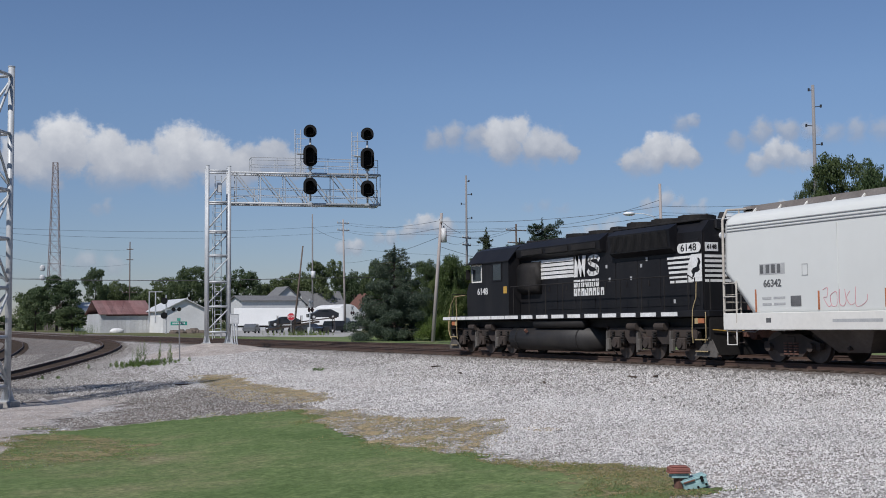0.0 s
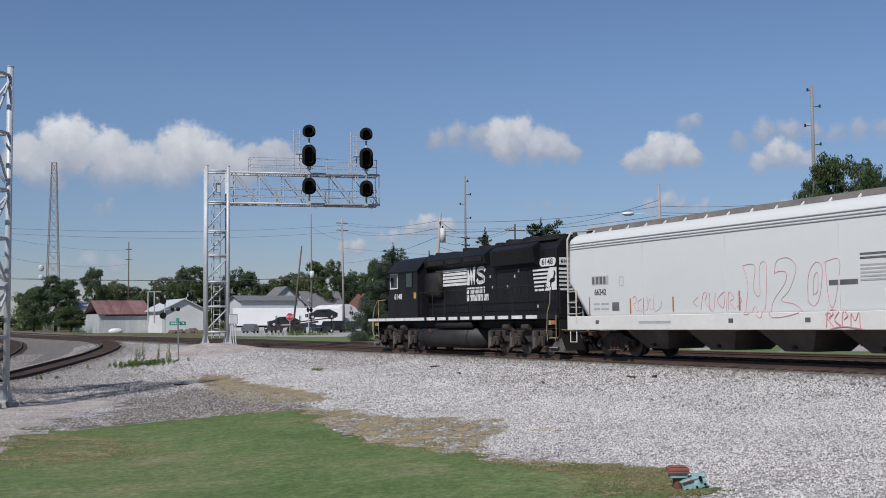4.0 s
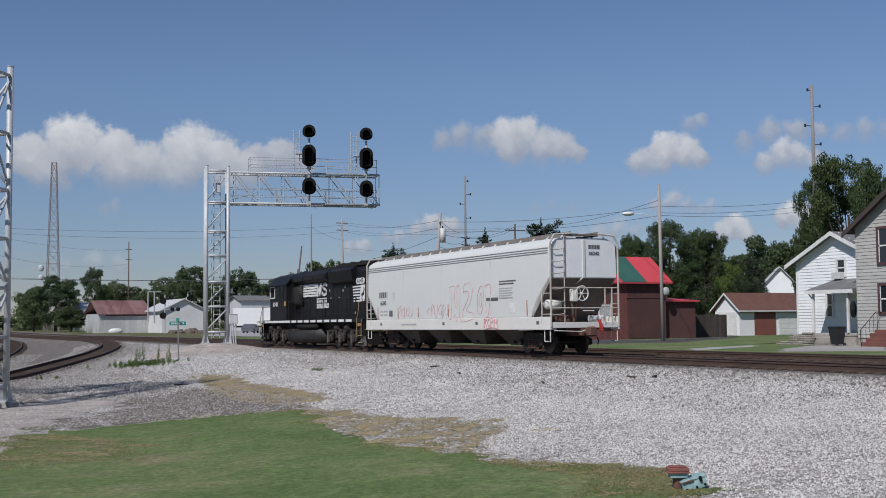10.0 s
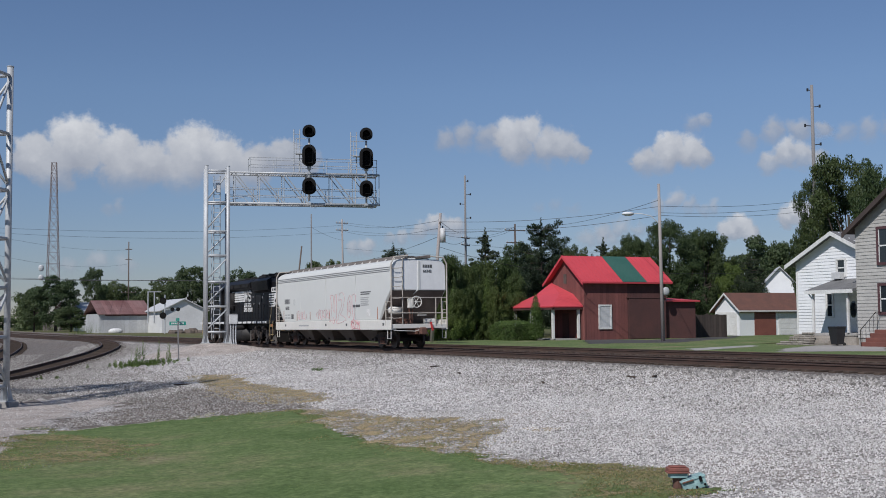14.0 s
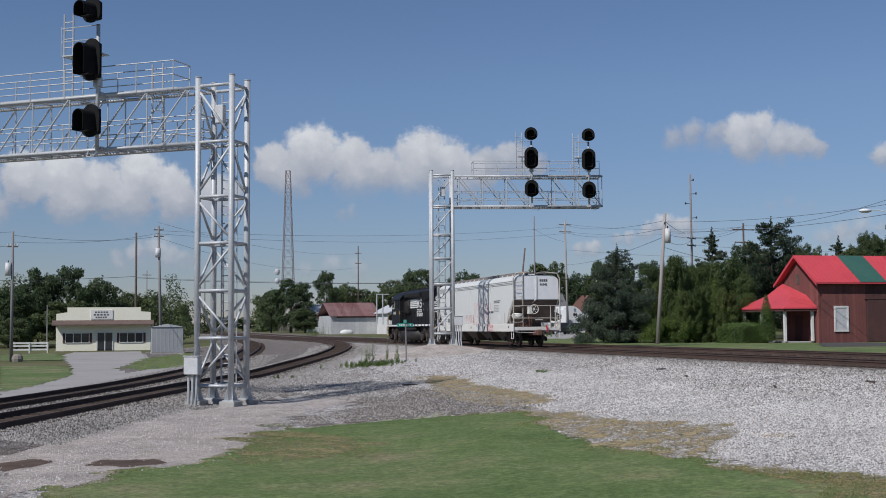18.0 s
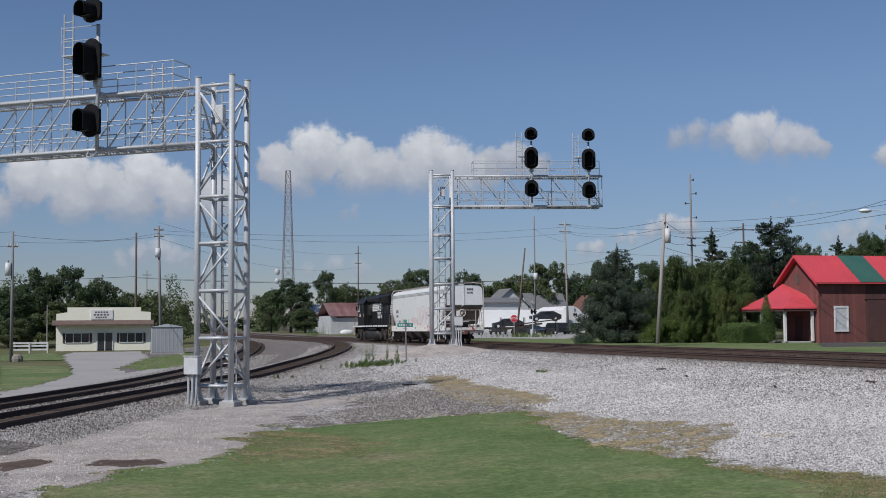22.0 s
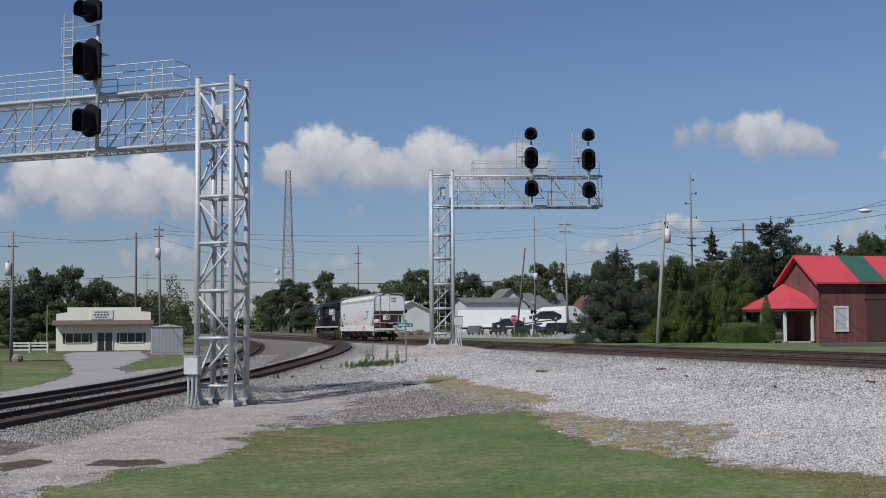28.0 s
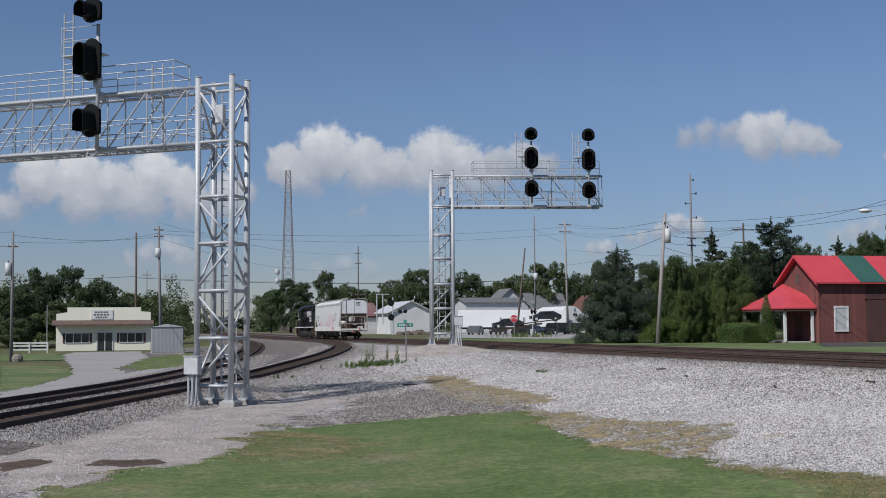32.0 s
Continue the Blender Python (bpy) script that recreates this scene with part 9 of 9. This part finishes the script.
cloud(11.68, 7.74, -71, 0.00, 0.97, 0.30, [(-300, -3, 49), (-204, 26, 71), (-110, 11, 57), (-29, -17, 57), (76, 17, 69), (147, 6, 54), (214, -26, 51), (-86, -40, 63), (50, -46, 60), (-257, -40, 51), (179, -54, 43)])
cloud(17.09, 7.78, -51, 0.25, 0.92, 0.33, [(-43, -9, 49), (14, 0, 49), (71, -14, 34)])
cloud(-2.67, 6.49, -83, 0.00, 0.97, 0.30, [(-214, -60, 43), (-143, 17, 63), (-57, 26, 60), (29, 0, 63), (129, 36, 60), (193, 17, 51), (-36, -37, 60), (93, -37, 66), (221, -31, 57), (314, -14, 57)])
cloud(-10.15, 5.86, -57, 0.00, 0.97, 0.30, [(-86, 7, 71), (29, 21, 66), (114, -7, 51)])
cloud(29.38, 8.29, -54, 0.08, 0.93, 0.40, [(-54, 31, 51), (-7, 43, 37), (-43, -11, 43), (36, 0, 49), (79, 3, 43), (117, -17, 26)])
cloud(26.10, 8.71, -34, 0.35, 0.81, 0.59, [(-50, -3, 29), (0, 9, 37), (64, 3, 40)])
cloud(36.00, 7.69, -46, 0.05, 0.95, 0.35, [(-67, -11, 37), (-7, 14, 46), (47, 11, 43), (81, -9, 26), (-21, -20, 34)])
cloud(37.17, 9.19, -29, 0.35, 0.74, 0.59, [(-11, -3, 26), (14, 6, 20)])
cloud(41.38, 7.37, -34, 0.08, 0.90, 0.40, [(-46, -9, 31), (-6, 9, 37), (37, 0, 34), (69, -9, 26)])
cloud(40.72, 8.45, -31, 0.35, 0.81, 0.59, [(-64, -14, 31), (0, 3, 37), (64, 9, 34), (121, 6, 26)])
cloud(44.86, 8.38, -31, 0.40, 0.68, 0.65, [(-50, -3, 31), (7, 6, 34), (71, -3, 34), (129, -6, 34)])
cloud(36.08, 5.44, -26, 0.25, 0.81, 0.59, [(-36, 0, 23), (3, 9, 29), (43, -3, 23)])
cloud(24.74, 4.45, -30, 0.15, 0.92, 0.39, [(-43, -7, 26), (0, 7, 31), (47, 1, 29)])
cloud(22.83, 3.95, -23, 0.25, 0.81, 0.52, [(-17, -3, 19), (14, 3, 21)])
cloud(21.19, 3.52, -29, 0.20, 0.88, 0.52, [(-20, -6, 23), (14, 3, 26)])
cloud(39.05, 4.13, -46, 0.05, 0.92, 0.33, [(-24, -3, 29), (7, 11, 34), (29, -9, 26)])
cloud(41.54, 4.59, -46, 0.05, 0.92, 0.33, [(-14, 0, 26), (11, 14, 31), (54, -3, 43)])
cloud(37.77, 5.12, -20, 0.30, 0.68, 0.59, [(-14, -3, 20), (10, 3, 20)])
cloud(33.51, 4.26, -31, 0.25, 0.68, 0.65, [(-36, -6, 26), (7, 6, 31), (50, -3, 23)])
cloud(0.53, 3.34, -46, 0.25, 0.81, 0.59, [(-93, -20, 29), (-46, 0, 31), (0, 17, 37), (36, 0, 34), (71, -14, 29)])
cloud(32.46, 3.89, -36, 0.25, 0.68, 0.65, [(-29, -6, 29), (7, 6, 31), (43, -6, 26)])
cloud(9.53, 5.32, -17, 0.50, 0.61, 0.65, [(-17, -3, 20), (11, 3, 20)])
cloud(30.44, 5.34, -17, 0.50, 0.47, 0.78, [(-43, -3, 20), (7, 3, 23), (57, -1, 20)])
cloud(8.79, 2.76, -31, 0.25, 0.61, 0.65, [(-71, -9, 26), (0, 6, 34), (71, -3, 31)])


# ---- loose stones and grass ----
def scatter(rng, pts, count, holes=()):
    x0, x1 = min(p[0] for p in pts), max(p[0] for p in pts)
    y0, y1 = min(p[1] for p in pts), max(p[1] for p in pts)
    out = []
    tries = 0
    while len(out) < count and tries < count * 6:
        tries += 1
        x, y = rng.uniform(x0, x1), rng.uniform(y0, y1)
        rx, ry = ragged(x, y, 0.45)
        if inside(x, y, pts) and not any(inside(rx, ry, hole) for hole in holes):
            out.append((x, y))
    return out


def gravel(name, pts, count, lo, hi, seed, material, label, holes=()):
    rng = random.Random(seed)
    v, f = [], []
    for x, y in scatter(rng, pts, count, holes):
        s = rng.uniform(lo, hi)
        z = level(x, y) + 0.008
        a = rng.uniform(0, 6.28)
        c, d = math.cos(a) * s, math.sin(a) * s
        e, g = rng.uniform(0.6, 1.0), rng.uniform(0.5, 0.9)
        k = len(v)
        v += [(x + c, y + d, z), (x - d * e, y + c * e, z), (x - c * g, y - d, z), (x + d, y - c * e, z), (x + c * 0.2, y + d * 0.3, z + s * rng.uniform(0.7, 1.25)), (x - c * 0.4, y - d * 0.2, z + s * rng.uniform(0.6, 1.1))]
        f += [(k, k + 1, k + 4), (k + 1, k + 5, k + 4), (k + 1, k + 2, k + 5), (k + 2, k + 3, k + 5), (k + 3, k + 4, k + 5), (k + 3, k, k + 4)]
    ob = new(name, raw_mesh(name, v, f, material))
    tagged(ob, label, "gravel", kind="stuff")


def stone_material(name, light, dark):
    m, nt, b = node_mat(name)
    geo = nt.nodes.new("ShaderNodeNewGeometry")
    col = ramp(nt, geo.outputs["Random Per Island"], [(0, dark), (0.4, tuple((a + c) / 2 for a, c in zip(light, dark))), (1, light)])
    col = mix(nt, 1.0, col, ramp(nt, noise_node(nt, 0.5, 5, 0.7), [(0.3, (0.8, 0.79, 0.77)), (0.7, (1.08, 1.07, 1.05))]), "MULTIPLY")
    nt.links.new(col, b.inputs["Base Color"])
    b.inputs["Roughness"].default_value = 0.9
    return m


M_STONES = stone_material("loose_white_stone", (0.67, 0.652, 0.64), (0.27, 0.258, 0.25))
M_STONES2 = stone_material("loose_ballast_stone", (0.40, 0.38, 0.36), (0.10, 0.092, 0.086))
gravel("loose_gravel", [(-15.6, 11), (-3.2, 11), (-3.2, 27), (-15.2, 27), (-15.6, 18)], 56000, 0.012, 0.028, 12, M_STONES, "scattered pale gravel stones", (LAWN, DRY_B, DRY_D))
gravel("loose_gravel", [(-15.2, 27), (-3.2, 27), (-3.2, 48), (-15, 48), (-14.6, 32)], 26000, 0.016, 0.036, 22, M_STONES, "scattered pale gravel stones", (LAWN, DRY_A, DRY_B))
gravel("loose_gravel", [(-14, 48), (-3.2, 48), (-3.2, 80), (-12, 80)], 12000, 0.02, 0.042, 13, M_STONES, "scattered pale gravel stones", (DRY_A,))
gravel("loose_gravel", [(-9.5, 20), (-3.0, 20), (-3.0, 60), (-8.0, 60)], 5000, 0.02, 0.05, 23, M_STONES2, "brownish stones scattered along the track")
gravel("ballast_stones", [(-4.2, 18), (-2.2, 18), (-2.2, 90), (-4.2, 90)], 7000, 0.03, 0.07, 14, M_STONES2, "ballast stones beside the rail")
gravel("ballast_stones", [(-33, 29), (-27, 31), (-21.5, 43), (-16.5, 58), (-9, 88), (-6, 110), (-7.5, 110), (-13, 84), (-21, 58), (-27, 44)], 26000, 0.025, 0.06, 15, M_STONES2, "ballast stones beside the curved tracks", (PATH,))
gravel("loose_gravel", PATH, 2600, 0.010, 0.024, 16, M_STONES, "small stones on the dirt track", (STAIN_A, STAIN_B))


def bed_stones(knots, y0, y1, count, seed):
    """Loose stone heaped along a curved track, outside its rails."""
    rng = random.Random(seed)
    at = curved(knots)
    v, f = [], []
    for _ in range(count):
        y = y0 + (y1 - y0) * rng.random() ** 1.6
        p, q = Vector(at(y)), Vector(at(y + 0.2))
        t = (q - p).normalized()
        a = rng.choice((-1, 1)) * rng.uniform(0.9, 3.2)
        c = p + Vector((t.y, -t.x, 0)) * a
        fall_off = max(0.0, (abs(a) - 1.5) / 1.7)
        z = max((p.z - 0.17) * (1 - fall_off) + (level(c.x, c.y) - 0.02) * fall_off, level(c.x, c.y) - 0.01)
        s = rng.uniform(0.025, 0.055)
        k = len(v)
        ang = rng.uniform(0, 6.28)
        u, w = math.cos(ang) * s, math.sin(ang) * s
        v += [(c.x + u, c.y + w, z), (c.x - w, c.y + u * 0.8, z), (c.x - u * 0.8, c.y - w, z), (c.x + w, c.y - u, z), (c.x + u * 0.2, c.y, z + s * rng.uniform(0.6, 1.2))]
        f += [(k, k + 1, k + 4), (k + 1, k + 2, k + 4), (k + 2, k + 3, k + 4), (k + 3, k, k + 4)]
    tagged(new("ballast_stones", raw_mesh("ballast_stones", v, f, M_STONES2)), "loose grey ballast along a curved track", "gravel", kind="stuff")


def mound(x, y, rx, ry, h, label):
    """A low heap of sandy gravel."""
    n, m = 40, 10
    v = [(x, y, level(x, y) + h)]
    for i in range(1, m + 1):
        u = i / m
        for k in range(n):
            a = 2 * math.pi * k / n
            r = u * (1 + 0.18 * noise.noise(Vector((math.cos(a) * 2, math.sin(a) * 2, 5))))
            px, py = x + rx * r * math.cos(a), y + ry * r * math.sin(a)
            v.append((px, py, level(px, py) + h * (0.5 + 0.5 * math.cos(math.pi * u)) - 0.02 * u + 0.05 * noise.noise(Vector((px, py, 2))) * (1 - u)))
    f = [(0, 1 + k, 1 + (k + 1) % n) for k in range(n)]
    for i in range(m - 1):
        f += [(1 + i * n + k, 1 + (i + 1) * n + k, 1 + (i + 1) * n + (k + 1) % n, 1 + i * n + (k + 1) % n) for k in range(n)]
    tagged(new("gravel_mound", raw_mesh("gravel_mound", v, f, M_PATH, True)), label, "gravel", kind="structure")


mound(-6.2, 77.0, 5.2, 6.0, 0.62, "low sandy gravel heap around the signal mast's feet")
bed_stones(CURVE_A, 30, 115, 30000, 51)
bed_stones(CURVE_B, 34, 105, 20000, 52)
gravel("loose_gravel", CINDER, 7000, 0.015, 0.04, 17, M_STONES2, "grey stones among cinders")
gravel("loose_gravel", GREYMIX, 9000, 0.018, 0.042, 24, M_STONES, "grey and white stones among brownish cinders")
gravel("loose_gravel", GREYMIX, 7000, 0.018, 0.042, 25, M_STONES2, "brownish stones among cinders")
gravel("loose_gravel", DRY_C, 220, 0.01, 0.022, 18, M_STONES2, "pale stones in the worn grass")


def blades(name, pts, count, h0, h1, seed, material, label, holes=(), lift=0.014):
    rng = random.Random(seed)
    v, f = [], []
    for x, y in scatter(rng, pts, count, holes):
        h = rng.uniform(h0, h1)
        a = rng.uniform(0, 6.28)
        c, d = math.cos(a) * 0.008, math.sin(a) * 0.008
        lx, ly = rng.gauss(0, 1.2) * h, rng.gauss(0, 1.2) * h
        z = level(x, y) + lift - 0.01
        k = len(v)
        v += [(x - c, y - d, z), (x + c, y + d, z), (x + lx, y + ly, z + h)]
        f.append((k, k + 1, k + 2))
    ob = new(name, raw_mesh(name, v, f, material))
    tagged(ob, label, "grass", kind="stuff")


M_BLADE = foliage("grass_blades", (0.165, 0.225, 0.070), (0.27, 0.325, 0.125), 0.4)
M_STRAW = foliage("straw_blades", (0.36, 0.265, 0.135), (0.60, 0.47, 0.28), 0.6)
blades("grass_blades", LAWN, 80000, 0.008, 0.020, 31, M_BLADE, "short mown grass blades", (DRY_C,))
for i, area in enumerate((DRY_A, DRY_B, DRY_C, DRY_D)):
    blades("straw_blades", area, (4000, 5000, 2000, 3600)[i], 0.012, 0.04, 41 + i, M_STRAW, "dry straw-coloured grass blades")
    blades("grass_blades", area, (1500, 1500, 3000, 2600)[i], 0.015, 0.045, 61 + i, M_BLADE, "sparse green blades among dry grass")


def edge_tufts(pts, count, k, seed, material, label):
    """Blades that straggle past the edge of a patch, thinning outwards."""
    rng = random.Random(seed)
    v, f = [], []
    x0, x1 = min(p[0] for p in pts) - 1, max(p[0] for p in pts) + 1
    y0, y1 = min(p[1] for p in pts) - 1, max(p[1] for p in pts) + 1
    tries = 0
    while len(f) < count and tries < 40 * count:
        tries += 1
        x, y = rng.uniform(x0, x1), rng.uniform(y0, y1)
        if inside(*ragged(x, y, k * rng.random()), pts) == inside(x, y, pts):
            continue
        h, a = rng.uniform(0.012, 0.04), rng.uniform(0, 6.28)
        c, d = math.cos(a) * 0.009, math.sin(a) * 0.009
        z = level(x, y) + 0.004
        q = len(v)
        v += [(x - c, y - d, z), (x + c, y + d, z), (x + rng.gauss(0, 1) * h, y + rng.gauss(0, 1) * h, z + h)]
        f.append((q, q + 1, q + 2))
    tagged(new("edge_tufts", raw_mesh("edge_tufts", v, f, material)), label, "grass", kind="stuff")


edge_tufts(LAWN, 9000, 2.2, 71, M_BLADE, "straggling green blades at the lawn's edge")
edge_tufts(LAWN, 7000, 2.6, 72, M_STRAW, "straggling dry blades at the lawn's edge")
edge_tufts(DRY_A, 3000, 1.6, 73, M_STRAW, "straggling dry blades on gravel")


def weeds(x, y, n, h, w, seed, label):
    rng = random.Random(seed)
    v, f = [], []
    for _ in range(n):
        bx, by = x + rng.gauss(0, w), y + rng.gauss(0, w)
        hh = h * rng.uniform(0.4, 1.0)
        z = level(bx, by)
        for j in range(26):
            u = j / 26
            a = rng.uniform(0, 6.28)
            s = 0.13 * (1.15 - u)
            c = Vector((bx, by, z + hh * u))
            d = Vector((math.cos(a) * s, math.sin(a) * s, s * 0.9))
            e = d.orthogonal().normalized() * 0.02
            k = len(v)
            v += [c, c + d * 0.5 + e, c + d, c + d * 0.5 - e]
            f.append((k, k + 1, k + 2, k + 3))
    t = thing("weed_clump", Matrix(), label, "weeds", "weeds on the gravel")
    part("leaves", raw_mesh("leaves", v, f, M_LEAFLIGHT), M_LEAF, t)


weeds(-12.6, 66.8, 14, 1.75, 0.22, 3, "tall green weeds growing in gravel")
weeds(-11.3, 67.6, 6, 1.6, 0.08, 4, "tall green weeds growing in gravel")
weeds(-10.55, 68.3, 6, 1.25, 0.08, 5, "tall green weeds growing in gravel")
weeds(-12.6, 66.2, 80, 0.42, 0.9, 6, "low green weeds growing in gravel")
weeds(22.0, 140.0, 120, 0.9, 1.8, 7, "rough weeds beside the crossing")
weeds(7.5, 216.0, 90, 2.6, 1.2, 8, "overgrown weeds beside the tin shed")
for wx, wy in ((-9.0, 47.0), (-18.5, 60.0)):
    weeds(wx, wy, 3, 0.25, 0.3, int(wy), "small weeds growing in gravel")


motions()
